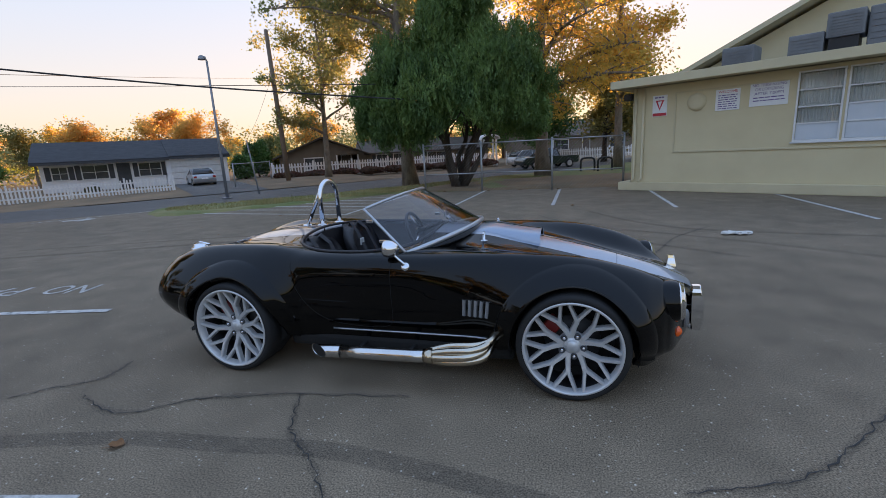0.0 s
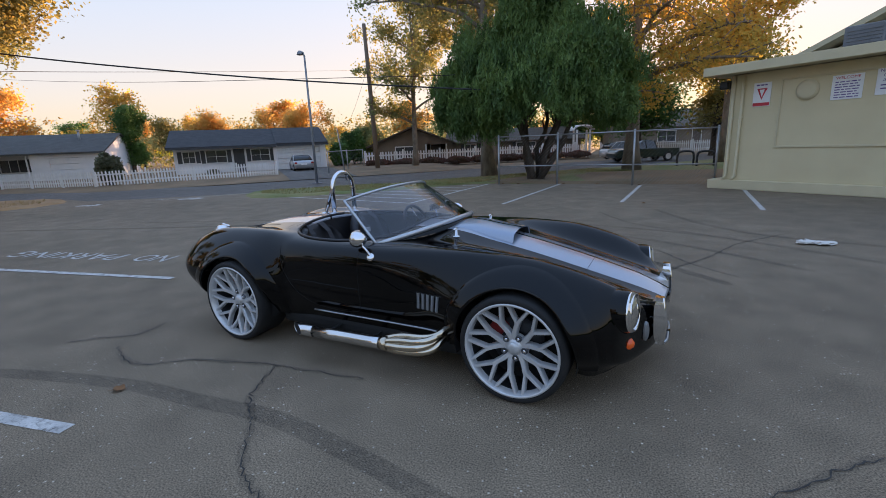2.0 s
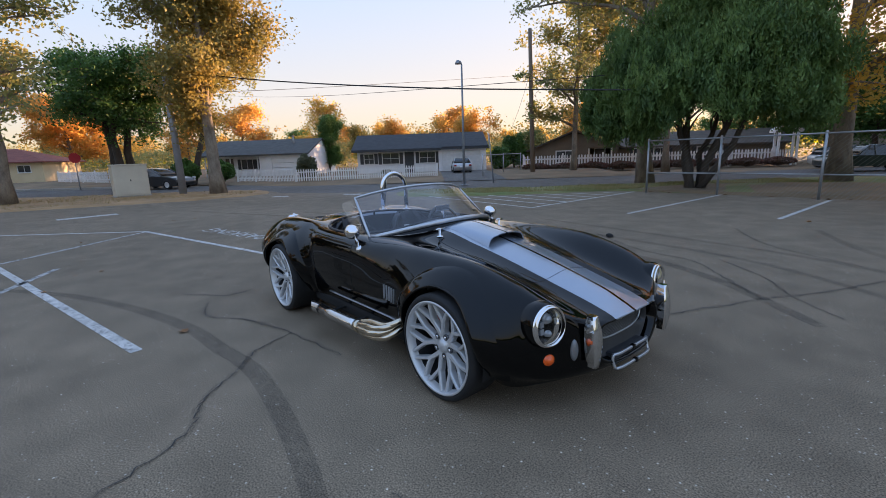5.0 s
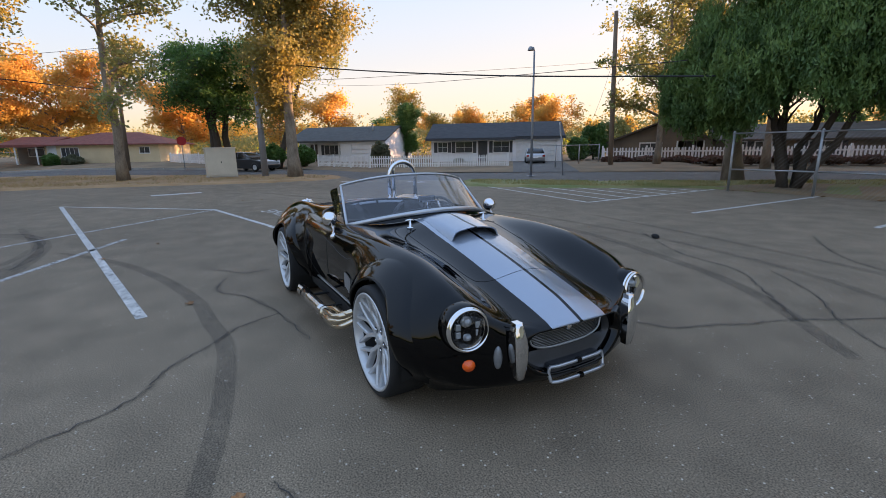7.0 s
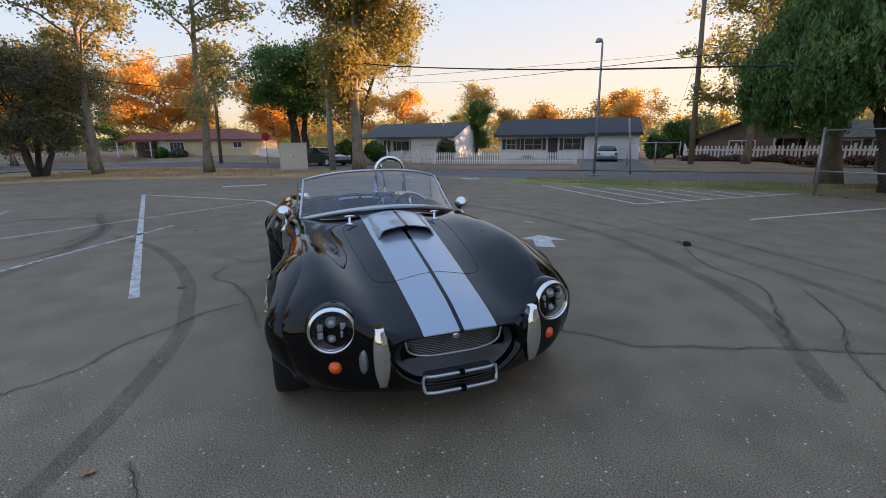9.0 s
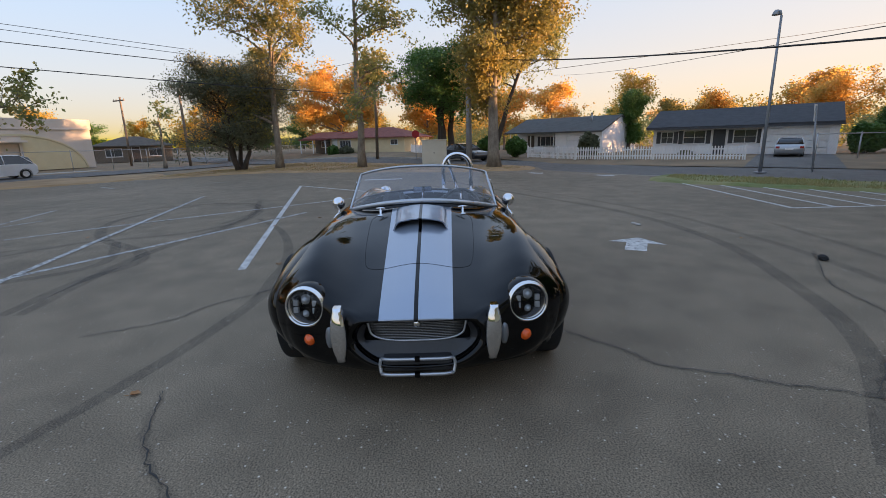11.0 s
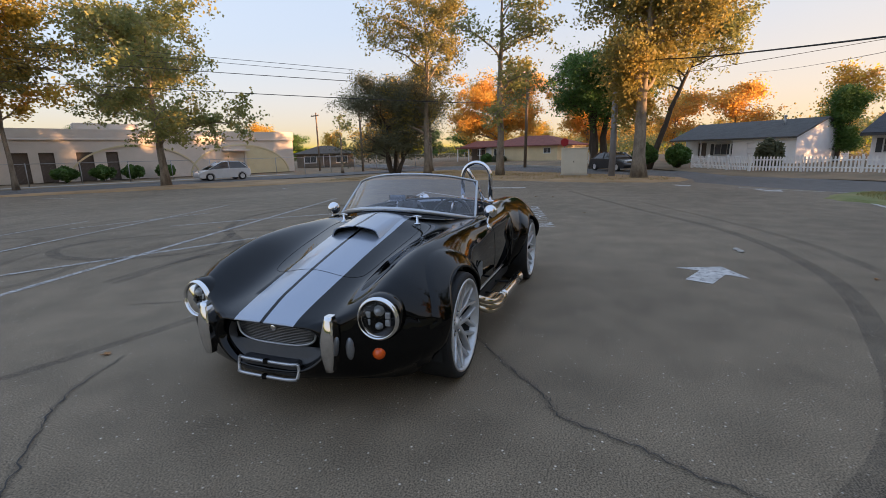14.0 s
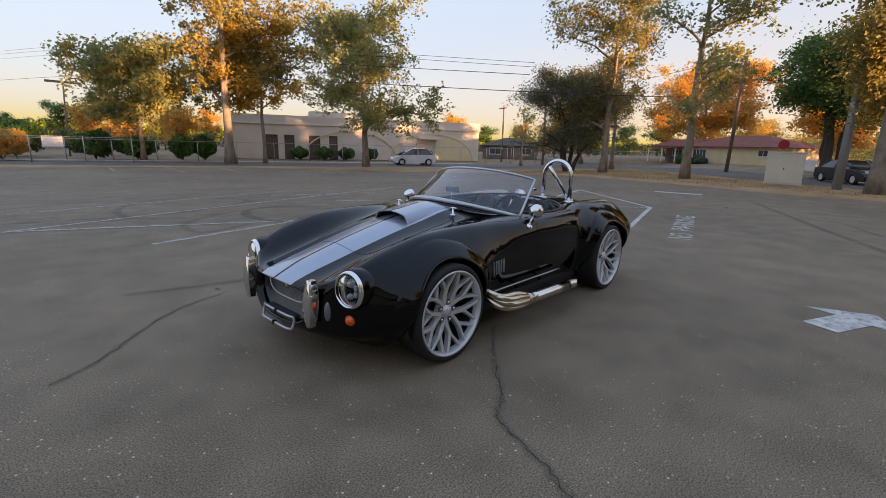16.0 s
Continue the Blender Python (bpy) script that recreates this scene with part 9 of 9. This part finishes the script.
def grass_blades(outline, n, size, material, seed, label):
    """Short blades in patches over a verge."""
    g = np.random.RandomState(seed)
    o = np.array(outline, float)
    lo, hi = o.min(0), o.max(0)
    p = g.uniform(0, 1, (n * 6, 2)) * (hi - lo) + lo
    inside = np.zeros(len(p), bool)
    for (xa, ya), (xb, yb) in zip(o, np.roll(o, -1, 0)):
        cross = ((ya > p[:, 1]) != (yb > p[:, 1])) & (p[:, 0] < (xb - xa) * (p[:, 1] - ya) / (yb - ya + 1e-9) + xa)
        inside ^= cross
    patch = np.sin(p[:, 0] * 1.3 + 2) * np.cos(p[:, 1] * 1.1) + g.normal(0, 0.5, len(p))
    p = p[inside & (patch > -0.3)][:n]
    z = np.array([gz(x, y) for x, y in p]) + 0.05
    q = np.column_stack([p, z])
    m = len(q)
    up = g.normal(0, 0.35, (m, 3)) + np.array([0, 0, 1.0])
    side = np.column_stack([g.normal(size=(m, 2)), np.zeros(m)])
    side /= np.linalg.norm(side, axis=1, keepdims=True)
    s = size * g.uniform(0.5, 1.4, (m, 1))
    v = np.stack([q - side * s * 0.22, q + side * s * 0.22, q + up * s], 1).reshape(-1, 3)
    me = bpy.data.meshes.new("grass")
    me.from_pydata(v.tolist(), [], np.arange(3 * m).reshape(-1, 3).tolist())
    me.materials.append(material)
    tagged(new("grass", me), label, "grass", "", "stuff")


L_LAWN = leaf_mat("lawn_blades", [(0.19, 0.21, 0.07), (0.26, 0.25, 0.09), (0.35, 0.29, 0.13), (0.41, 0.32, 0.16)], through=0.3, patch_scale=0.5)
L_STRAW = leaf_mat("straw_blades", [(0.26, 0.18, 0.08), (0.36, 0.26, 0.12), (0.44, 0.32, 0.15), (0.24, 0.20, 0.08)], through=0.3)
grass_blades([(-11.6, 8.2), (-10.8, 7.6), (-9.7, 7.7), (-7, 9.9), (-4.7, 12.5), (-3.6, 15.5), (0, 17.6), street(14, 13.6), street(10, 13.6), street(4, 13.6), (-11.4, 8.8)], 26000, 0.05, L_LAWN, 71, "short patchy green and straw-coloured grass")
grass_blades([(-16.7, 2.0), (-17.0, 3.8), (-18.4, 4.5), (-20.2, 3.4), (-23.4, -0.6), (-27.2, -5.4), (-31, -9), (-33, -12), (-28, -16.6), (-22.8, -17), (-20.9, -10), (-18.9, -5.8), (-17.7, -2)], 16000, 0.05, L_STRAW, 72, "short dry straw-coloured grass")

bush(-1.3, -57.0, 3.2, 3.8, L_GREEN, 281, "tall leafy bush behind the chain link fence", 7000, 0.2)
for k, (bx, by) in enumerate(((-11.9, -44.6), (-14.0, -44.9))):
    bush(bx, by, 1.3, 2.5, L_GREEN, 283 + k, "dense green hedge behind the chain link fence", 6000, 0.14)
for k, (x, y, h) in enumerate(((-8.6, -60.0, 5.2), (-12.5, -61.5, 5.8), (-16.0, -59.0, 5.4))):
    tree("orange_tree", "orange-leaved tree beyond the play yard", x, y, h, 0.14, 1.2, 2.6, L_RUST, 7000, 0.17, 110 + k, 12, 6)
tl = thing("lamp_mast", "slim metal mast with a cross bar of lamps", "lamp post", at=pose(-5.4, -56.7, gz(0, -56.7)))
bm = bmesh.new()
tube(bm, [(0, 0, 0), (-0.1, 0, 3.5), (-0.28, 0, 7.1)], [0.09, 0.08, 0.06], 10)
part("pole", bm, M_WOODPOLE, tl)
bm = bmesh.new()
box(bm, -1.7, 1.1, -0.07, 0.07, 7.0, 7.22, bevel=0.02)
part("cross_bar", bm, M_WOODPOLE, tl)
pf = thing("climbing_frame", "rusty climbing frame in the play yard", "climbing frame", at=pose(-10.4, -57.8, gz(0, -57.8), 0, 0, 15))
for x in (-1.2, 1.2):
    bm = bmesh.new()
    tube(bm, [(x * 1.2, 0, 0), (x, 0, 3.0)], 0.05, 8)
    part("upright", bm, M_BROWNDOOR, pf)
for k in range(5):
    bm = bmesh.new()
    tube(bm, [(-1.15, 0, 1.0 + 0.48 * k), (1.15, 0, 1.0 + 0.48 * k)], 0.035, 8)
    part("rung", bm, M_BROWNDOOR, pf)
fs_ = thing("fence_sign", "blank white board wired to the chain link fence", "sign", at=pose(-2.46, -42.93, gz(0, -43), 0, 0, 176))
bm = bmesh.new()
box(bm, -0.62, 0.62, 0.04, 0.055, 1.15, 1.95, bevel=0.004)
part("board", bm, M_SIGN, fs_)
for q in (-0.5, 0.5):
    bm = bmesh.new()
    tube(bm, [(q, 0.056, 1.85), (q, 0.02, 1.85)], 0.012, 6)
    part("tie", bm, M_METAL, fs_)

# ---- small things on the asphalt ----
M_LEAFDRY = mat("dry_leaf_brown", (0.34, 0.17, 0.07), (0.22, 0.10, 0.04), rough=0.8, scale=30, fine=120, bump=0.3, vary=0.3)
M_LITTER = mat("pale_litter", (0.7, 0.68, 0.64), (0.55, 0.53, 0.5), rough=0.9, scale=20, fine=80, bump=0.3)


def fallen_leaf(x, y, s, ang, label="curled dry brown leaf lying on the asphalt", material=None):
    rng = random.Random(int(x * 1000) + int(y * 77))
    bm = bmesh.new()
    n = 14
    rim = []
    for k in range(n):
        t = TAU * k / n
        r = s * (0.62 + 0.38 * abs(math.cos(2.5 * t))) * rng.uniform(0.85, 1.1)
        rim.append(bm.verts.new((r * math.cos(t), r * 0.8 * math.sin(t), 0.006 + abs(rng.gauss(0, 0.12)) * s + 0.25 * s * abs(math.sin(t)) ** 2)))
    c = bm.verts.new((0, 0, 0.004))
    for k in range(n):
        bm.faces.new((c, rim[k], rim[(k + 1) % n]))
    tube(bm, [(-s * 0.9, 0, 0.004), (-s * 1.5, s * 0.1, 0.006)], 0.0018, 4)
    return tagged(part("fallen_leaf", bm, material or M_LEAFDRY, at=pose(x, y, gz(x, y), 0, 0, ang)), label, "leaf", "fallen leaves")


fallen_leaf(-1.19, -1.77, 0.05, 30)
fallen_leaf(1.636, -1.643, 0.035, 110)
rng = random.Random(9)
for k in range(26):
    a, d = rng.uniform(0, TAU), rng.uniform(3, 9)
    lx, ly = -1.5 + d * math.cos(a), d * math.sin(a)
    if not (-2.4 < lx < 4.6 and -4 < ly < 4):
        fallen_leaf(lx, ly, rng.uniform(0.025, 0.045), rng.uniform(0, 360))
for k in range(40):
    fallen_leaf(rng.uniform(-4, 2.4), 12.6 + rng.uniform(-0.6, 1.2), rng.uniform(0.04, 0.07), rng.uniform(0, 360), "dry brown leaf lying by the fence")
bm = bmesh.new()
for k in range(4):
    v = bmesh.ops.create_icosphere(bm, subdivisions=2, radius=0.09, matrix=Matrix.Translation((k * 0.09 - 0.14, 0.03 * math.sin(k * 2), 0.025)) @ Matrix.Diagonal((1.0, 0.7, 0.3, 1)))["verts"]
    for q in v:
        q.co += Vector((rng.gauss(0, 0.012), rng.gauss(0, 0.012), abs(rng.gauss(0, 0.008))))
for v in bm.verts:
    v.co.z = max(v.co.z, 0.001)
tagged(part("crumpled_paper", bm, M_LITTER, at=pose(3.48, 4.26, 0, 0, 0, 10)), "crumpled pale paper lying flat on the asphalt", "litter")
bm = bmesh.new()
v = bmesh.ops.create_icosphere(bm, subdivisions=2, radius=0.05)["verts"]
for q in v:
    q.co = Vector((q.co.x * 1.3 + rng.gauss(0, 0.006), q.co.y * 0.8, max(0.0, q.co.z * 0.8 + 0.03)))
tagged(part("rubber_scrap", bm, M_TYRE, at=pose(-0.785, 4.37, 0)), "small black rubber scrap on the asphalt", "litter")
bm = bmesh.new()
for k in range(2):
    bmesh.ops.create_icosphere(bm, subdivisions=2, radius=0.06, matrix=Matrix.Translation((0.12 * k, 0.02 * k, 0.01)) @ Matrix.Diagonal((1, 0.7, 0.35, 1)))
for v in bm.verts:
    v.co.z = max(v.co.z, 0.001)
tagged(part("stone_scrap", bm, M_CONC, at=pose(-3.2, 3.3, 0)), "small grey stone lying on the asphalt", "litter")
